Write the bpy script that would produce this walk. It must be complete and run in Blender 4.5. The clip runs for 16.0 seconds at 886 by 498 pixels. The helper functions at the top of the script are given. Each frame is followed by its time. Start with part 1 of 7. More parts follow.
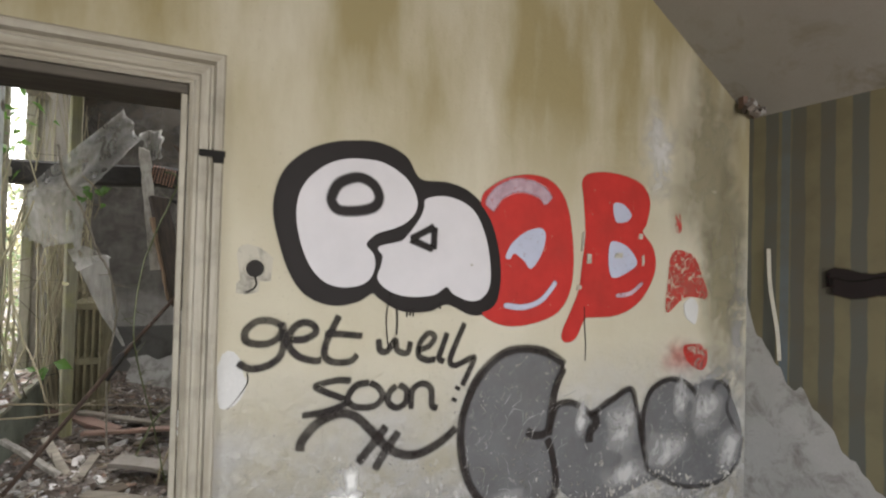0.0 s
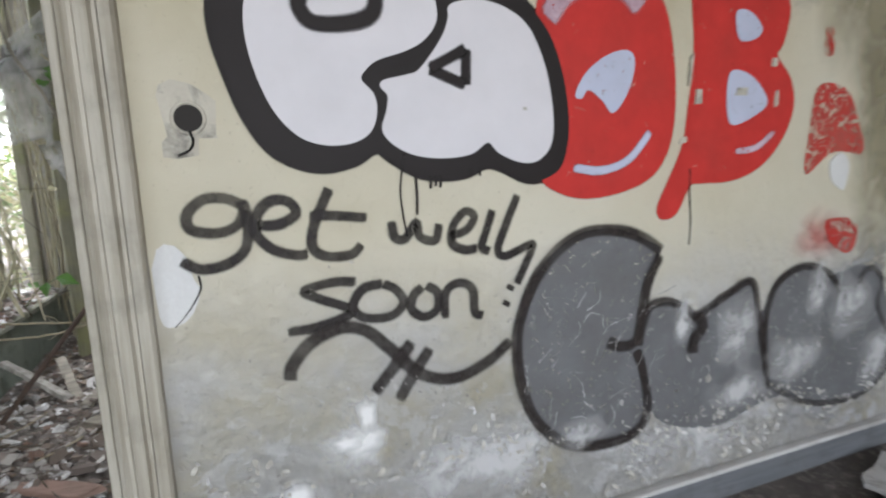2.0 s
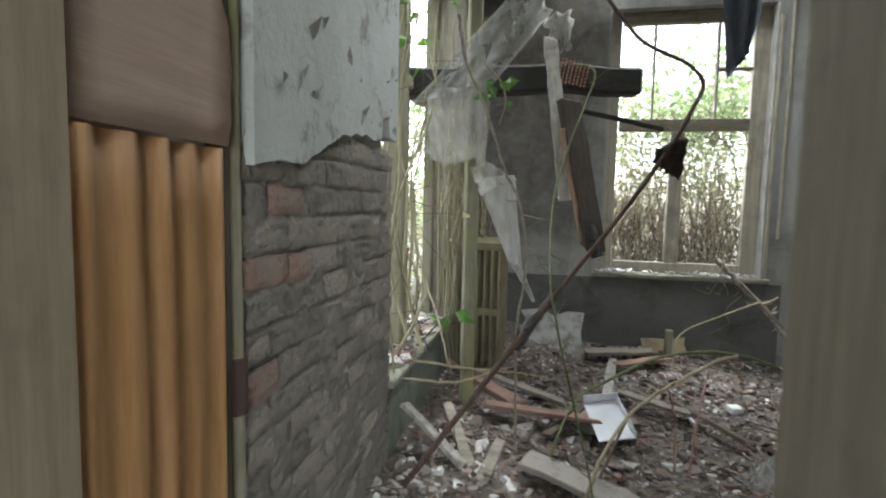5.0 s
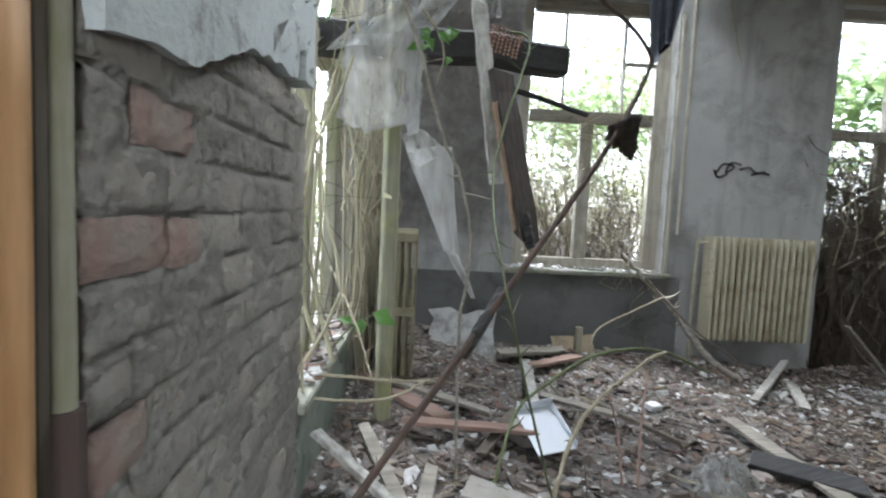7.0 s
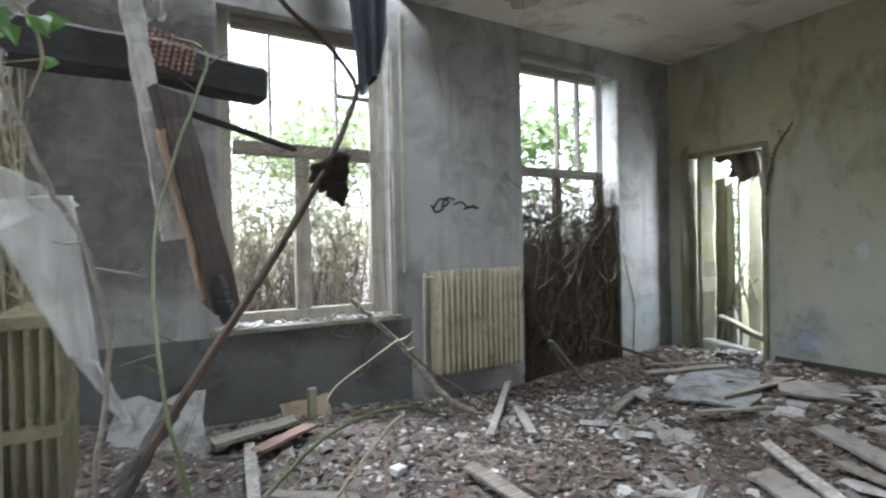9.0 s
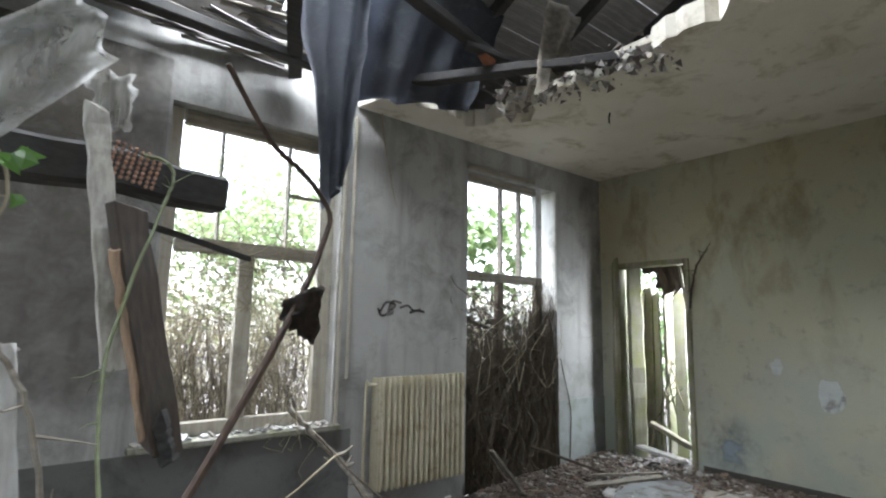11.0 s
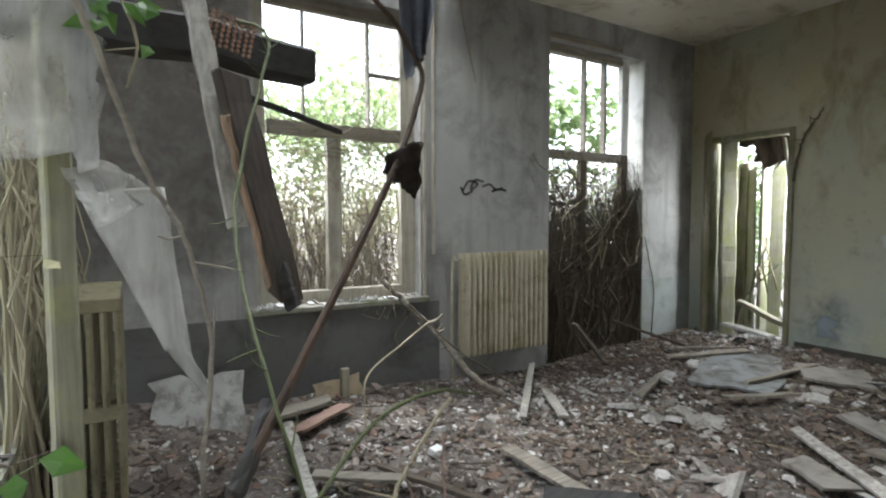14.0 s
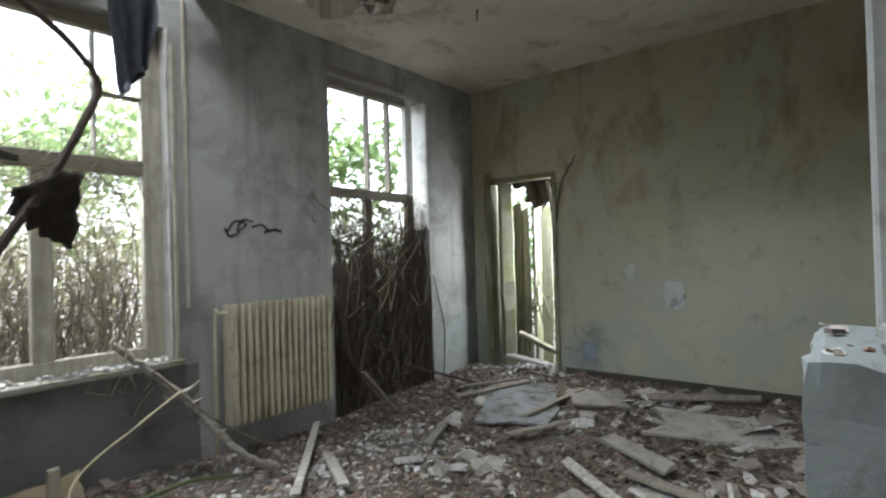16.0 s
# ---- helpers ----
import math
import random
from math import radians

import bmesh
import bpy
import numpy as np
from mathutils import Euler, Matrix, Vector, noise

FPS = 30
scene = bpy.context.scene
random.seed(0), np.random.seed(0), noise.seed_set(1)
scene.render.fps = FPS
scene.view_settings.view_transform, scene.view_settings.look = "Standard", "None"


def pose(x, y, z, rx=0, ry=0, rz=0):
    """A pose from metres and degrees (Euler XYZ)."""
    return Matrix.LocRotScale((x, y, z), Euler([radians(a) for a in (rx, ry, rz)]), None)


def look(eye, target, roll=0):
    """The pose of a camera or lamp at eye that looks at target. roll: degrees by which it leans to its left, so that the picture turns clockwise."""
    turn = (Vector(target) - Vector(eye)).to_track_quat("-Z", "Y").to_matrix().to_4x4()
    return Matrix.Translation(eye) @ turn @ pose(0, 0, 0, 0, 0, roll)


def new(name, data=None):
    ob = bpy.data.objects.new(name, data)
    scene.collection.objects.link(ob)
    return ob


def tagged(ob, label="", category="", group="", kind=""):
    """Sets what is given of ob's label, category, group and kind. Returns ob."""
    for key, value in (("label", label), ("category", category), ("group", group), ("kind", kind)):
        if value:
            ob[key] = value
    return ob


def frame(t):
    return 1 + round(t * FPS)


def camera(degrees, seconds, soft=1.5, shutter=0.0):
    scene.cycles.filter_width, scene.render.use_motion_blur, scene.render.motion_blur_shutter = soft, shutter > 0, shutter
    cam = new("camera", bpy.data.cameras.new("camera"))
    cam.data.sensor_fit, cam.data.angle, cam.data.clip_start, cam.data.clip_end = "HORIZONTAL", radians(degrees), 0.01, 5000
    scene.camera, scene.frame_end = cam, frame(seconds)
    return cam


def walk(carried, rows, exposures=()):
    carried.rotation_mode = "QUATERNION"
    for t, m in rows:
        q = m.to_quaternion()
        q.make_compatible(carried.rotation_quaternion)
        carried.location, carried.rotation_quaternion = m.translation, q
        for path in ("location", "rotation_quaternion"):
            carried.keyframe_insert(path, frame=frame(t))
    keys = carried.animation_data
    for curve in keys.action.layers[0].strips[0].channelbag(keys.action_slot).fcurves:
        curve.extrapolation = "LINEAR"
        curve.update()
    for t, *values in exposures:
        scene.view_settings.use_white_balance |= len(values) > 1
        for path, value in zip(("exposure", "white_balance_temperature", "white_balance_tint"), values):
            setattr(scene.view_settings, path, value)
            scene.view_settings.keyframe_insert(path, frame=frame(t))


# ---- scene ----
cam = camera(80.8, 16.0, 2.1, 0.5)
PATH = [
    (0, (-0.015, -0.031, 1.516), (0.871, 1.762, 1.551), 1.5),
    (0.5, (0.09, 0.069, 1.489), (0.964, 1.867, 1.436), 1.4),
    (1, (0.192, 0.37, 1.46), (1.06, 2.162, 1.276), 1.0),
    (1.5, (0.261, 0.471, 1.423), (1.067, 2.271, 1.093), 0.1),
    (2, (0.326, 0.585, 1.328), (1.02, 2.434, 1.012), -1.9),
    (2.5, (0.391, 0.701, 1.378), (0.785, 2.632, 1.035), -2.7),
    (3, (0.337, 0.769, 1.355), (0.429, 2.74, 1.028), -2.1),
    (3.5, (0.212, 0.999, 1.312), (-0.038, 2.958, 0.995), 0.3),
    (4, (0.026, 1.196, 1.348), (-0.468, 3.119, 1.107), 1.3),
    (6.5, (-0.596, 1.952, 1.244), (-0.626, 3.947, 1.095), 2.2),
    (7, (-0.6, 2.002, 1.22), (-0.514, 3.994, 1.068), 2.8),
    (7.5, (-0.592, 2.104, 1.217), (-0.326, 4.084, 1.108), 1.2),
    (8, (-0.537, 2.357, 1.196), (-0.012, 4.284, 1.098), -0.3),
    (8.5, (-0.445, 2.463, 1.253), (0.36, 4.293, 1.192), -0.4),
    (9, (-0.351, 2.47, 1.332), (0.67, 4.19, 1.311), -1.0),
    (9.5, (-0.413, 2.553, 1.454), (0.775, 4.162, 1.482), -0.3),
    (10, (-0.43, 2.593, 1.545), (0.875, 4.086, 1.801), 1.0),
    (12.5, (-0.577, 2.51, 1.5), (0.485, 4.191, 1.723), 0.4),
    (13, (-0.571, 2.538, 1.422), (0.473, 4.242, 1.487), -0.1),
    (13.5, (-0.568, 2.568, 1.404), (0.452, 4.288, 1.362), 0.1),
    (14, (-0.569, 2.605, 1.393), (0.457, 4.319, 1.277), -0.1),
    (14.5, (-0.476, 2.584, 1.409), (0.669, 4.218, 1.271), -0.3),
    (15, (-0.359, 2.557, 1.434), (0.951, 4.064, 1.321), 0.2),
    (15.5, (-0.232, 2.614, 1.426), (1.23, 3.976, 1.355), 0.2),
    (16, (-0.147, 2.686, 1.428), (1.413, 3.938, 1.446), -1.6),
]
EXPOSURE = [(0.0, 2.78, 6650, 11.5), (0.5, 2.83, 6250, 11), (1.5, 2.89, 6050, 11), (3.0, 2.74, 6200, 7), (3.5, 2.6, 6300, 6), (4.2, 2.7, 6400, 5), (6.5, 3.36, 5750, 6.5), (8.0, 3.43, 5750, 8), (10.0, 3.46, 5700, 10), (12.5, 3.14, 6250, 5.5), (14.0, 3.14, 6100, 7), (16.0, 3.08, 6000, 6)]
walk(cam, [(t, look(eye, target, roll)) for t, eye, target, roll in PATH], EXPOSURE)

# ---- world and light: an overcast day ----
world = bpy.data.worlds.new("overcast_sky")
scene.world = world
world.use_nodes = True
wn = world.node_tree.nodes
sky = wn.new("ShaderNodeTexSky")
sky.sky_type, sky.sun_disc = "NISHITA", False
sky.sun_elevation, sky.sun_rotation = radians(52), radians(-40)
sky.dust_density, sky.ozone_density, sky.air_density = 2.0, 1.0, 1.0
grey = wn.new("ShaderNodeHueSaturation")
grey.inputs["Saturation"].default_value = 0.35
world.node_tree.links.new(sky.outputs[0], grey.inputs["Color"])
world.node_tree.links.new(grey.outputs[0], wn["Background"].inputs["Color"])
wn["Background"].inputs["Strength"].default_value = 0.15
sun = new("sun", bpy.data.lights.new("sun", "SUN"))
sun.data.energy, sun.data.angle, sun.data.color = 1.5, radians(25), (1.0, 0.98, 0.95)
sun.matrix_world = look((-4, 12, 14), (0, 4, 0))


def window_light(name, eye, target, width, height, watts):
    """Stands in for the sky's light in a window opening."""
    lamp = new(name, bpy.data.lights.new(name, "AREA"))
    lamp.data.shape, lamp.data.size, lamp.data.size_y, lamp.data.energy = "RECTANGLE", width, height, watts
    lamp.data.color = (1.0, 0.985, 0.96)
    lamp.matrix_world = look(eye, target)
    return lamp


window_light("window_light_south", (0.7, -3.26, 1.62), (0.4, 2.0, 0.6), 2.5, 1.8, 21)
window_light("window_light_west", (-1.66, -0.8, 1.7), (2.0, 0.4, 1.4), 2.1, 1.7, 0.6)
window_light("roof_gap_light", (0.65, 5.25, 4.75), (1.6, 5.1, 2.0), 0.95, 0.9, 42)
window_light("doorway_light_east", (5.58, 5.12, 1.5), (4.55, 6.3, 0.9), 0.5, 1.3, 10)


# ---- materials ----
class Nodes:
    """A small helper round one node tree."""

    def __init__(self, name, rough=0.85, metal=0.0):
        self.mat = bpy.data.materials.new(name)
        self.mat.use_nodes = True
        self.tree = self.mat.node_tree
        self.bsdf = self.tree.nodes["Principled BSDF"]
        self.bsdf.inputs["Roughness"].default_value = rough
        self.bsdf.inputs["Metallic"].default_value = metal
        self.coord = self.tree.nodes.new("ShaderNodeTexCoord").outputs["Object"]

    def link(self, a, b):
        self.tree.links.new(a, b)

    def scaled(self, sx, sy, sz, at=(0, 0, 0)):
        n = self.tree.nodes.new("ShaderNodeMapping")
        n.inputs["Scale"].default_value = (sx, sy, sz)
        n.inputs["Location"].default_value = at
        self.link(self.coord, n.inputs["Vector"])
        return n.outputs[0]

    def noise(self, scale, detail=5.0, rough=0.6, vec=None, twist=0.0):
        n = self.tree.nodes.new("ShaderNodeTexNoise")
        n.inputs["Scale"].default_value = scale
        n.inputs["Detail"].default_value = detail
        n.inputs["Roughness"].default_value = rough
        n.inputs["Distortion"].default_value = twist
        self.link(vec or self.coord, n.inputs["Vector"])
        return n.outputs["Fac"]

    def ramp(self, fac, lo, hi, a=0.0, b=1.0):
        n = self.tree.nodes.new("ShaderNodeMapRange")
        n.inputs[1].default_value, n.inputs[2].default_value = lo, hi
        n.inputs[3].default_value, n.inputs[4].default_value = a, b
        self.link(fac, n.inputs[0])
        return n.outputs[0]

    def mix(self, fac, a, b):
        n = self.tree.nodes.new("ShaderNodeMix")
        n.data_type = "RGBA"
        for sock, v in ((n.inputs[0], fac), (n.inputs[6], a), (n.inputs[7], b)):
            if isinstance(v, (int, float)):
                sock.default_value = v
            elif isinstance(v, tuple):
                sock.default_value = (*v, 1.0)
            else:
                self.link(v, sock)
        return n.outputs[2]

    def math(self, op, a, b=0.0):
        n = self.tree.nodes.new("ShaderNodeMath")
        n.operation = op
        for sock, v in ((n.inputs[0], a), (n.inputs[1], b)):
            if isinstance(v, (int, float)):
                sock.default_value = v
            else:
                self.link(v, sock)
        return n.outputs[0]

    def axis(self, which):
        n = self.tree.nodes.new("ShaderNodeSeparateXYZ")
        self.link(self.coord, n.inputs[0])
        return n.outputs[which]

    def island(self):
        return self.tree.nodes.new("ShaderNodeNewGeometry").outputs["Random Per Island"]

    def object_random(self):
        return self.tree.nodes.new("ShaderNodeObjectInfo").outputs["Random"]

    def attribute(self, name):
        n = self.tree.nodes.new("ShaderNodeAttribute")
        n.attribute_name = name
        return n.outputs["Fac"]

    def bump(self, height, strength=0.3, distance=0.01):
        n = self.tree.nodes.new("ShaderNodeBump")
        n.inputs["Strength"].default_value = strength
        n.inputs["Distance"].default_value = distance
        self.link(height, n.inputs["Height"])
        self.link(n.outputs[0], self.bsdf.inputs["Normal"])

    def done(self, color, alpha=None):
        if isinstance(color, tuple):
            self.bsdf.inputs["Base Color"].default_value = (*color, 1)
        else:
            self.link(color, self.bsdf.inputs["Base Color"])
        if alpha is not None:
            if isinstance(alpha, (int, float)):
                self.bsdf.inputs["Alpha"].default_value = alpha
            else:
                self.link(alpha, self.bsdf.inputs["Alpha"])
        return self.mat


def plaster(name, base, second, dirt, dirt_lo=0.5, dirt_hi=0.7, bump=0.35, scale=1.0, streaks=0.0):
    m = Nodes(name, 0.9)
    c = m.mix(m.ramp(m.noise(1.3 * scale, 6), 0.35, 0.65), base, second)
    c = m.mix(m.ramp(m.noise(3.1 * scale, 8, 0.68, twist=0.4), dirt_lo, dirt_hi), c, dirt)
    if streaks:
        run = m.noise(2.0, 6, 0.6, m.scaled(3.5, 3.5, 0.35))
        c = m.mix(m.ramp(run, 0.5, 0.72, 0, streaks), c, dirt)
    grain = m.noise(90, 4)
    c = m.mix(m.ramp(grain, 0.3, 0.7, 0, 0.16), c, tuple(v * 0.55 for v in base))
    m.bump(m.math("ADD", m.noise(14, 7), m.math("MULTIPLY", grain, 0.3)), bump, 0.012)
    return m.done(c)


def wood(name, base, dark, along="z", rough=0.8, dirt=0.5, moss=None):
    m = Nodes(name, rough)
    stretch = {"x": (0.6, 9, 9), "y": (9, 0.6, 9), "z": (9, 9, 0.6)}[along]
    grain = m.noise(4, 7, 0.65, m.scaled(*stretch))
    c = m.mix(m.ramp(grain, 0.38, 0.64), base, dark)
    c = m.mix(m.ramp(m.object_random(), 0, 1, 0, 0.35), c, tuple(v * 0.6 for v in base))
    c = m.mix(m.ramp(m.noise(6, 6), 0.5, 0.75, 0, dirt), c, (0.05, 0.045, 0.035))
    if moss:
        c = m.mix(m.ramp(m.noise(5, 6, 0.6), 0.45, 0.65, 0, 0.7), c, moss)
    m.bump(grain, 0.45, 0.006)
    return m.done(c)


def graffiti(name, color, chips=0.0, second=None, cover=1.0, grain=30):
    """Spray paint: soft rims by the mesh's rim attribute, chipped off where chips is set."""
    m = Nodes(name, 0.6)
    m.bsdf.inputs["Specular IOR Level"].default_value = 0.2
    c = m.mix(m.ramp(m.noise(5, 5), 0.3, 0.7, 0, 0.5), color, second or tuple(v * 0.7 for v in color))
    a = m.ramp(m.math("ADD", m.attribute("rim"), m.ramp(m.noise(160, 2), 0, 1, -0.25, 0.25)), 0.12, 0.75)
    if chips:
        flake = m.ramp(m.noise(grain, 10, 0.75, twist=1.2), 0.64 - chips, 0.68 - chips, 1, 0)
        a = m.math("MULTIPLY", a, m.math("MAXIMUM", flake, m.ramp(m.noise(3, 3), 0.42, 0.5, 1, 0)))
    if cover < 1.0:
        a = m.math("MULTIPLY", a, m.ramp(m.noise(6, 6, 0.65), 0.32, 0.66, cover, 1.0))
    return m.done(c, a)


def smear(name, color, second, most, patchy=0.15):
    """A thin wiped or sprayed veil: fades to nothing at its rim and in patches."""
    m = Nodes(name, 0.8)
    c = m.mix(m.ramp(m.noise(5, 5), 0.35, 0.65), color, second)
    body = m.math("MULTIPLY", m.attribute("rim"), m.ramp(m.noise(7, 9, 0.7, twist=0.5), 0.36, 0.6, patchy, 1.0))
    return m.done(c, m.math("MULTIPLY", m.ramp(body, 0.08, 0.8), most))


def yellow_wall():
    m = Nodes("cream_plaster", 0.75)
    c = m.mix(m.ramp(m.noise(1.1, 5), 0.4, 0.62), (0.60, 0.565, 0.455), (0.54, 0.50, 0.38))
    up = m.axis(2)
    ochre = m.math("MULTIPLY", m.ramp(m.noise(1.3, 6, 0.55, m.scaled(1.6, 1, 0.45, (0.4, 0, 0))), 0.37, 0.57), m.ramp(up, 1.55, 2.3))
    c = m.mix(m.ramp(ochre, 0, 1, 0, 0.85), c, (0.29, 0.235, 0.095))
    damp = m.math("MULTIPLY", m.ramp(m.noise(2.6, 8, 0.65), 0.36, 0.6), m.ramp(up, 0.25, 1.15, 1, 0))
    c = m.mix(m.ramp(damp, 0, 0.4, 0, 0.8), c, (0.60, 0.595, 0.585))
    bare = m.ramp(m.noise(6, 9, 0.72, twist=0.5), 0.54, 0.565)
    low = m.ramp(up, 0.3, 0.9, 1, 0)
    c = m.mix(m.math("MULTIPLY", bare, low), c, (0.76, 0.755, 0.745))
    peel = m.ramp(m.noise(38, 9, 0.75, twist=1.0), 0.60, 0.63)
    c = m.mix(m.math("MULTIPLY", peel, m.ramp(up, 0.3, 1.3, 0.8, 0.0)), c, (0.36, 0.345, 0.315))
    c = m.mix(m.ramp(m.noise(60, 5), 0.62, 0.72, 0, 0.5), c, (0.30, 0.27, 0.2))
    flakes = m.math("MULTIPLY", m.noise(26, 9, 0.75, twist=0.8), m.ramp(up, 0.2, 1.1, 2.6, 0.25))
    m.bump(m.math("ADD", flakes, m.math("MULTIPLY", m.noise(5, 4), 0.4)), 0.9, 0.022)
    return m.done(c)


def wallpaper():
    m = Nodes("striped_wallpaper", 0.85)
    y = m.axis(1)
    band = m.math("PINGPONG", m.math("ADD", y, m.math("MULTIPLY", m.noise(3, 3), 0.03)), 0.075)
    c = m.mix(m.ramp(band, 0.034, 0.042), (0.185, 0.162, 0.095), (0.10, 0.105, 0.09))
    thin = m.math("PINGPONG", m.math("ADD", y, 0.02), 0.3)
    c = m.mix(m.ramp(thin, 0.02, 0.03, 0.8, 0), c, (0.105, 0.14, 0.175))
    c = m.mix(m.ramp(m.noise(2.2, 7), 0.45, 0.7, 0, 0.75), c, (0.11, 0.095, 0.06))
    m.bump(m.noise(8, 6), 0.3, 0.01)
    return m.done(c)


def rubble_ground():
    m = Nodes("rubble_soil", 0.95)
    c = m.mix(m.ramp(m.noise(2.5, 6), 0.4, 0.62), (0.10, 0.087, 0.077), (0.17, 0.145, 0.13))
    c = m.mix(m.ramp(m.noise(22, 9, 0.7), 0.5, 0.64), c, (0.28, 0.245, 0.22))
    c = m.mix(m.ramp(m.noise(48, 6, 0.7), 0.6, 0.68), c, (0.33, 0.32, 0.31))
    m.bump(m.noise(30, 9, 0.75), 0.9, 0.03)
    return m.done(c)


def chips(name, cols, rough=0.9):
    """Loose pieces: each island its own tone."""
    m = Nodes(name, rough)
    n = m.tree.nodes.new("ShaderNodeValToRGB")
    n.color_ramp.interpolation = "CONSTANT"
    while len(n.color_ramp.elements) < len(cols):
        n.color_ramp.elements.new(0.5)
    for i, col in enumerate(cols):
        n.color_ramp.elements[i].position = i / len(cols)
        n.color_ramp.elements[i].color = (*col, 1)
    m.link(m.island(), n.inputs[0])
    c = m.mix(m.ramp(m.noise(25, 6), 0.4, 0.7, 0, 0.6), n.outputs[0], (0.12, 0.10, 0.085))
    m.bump(m.noise(60, 5), 0.4, 0.006)
    return m.done(c)


def brick_clay(name, light, deep, veil):
    m = Nodes(name, 0.92)
    c = m.mix(m.object_random(), light, deep)
    c = m.mix(m.ramp(m.noise(9, 7, 0.65), 0.42, 0.68, 0, veil), c, (0.30, 0.268, 0.226))
    c = m.mix(m.ramp(m.noise(34, 7, 0.7), 0.58, 0.70, 0, 0.6), c, (0.15, 0.138, 0.12))
    m.bump(m.math("ADD", m.noise(45, 8, 0.7), m.noise(12, 5)), 1.0, 0.022)
    return m.done(c)


def leafy(name, a, b):
    m = Nodes(name, 0.55)
    c = m.mix(m.island(), a, b)
    m.bsdf.inputs["Transmission Weight"].default_value = 0.0
    tr = m.tree.nodes.new("ShaderNodeBsdfTranslucent")
    mixer = m.tree.nodes.new("ShaderNodeMixShader")
    mixer.inputs[0].default_value = 0.45
    m.link(c, tr.inputs["Color"])
    m.link(m.bsdf.outputs[0], mixer.inputs[1])
    m.link(tr.outputs[0], mixer.inputs[2])
    m.link(mixer.outputs[0], m.tree.nodes["Material Output"].inputs["Surface"])
    return m.done(c)


def film_sheet(name, thin, thick, light, dark):
    m = Nodes(name, 0.45)
    fold = m.noise(7, 5, 0.6, m.scaled(2.5, 2.5, 0.6), 0.6)
    c = m.mix(m.ramp(m.noise(6, 6), 0.45, 0.7), light, dark)
    tr = m.tree.nodes.new("ShaderNodeBsdfTranslucent")
    mixer = m.tree.nodes.new("ShaderNodeMixShader")
    mixer.inputs[0].default_value = 0.4
    m.link(c, tr.inputs["Color"])
    m.link(m.bsdf.outputs[0], mixer.inputs[1])
    m.link(tr.outputs[0], mixer.inputs[2])
    clear = m.tree.nodes.new("ShaderNodeBsdfTransparent")
    over = m.tree.nodes.new("ShaderNodeMixShader")
    m.link(m.ramp(fold, 0.3, 0.7, thin, thick), over.inputs[0])
    m.link(clear.outputs[0], over.inputs[1])
    m.link(mixer.outputs[0], over.inputs[2])
    m.link(over.outputs[0], m.tree.nodes["Material Output"].inputs["Surface"])
    m.bump(fold, 0.6, 0.02)
    return m.done(c)


CREAM = yellow_wall()
PAPER = wallpaper()
CEIL_A = plaster("stained_ceiling_paint", (0.35, 0.33, 0.30), (0.30, 0.28, 0.245), (0.21, 0.185, 0.135), 0.52, 0.7, 0.2)
OLIVE = plaster("olive_plaster", (0.31, 0.30, 0.22), (0.23, 0.23, 0.165), (0.13, 0.13, 0.09), 0.46, 0.64, 1.0, 1.4)
SOOT = plaster("sooty_grey_plaster", (0.375, 0.37, 0.36), (0.285, 0.283, 0.275), (0.15, 0.148, 0.14), 0.48, 0.72, 0.4, 0.9, 0.6)
DADO = plaster("blue_grey_dado_paint", (0.27, 0.29, 0.285), (0.22, 0.235, 0.23), (0.16, 0.165, 0.13), 0.5, 0.7, 0.25)
CEIL_B = plaster("grey_ceiling_plaster", (0.70, 0.67, 0.59), (0.62, 0.585, 0.50), (0.34, 0.295, 0.21), 0.52, 0.7, 0.3)
FLAKED = plaster("flaking_pale_plaster", (0.47, 0.50, 0.49), (0.40, 0.42, 0.41), (0.24, 0.235, 0.22), 0.56, 0.64, 0.8, 1.6)
MORTAR = plaster("crumbling_mortar", (0.37, 0.347, 0.303), (0.315, 0.295, 0.257), (0.20, 0.183, 0.16), 0.54, 0.72, 1.0, 4)
BRICK = brick_clay("old_brick", (0.33, 0.30, 0.26), (0.28, 0.255, 0.22), 0.9)
REDBRICK = brick_clay("red_brick", (0.34, 0.228, 0.19), (0.31, 0.205, 0.17), 0.75)
SOIL = rubble_ground()
PAINTED = wood("weathered_painted_wood", (0.46, 0.43, 0.36), (0.32, 0.29, 0.23), "z", 0.6, 0.45)
WHITEWOOD = wood("white_painted_wood", (0.62, 0.62, 0.60), (0.45, 0.44, 0.41), "z", 0.6, 0.5)
PINE = wood("bare_pine", (0.72, 0.46, 0.23), (0.58, 0.33, 0.14), "z", 0.6, 0.1)
PINKWOOD = wood("sanded_pinkish_wood", (0.80, 0.63, 0.51), (0.70, 0.53, 0.42), "y", 0.7, 0.12)
OLDWOOD = wood("grey_weathered_wood", (0.30, 0.275, 0.23), (0.17, 0.15, 0.12), "x", 0.9, 0.5)
OLDPOST = wood("mossy_weathered_post", (0.33, 0.31, 0.24), (0.21, 0.19, 0.14), "z", 0.9, 0.4, (0.16, 0.17, 0.06))
CHAR = wood("charred_timber", (0.045, 0.043, 0.042), (0.02, 0.02, 0.02), "x", 0.85, 0.6)
REDWOOD = wood("red_stained_wood", (0.30, 0.20, 0.16), (0.22, 0.14, 0.11), "x", 0.85, 0.4)
BARK = wood("vine_bark", (0.125, 0.102, 0.076), (0.08, 0.066, 0.048), "z", 0.9, 0.3)
# lighter copy of the dry vine: daylight on the stems put into the colour
LITVINE = wood("lit_dry_vine", (0.40, 0.37, 0.25), (0.27, 0.25, 0.16), "z", 0.9, 0.15)
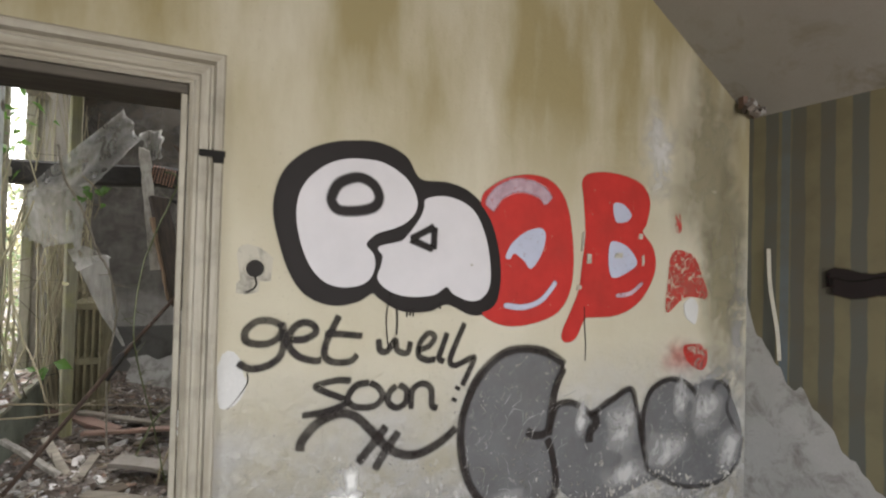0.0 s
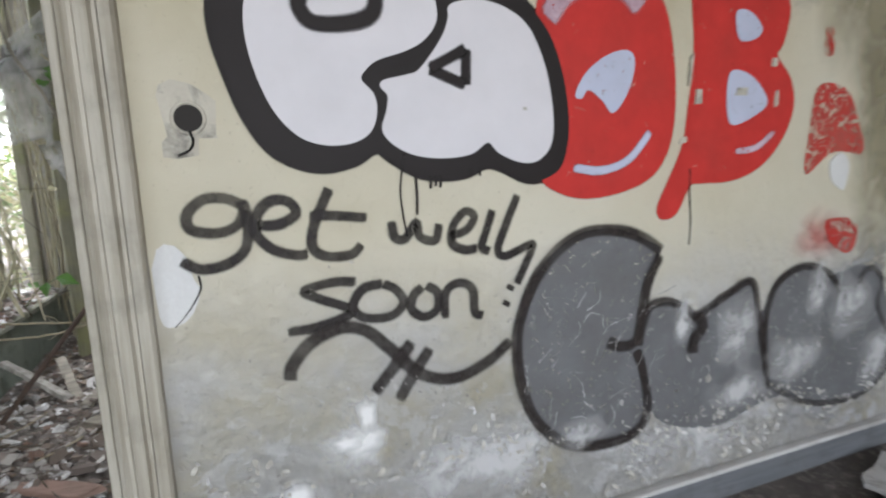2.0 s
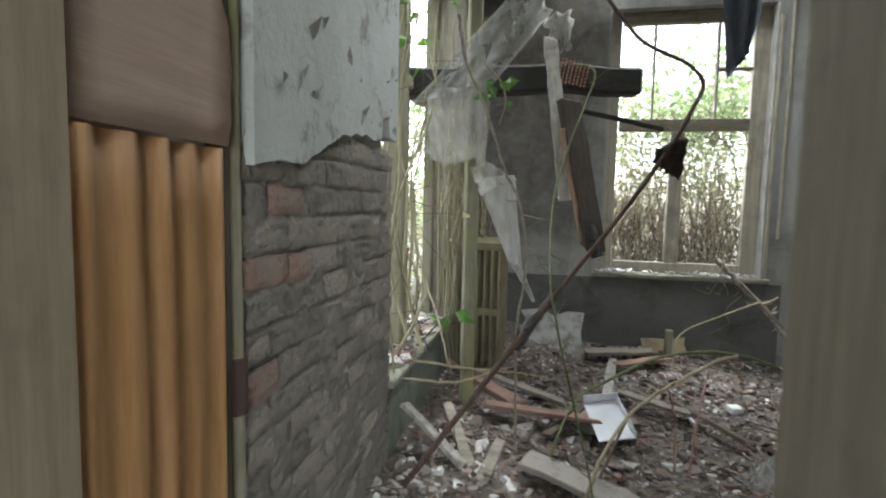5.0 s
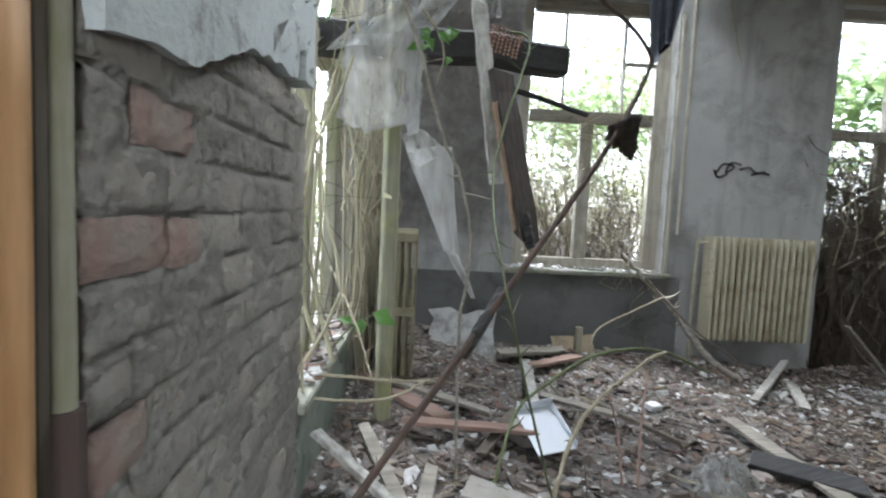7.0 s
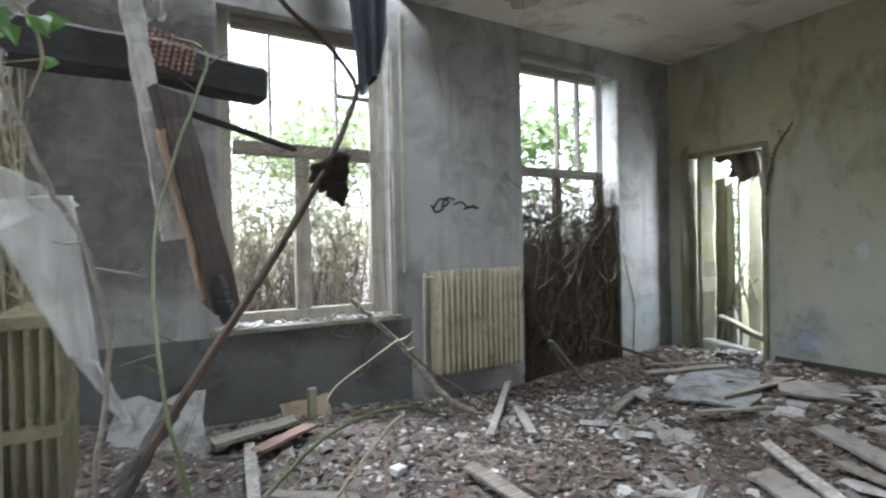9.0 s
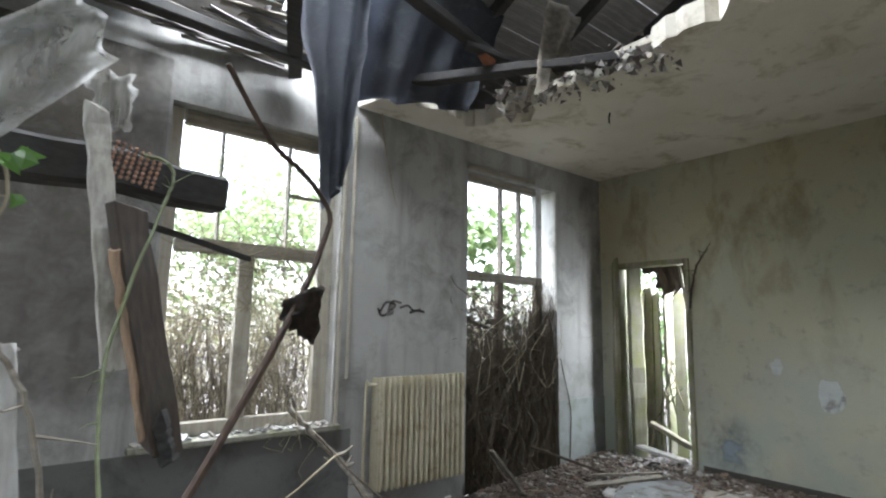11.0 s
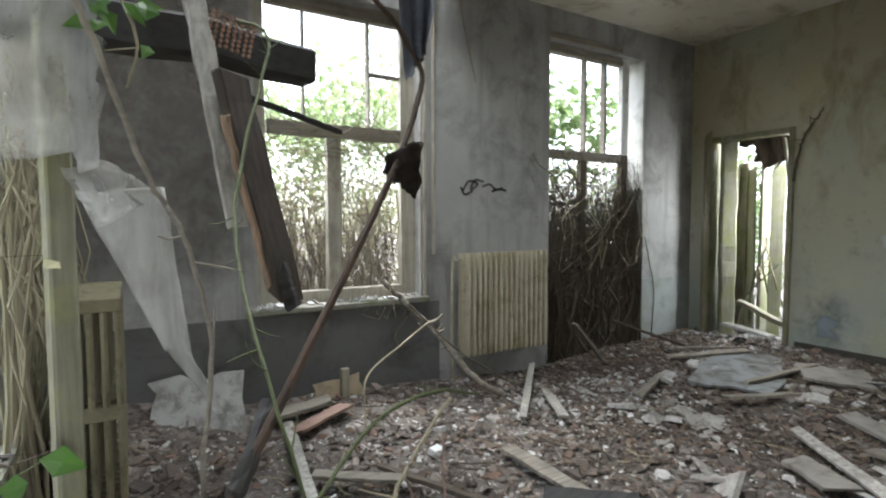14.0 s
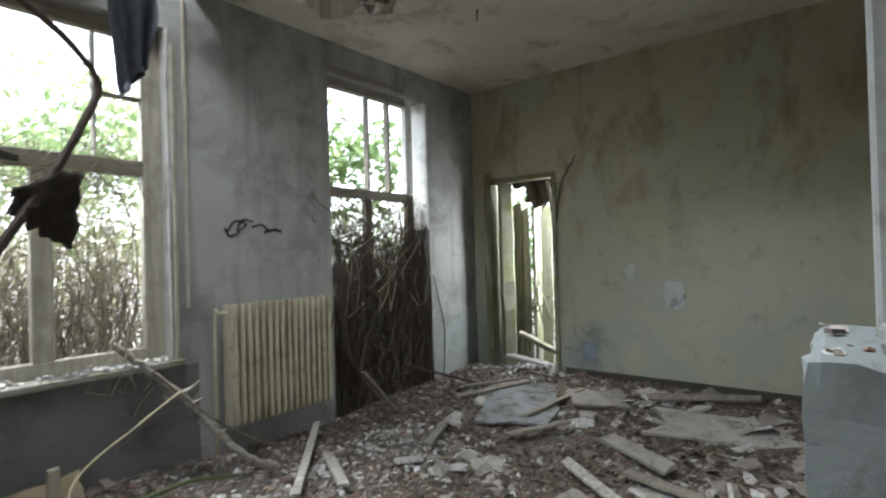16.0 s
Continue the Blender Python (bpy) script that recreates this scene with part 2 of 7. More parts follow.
PALEVINE = wood("dry_pale_vine", (0.33, 0.29, 0.20), (0.22, 0.19, 0.13), "z", 0.9, 0.2)
def mouldy_wall():
    m = Nodes("mouldy_green_plaster", 0.88)
    c = m.mix(m.ramp(m.noise(1.1, 6), 0.36, 0.64), (0.40, 0.39, 0.295), (0.36, 0.37, 0.315))
    up = m.axis(2)
    tan = m.math("MULTIPLY", m.ramp(m.noise(1.0, 5, 0.55), 0.36, 0.58), m.ramp(up, 1.0, 2.6))
    c = m.mix(m.ramp(tan, 0, 1, 0, 0.75), c, (0.40, 0.355, 0.225))
    drip = m.ramp(m.noise(1.9, 8, 0.68, m.scaled(1, 1.5, 0.75), 0.3), 0.52, 0.68)
    c = m.mix(m.math("MULTIPLY", drip, m.ramp(up, 1.0, 2.2, 0.12, 0.75)), c, (0.21, 0.185, 0.11))
    spots = m.ramp(m.noise(6, 8, 0.72), 0.56, 0.68, 0, 0.75)
    c = m.mix(spots, c, (0.24, 0.25, 0.20))
    wet = m.math("MULTIPLY", m.ramp(m.noise(2.2, 6), 0.4, 0.6), m.ramp(up, 0.1, 1.1, 0.8, 0))
    c = m.mix(wet, c, (0.30, 0.34, 0.30))
    m.bump(m.math("ADD", m.noise(12, 7), m.math("MULTIPLY", m.noise(80, 4), 0.3)), 0.35, 0.012)
    return m.done(c)


MINT = mouldy_wall()
GREENSTEM = wood("green_stem", (0.11, 0.13, 0.05), (0.07, 0.085, 0.035), "z", 0.7, 0.2)
DEBRIS = chips("mixed_debris", [(0.07, 0.057, 0.048), (0.22, 0.185, 0.16), (0.30, 0.255, 0.225), (0.12, 0.098, 0.085), (0.36, 0.335, 0.31), (0.52, 0.51, 0.50), (0.14, 0.11, 0.09), (0.17, 0.135, 0.115), (0.20, 0.125, 0.095), (0.09, 0.07, 0.055)])
LITTER = chips("leaf_litter", [(0.075, 0.055, 0.04), (0.12, 0.085, 0.06), (0.16, 0.115, 0.08), (0.06, 0.05, 0.042), (0.10, 0.075, 0.06), (0.19, 0.15, 0.115)])
WHITES = chips("plaster_crumbs", [(0.58, 0.58, 0.57), (0.45, 0.44, 0.42), (0.66, 0.66, 0.66), (0.36, 0.34, 0.31)])
LEAF = leafy("green_leaf", (0.06, 0.14, 0.025), (0.13, 0.25, 0.05))
FARLEAF = leafy("tree_leaf", (0.13, 0.20, 0.07), (0.27, 0.35, 0.16))
DRYLEAF = leafy("dry_hedge_leaf", (0.34, 0.30, 0.18), (0.45, 0.44, 0.28))
FILM = film_sheet("plastic_film", 0.3, 0.72, (0.46, 0.46, 0.44), (0.32, 0.31, 0.28))
WHITEFILM = film_sheet("milky_plastic_film", 0.6, 0.9, (0.54, 0.54, 0.525), (0.43, 0.425, 0.40))


# ---- mesh helpers ----
from mathutils.geometry import tessellate_polygon


def mesh_object(name, bm, material, smooth=False):
    me = bpy.data.meshes.new(name)
    bm.normal_update()
    bm.to_mesh(me)
    bm.free()
    me.materials.append(material)
    if smooth:
        for p in me.polygons:
            p.use_smooth = True
    return new(name, me)


def part(name, bm, material, parent, label="", smooth=False):
    ob = mesh_object(name, bm, material, smooth)
    ob.parent = parent
    return tagged(ob, label)


def thing(name, label, category, at=(0, 0, 0), group="", kind=""):
    ob = new(name)
    ob.empty_display_size = 0.1
    ob.location = at
    return tagged(ob, label, category, group, kind)


def solid(name, bm, material, label, category, group="", kind="", smooth=False):
    return tagged(mesh_object(name, bm, material, smooth), label, category, group, kind)


def box(bm, x0, y0, z0, x1, y1, z1, bevel=0.0, m=None):
    got = bmesh.ops.create_cube(bm, size=1.0)
    vs = got["verts"]
    bmesh.ops.scale(bm, vec=(x1 - x0, y1 - y0, z1 - z0), verts=vs)
    bmesh.ops.translate(bm, vec=((x0 + x1) / 2, (y0 + y1) / 2, (z0 + z1) / 2), verts=vs)
    if bevel:
        edges = list({e for v in vs for e in v.link_edges})
        out = bmesh.ops.bevel(bm, geom=edges, offset=bevel, segments=1, affect="EDGES", profile=0.5)
        vs = list({v for f in out["faces"] for v in f.verts} | {v for v in vs if v.is_valid})
    if m is not None:
        bmesh.ops.transform(bm, matrix=m, verts=vs)
    return vs


def smooth_line(points, steps=5, closed=False):
    """Catmull-Rom through the points."""
    pts = [Vector(p) for p in points]
    n = len(pts)
    if n < 3:
        return [pts[0].lerp(pts[-1], i / steps) for i in range(steps + 1)]
    out = []
    for i in range(n if closed else n - 1):
        a = pts[(i - 1) % n] if closed or i > 0 else pts[0] * 2 - pts[1]
        b, c = pts[i], pts[(i + 1) % n]
        d = pts[(i + 2) % n] if closed or i + 2 < n else pts[-1] * 2 - pts[-2]
        for k in range(steps):
            t = k / steps
            out.append(0.5 * ((2 * b) + (c - a) * t + (2 * a - 5 * b + 4 * c - d) * t * t + (3 * b - a - 3 * c + d) * t ** 3))
    if not closed:
        out.append(pts[-1])
    return out


def tube(bm, line, r0, r1, sides=6, cap=True, rough=0.0, seed=0):
    """A tapered round stem along a line."""
    rng = random.Random(seed)
    rings = []
    n = len(line)
    side = None
    for i, p in enumerate(line):
        d = (line[min(i + 1, n - 1)] - line[max(i - 1, 0)]).normalized()
        ref = Vector((0, 0, 1)) if abs(d.z) < 0.9 else Vector((1, 0, 0))
        if side is None:
            side = d.cross(ref).normalized()
        side = (side - d * side.dot(d)).normalized()
        up = d.cross(side)
        r = r0 + (r1 - r0) * i / max(n - 1, 1)
        ring = []
        for k in range(sides):
            a = 2 * math.pi * k / sides
            rr = r * (1 + rough * rng.uniform(-1, 1))
            ring.append(bm.verts.new(p + side * math.cos(a) * rr + up * math.sin(a) * rr))
        rings.append(ring)
    for a, b in zip(rings, rings[1:]):
        for k in range(sides):
            bm.faces.new((a[k], a[(k + 1) % sides], b[(k + 1) % sides], b[k]))
    if cap:
        bm.faces.new(rings[0][::-1])
        bm.faces.new(rings[-1])


def jag(u, seed=0.0, amp=0.05):
    return amp * (noise.noise((u * 5.1, seed, 0.3)) + 0.5 * noise.noise((u * 17.0, seed, 7.7)))


def wall_mesh(axis, p0, p1, u0, u1, z0, z1, holes=()):
    """A wall of real thickness p0..p1 along u, with openings (u0, u1, z0, z1) right through it."""
    bm = bmesh.new()

    def put(a, b, c, d):
        if b - a > 1e-4 and d - c > 1e-4:
            if axis == "y":
                box(bm, a, p0, c, b, p1, d)
            else:
                box(bm, p0, a, c, p1, b, d)

    at = u0
    for a, b, c, d in sorted(holes):
        put(at, a, z0, z1)
        put(a, b, z0, c)
        put(a, b, d, z1)
        at = b
    put(at, u1, z0, z1)
    return bm


def plank(name, a, b, width, thick, material, label, category="plank", roll=0.0, group="", seed=0, splinter=True, wild=0.08):
    """A broken board from a to b, with uneven edges and jagged ends."""
    rng = random.Random(seed)
    a, b = Vector(a), Vector(b)
    d = (b - a)
    n = 7 if wild < 0.1 else 15
    bm = bmesh.new()
    m = Matrix.Translation(a) @ d.to_track_quat("X", "Z").to_matrix().to_4x4() @ Matrix.Rotation(roll, 4, "X")
    rings = []
    L = d.length
    for i in range(n):
        x = L * i / (n - 1)
        w = width * (1 + rng.uniform(-wild, wild)) / 2
        t = thick / 2
        jx = [rng.uniform(-0.35, 0.35) * width if splinter and i in (0, n - 1) else 0 for _ in range(4)]
        sag = rng.uniform(-0.15, 0.15) * thick
        ring = [Vector((x + jx[0], -w, -t + sag)), Vector((x + jx[1], w, -t + sag)), Vector((x + jx[2], w, t + sag)), Vector((x + jx[3], -w, t + sag))]
        rings.append([bm.verts.new(m @ v) for v in ring])
    for r, s in zip(rings, rings[1:]):
        for k in range(4):
            bm.faces.new((r[k], r[(k + 1) % 4], s[(k + 1) % 4], s[k]))
    bm.faces.new(rings[0][::-1])
    bm.faces.new(rings[-1])
    bmesh.ops.recalc_face_normals(bm, faces=bm.faces)
    long = [e for e in bm.edges if not e.is_boundary and len(e.link_faces) == 2 and e.calc_face_angle(0) > 0.9]
    bmesh.ops.bevel(bm, geom=long, offset=min(thick, width) * 0.12, segments=1, affect="EDGES")
    return solid(name, bm, material, label, category, group)


def branch(name, points, r0, r1, material, label, twigs=0, seed=0, category="branch", leaves=0, sides=6):
    rng = random.Random(seed)
    line = smooth_line(points, 7)
    line = [p + Vector((rng.uniform(-1, 1), rng.uniform(-1, 1), rng.uniform(-1, 1))) * r0 * 0.35 for p in line]
    bm = bmesh.new()
    tube(bm, line, r0, r1, sides, rough=0.12, seed=seed)
    for k in range(twigs):
        i = rng.randrange(len(line) // 4, len(line))
        p = line[i]
        d = Vector((rng.uniform(-1, 1), rng.uniform(-1, 1), rng.uniform(-0.4, 0.8))).normalized()
        s = rng.uniform(0.04, 0.14)
        tube(bm, [p, p + d * s * 0.6, p + d * s + Vector((0, 0, rng.uniform(-0.03, 0.03)))], r1 * 0.7, r1 * 0.25, 4)
    return solid(name, bm, material, label, category)


def leaf_into(bm, at, size, normal, spin):
    """One pointed leaf, folded along its rib."""
    q = Vector(normal).normalized().to_track_quat("Z", "Y").to_matrix().to_4x4()
    m = Matrix.Translation(at) @ q @ Matrix.Rotation(spin, 4, "Z")
    w = size * 0.34
    pts = [(0, 0, 0), (size * 0.35, w, w * 0.35), (size, 0, -size * 0.12), (size * 0.35, -w, w * 0.35), (size * 0.45, 0, 0)]
    v = [bm.verts.new(m @ Vector(p)) for p in pts]
    for f in ((0, 4, 1), (1, 4, 2), (0, 3, 4), (3, 2, 4)):
        bm.faces.new([v[i] for i in f])


# ---- the large structure ----
FAR, RIGHT, LEFT, TOP = 6.3, 4.97, -1.0, 3.34
solid("wall_hall_side", wall_mesh("y", 2.0, 2.22, -1.0, 3.25, -0.3, 3.6, [(-1.0, -0.02, -0.3, 2.10)]), CREAM,
      "cream plaster wall, peeling and damp at its foot", "wall", kind="structure")
solid("wall_hall_corner", wall_mesh("y", 2.0, 2.22, -1.6, -1.0, -0.3, 3.6), OLIVE, "olive grey flaking plaster wall by the doorway", "wall", kind="structure")
solid("wall_hall_rear_continuation", wall_mesh("y", 2.0, 2.22, 3.25, 5.3, -0.3, 3.6), SOOT, "grey plaster wall of the ruined room", "wall", kind="structure")
solid("wall_papered", wall_mesh("x", 3.07, 3.24, -3.2, 2.0, -0.3, 3.6), PAPER, "wall with faded olive striped wallpaper", "wall", kind="structure")
solid("wall_hall_west", wall_mesh("x", -1.85, -1.6, -3.2, 2.22, -0.3, 3.6, [(-1.9, 0.3, 0.8, 2.6)]), OLIVE, "olive grey plaster wall", "wall", kind="structure")
solid("wall_hall_south", wall_mesh("y", -3.4, -3.2, -1.85, 3.24, -0.3, 3.6, [(-0.6, 2.0, 0.7, 2.6)]), OLIVE, "olive grey plaster wall with a window opening", "wall", kind="structure")
bm = bmesh.new()
box(bm, -1.85, -3.4, 3.25, 1.75, 2.0, 3.45)
solid("ceiling_hall", bm, CEIL_A, "stained off-white ceiling", "ceiling", kind="structure")
bm = bmesh.new()
for y0, y1 in ((-3.2, 2.0),):
    v = [bm.verts.new(p) for p in ((1.75, y0, 3.25), (3.07, y0, 2.42), (3.07, y1, 2.42), (1.75, y1, 3.25), (1.75, y0, 3.45), (3.07, y0, 2.62), (3.07, y1, 2.62), (1.75, y1, 3.45))]
    for f in ((0, 3, 2, 1), (4, 5, 6, 7), (0, 1, 5, 4), (2, 3, 7, 6), (1, 2, 6, 5), (3, 0, 4, 7)):
        bm.faces.new([v[i] for i in f])
solid("ceiling_slope", bm, CEIL_A, "sloping stained off-white ceiling", "ceiling", kind="structure")

W1 = (0.16, 1.44, 0.74, 3.0)
W2 = (2.80, 4.13, -0.3, 3.05)
solid("wall_far", wall_mesh("y", FAR, FAR + 0.34, -1.34, 5.3, -0.3, 3.6, [W1, W2]), SOOT, "soot-grey plaster wall with two window openings", "wall", kind="structure")
D2 = (5.24, 6.08, -0.3, 2.28)
solid("wall_right", wall_mesh("x", RIGHT, RIGHT + 0.3, 2.22, FAR, -0.3, 3.6, [D2]), MINT, "mouldy greenish plaster wall with a doorway", "wall", kind="structure")
WL = (3.75, 5.3, 0.5, 2.75)
solid("wall_left", wall_mesh("x", -1.2, -1.045, 2.22, FAR, -0.3, 3.6, [WL]), MORTAR, "bare crumbling masonry wall with a wide window opening", "wall", kind="structure")

# ceiling of the ruined room: what is left of it round the hole, with a broken rim
def ceiling_left_over():
    bm = bmesh.new()

    def rim(x):
        return 5.95 + jag(x, 3.1, 0.16) if x > 1.55 else FAR

    xs = [1.55 + 0.06 * i for i in range(58)]
    xs = [x for x in xs if x < RIGHT] + [RIGHT]
    for a, b in zip(xs, xs[1:]):
        lo = [rim(v) if v < 2.62 else 2.22 for v in (a, b)]
        if a < 2.62 <= b:
            lo = [rim(a), 5.9]
        for z0, z1 in ((TOP, TOP + 0.16),):
            v = [bm.verts.new(p) for p in ((a, lo[0], z0), (b, lo[1], z0), (b, FAR, z0), (a, FAR, z0), (a, lo[0], z1), (b, lo[1], z1), (b, FAR, z1), (a, FAR, z1))]
            for f in ((0, 3, 2, 1), (4, 5, 6, 7), (0, 1, 5, 4), (2, 3, 7, 6), (1, 2, 6, 5), (3, 0, 4, 7)):
                bm.faces.new([v[i] for i in f])
    return bm


def ceiling_near():
    """The strip over the way in, and the ragged edge along the hole's long side."""
    bm = bmesh.new()
    ys = [2.22 + 0.06 * i for i in range(63)]
    for a, b in zip(ys, ys[1:]):
        r = []
        for y in (a, b):
            r.append(-1.0 if y < 3.0 else 2.62 + jag(y, 9.0, 0.22) - 0.25 * max(0, (4.0 - y)))
        v = [bm.verts.new(p) for p in ((r[0], a, TOP - 0.004), (2.9, a, TOP - 0.004), (2.9, b, TOP - 0.004), (r[1], b, TOP - 0.004), (r[0], a, TOP + 0.15), (2.9, a, TOP + 0.15), (2.9, b, TOP + 0.15), (r[1], b, TOP + 0.15))]
        for f in ((0, 3, 2, 1), (4, 5, 6, 7), (0, 1, 5, 4), (2, 3, 7, 6), (1, 2, 6, 5), (3, 0, 4, 7)):
            bm.faces.new([v[i] for i in f])
    return bm


bm = ceiling_left_over()
solid("ceiling_far", bm, CEIL_B, "remaining grey ceiling with a broken edge", "ceiling", kind="structure")
bm = ceiling_near()
solid("ceiling_near", bm, CEIL_B, "remaining grey ceiling with a ragged hole beside it", "ceiling", kind="structure")


# ground and floors
def ground_height(x, y):
    """Heaped rubble in the ruined room, higher towards the outer walls and under the left window."""
    h = 0.03 * noise.noise((x * 1.3, y * 1.3, 0)) + 0.018 * noise.noise((x * 4.3, y * 4.3, 2)) + 0.01 * noise.noise((x * 13, y * 13, 5))
    near_far = max(0.0, (y - 5.4) / 0.9)
    h += 0.13 * near_far * max(0.0, min(1.0, (2.2 - x) / 1.5))
    h += 0.12 * max(0.0, min(1.0, (x - 2.6) / 2.2))
    h += 0.16 * max(0.0, min(1.0, (0.1 - x) / 0.9)) * max(0.0, min(1.0, (y - 2.6) / 0.8))
    return h


def rubble_bed():
    bm = bmesh.new()
    nx, ny = 150, 104
    x0, x1, y0, y1 = -1.05, RIGHT + 0.3, 2.05, FAR + 0.02
    grid = [[bm.verts.new((x0 + (x1 - x0) * i / nx, y0 + (y1 - y0) * j / ny, ground_height(x0 + (x1 - x0) * i / nx, y0 + (y1 - y0) * j / ny))) for i in range(nx + 1)] for j in range(ny + 1)]
    for j in range(ny):
        for i in range(nx):
            bm.faces.new((grid[j][i], grid[j][i + 1], grid[j + 1][i + 1], grid[j + 1][i]))
    return bm


solid("floor_ruin", rubble_bed(), SOIL, "floor buried under dark soil and rubble", "floor", kind="structure", smooth=True)
bm = bmesh.new()
box(bm, -1.85, -3.4, -0.3, 3.24, 2.05, -0.02)
solid("floor_hall", bm, SOIL, "dusty littered floor", "floor", kind="structure")
bm = bmesh.new()
v = [bm.verts.new(p) for p in ((-400, -400, -0.32), (400, -400, -0.32), (400, 400, -0.32), (-400, 400, -0.32))]
bm.faces.new(v)
solid("ground", bm, SOIL, "overgrown ground outside", "ground", kind="structure")


# ---- hall: graffiti on the cream wall ----
BLACKSPRAY = graffiti("black_spray", (0.022, 0.018, 0.018))
FADEDBLACK = graffiti("faded_black_spray", (0.035, 0.028, 0.026), 0.0, None, 0.55)
WHITESPRAY = graffiti("lilac_white_spray", (0.66, 0.64, 0.67), 0.0, (0.54, 0.53, 0.55))
THINBLACK = graffiti("thin_black_spray", (0.024, 0.02, 0.02), 0.0, (0.05, 0.043, 0.04), 0.62)
REDSPRAY = graffiti("red_spray", (0.55, 0.04, 0.034), 0.012, (0.44, 0.035, 0.03), 0.82, 16)
REDSCRAP = graffiti("flaked_red_spray", (0.52, 0.05, 0.04), 0.13, (0.44, 0.04, 0.034), 0.6, 16)
BLUESPRAY = graffiti("pale_blue_spray", (0.50, 0.53, 0.66), 0.03)
BLUEVEIL = graffiti("thin_pale_blue_spray", (0.52, 0.50, 0.60), 0.06, (0.56, 0.30, 0.32), 0.35)
GHOSTBLACK = graffiti("worn_black_spray", (0.06, 0.055, 0.055), 0.1, None, 0.25)
GREYSPRAY = graffiti("grey_spray", (0.17, 0.172, 0.18), 0.06, (0.125, 0.126, 0.13), 0.7, 34)
WALL_Y = 2.0
layer = [0]


def stroke(points, width, lift, closed=False, taper=False):
    """A band of spray paint on the wall, soft at its rims. Points are (x, z)."""
    bm = bmesh.new()
    layer[0] += 1
    lift += 0.00012 * (layer[0] % 30)
    rim = bm.verts.layers.float.new("rim")
    line = smooth_line([(x, 0, z) for x, z in points], 6, closed)
    n = len(line)
    rows = []
    for i, p in enumerate(line):
        if closed:
            d = line[(i + 1) % n] - line[i - 1]
        else:
            d = line[min(i + 1, n - 1)] - line[max(i - 1, 0)]
        side = Vector((-d.z, 0, d.x)).normalized()
        w = width / 2 * (1 + 0.12 * noise.noise((p.x * 9, p.z * 9, width)))
        row = []
        for s, r in ((-1.45, 0), (-0.6, 1), (0.6, 1), (1.45, 0)):
            v = bm.verts.new((p.x + side.x * w * s, WALL_Y - lift, p.z + side.z * w * s))
            v[rim] = r if closed or 0 < i < n - 1 else r * 0.4
            row.append(v)
        rows.append(row)
    for i in range(n if closed else n - 1):
        a, b = rows[i], rows[(i + 1) % n]
        for k in range(3):
            bm.faces.new((a[k], a[k + 1], b[k + 1], b[k]))
    return bm


def fill(points, lift, steps=5):
    """A filled patch of spray paint inside a smooth outline."""
    bm = bmesh.new()
    rim = bm.verts.layers.float.new("rim")
    line = smooth_line([(x, 0, z) for x, z in points], steps, True)
    vs = [bm.verts.new((p.x, WALL_Y - lift, p.z)) for p in line]
    for v in vs:
        v[rim] = 1.0
    for tri in tessellate_polygon([[Vector((p.x, p.z, 0)) for p in line]]):
        bm.faces.new([vs[i] for i in tri])
    return bm


tag = thing("graffiti", "black and white bubble-letter graffiti on the cream wall", "graffiti", (0.8, WALL_Y, 1.25), kind="structure")
tag.location = (0, 0, 0)
PA = [(0.571, 1.967), (0.686, 1.973), (0.799, 1.931), (0.869, 1.841), (1.005, 1.837), (1.118, 1.801), (1.214, 1.71), (1.267, 1.58), (1.287, 1.435), (1.264, 1.32), (1.204, 1.279), (1.132, 1.277), (1.016, 1.324), (0.93, 1.296), (0.805, 1.299), (0.716, 1.347), (0.673, 1.375), (0.614, 1.343), (0.533, 1.327), (0.457, 1.342), (0.392, 1.385), (0.345, 1.46), (0.308, 1.565), (0.284, 1.683), (0.297, 1.778), (0.336, 1.853), (0.414, 1.919), (0.495, 1.952)]
P_IN = [(0.597, 1.907), (0.704, 1.901), (0.8, 1.851), (0.85, 1.784), (0.857, 1.721), (0.821, 1.669), (0.763, 1.636), (0.687, 1.61), (0.65, 1.581), (0.641, 1.558), (0.672, 1.523), (0.678, 1.475), (0.66, 1.426), (0.614, 1.397), (0.543, 1.39), (0.474, 1.411), (0.417, 1.47), (0.378, 1.56), (0.359, 1.657), (0.365, 1.738), (0.397, 1.805), (0.462, 1.865), (0.528, 1.895)]
A_IN = [(0.905, 1.762), (0.985, 1.779), (1.073, 1.762), (1.143, 1.715), (1.193, 1.618), (1.221, 1.497), (1.22, 1.393), (1.178, 1.342), (1.119, 1.336), (1.049, 1.363), (1.008, 1.397), (0.95, 1.364), (0.866, 1.355), (0.785, 1.365), (0.726, 1.393), (0.697, 1.43), (0.71, 1.476), (0.716, 1.521), (0.697, 1.551), (0.763, 1.569), (0.802, 1.583), (0.846, 1.633), (0.882, 1.686), (0.898, 1.73)]
part("letter_outline", fill(PA, 0.006), BLACKSPRAY, tag)
part("letter_rim", stroke(PA, 0.02, 0.001, True), BLACKSPRAY, tag)
for inside, lift in ((P_IN, 0.008), (A_IN, 0.0092)):
    part("letter_fill", fill(inside, lift), WHITESPRAY, tag, "lilac-white paint")
    part("letter_rim", stroke(inside, 0.012, lift - 0.0035, True), WHITESPRAY, tag)
part("letter_eye", stroke([(0.494, 1.753), (0.524, 1.803), (0.596, 1.831), (0.659, 1.809), (0.687, 1.76), (0.668, 1.718), (0.605, 1.697), (0.527, 1.694), (0.495, 1.72)], 0.037, 0.0115, True), BLACKSPRAY, tag)
TRI = [(0.941, 1.65), (0.938, 1.551), (0.83, 1.592)]
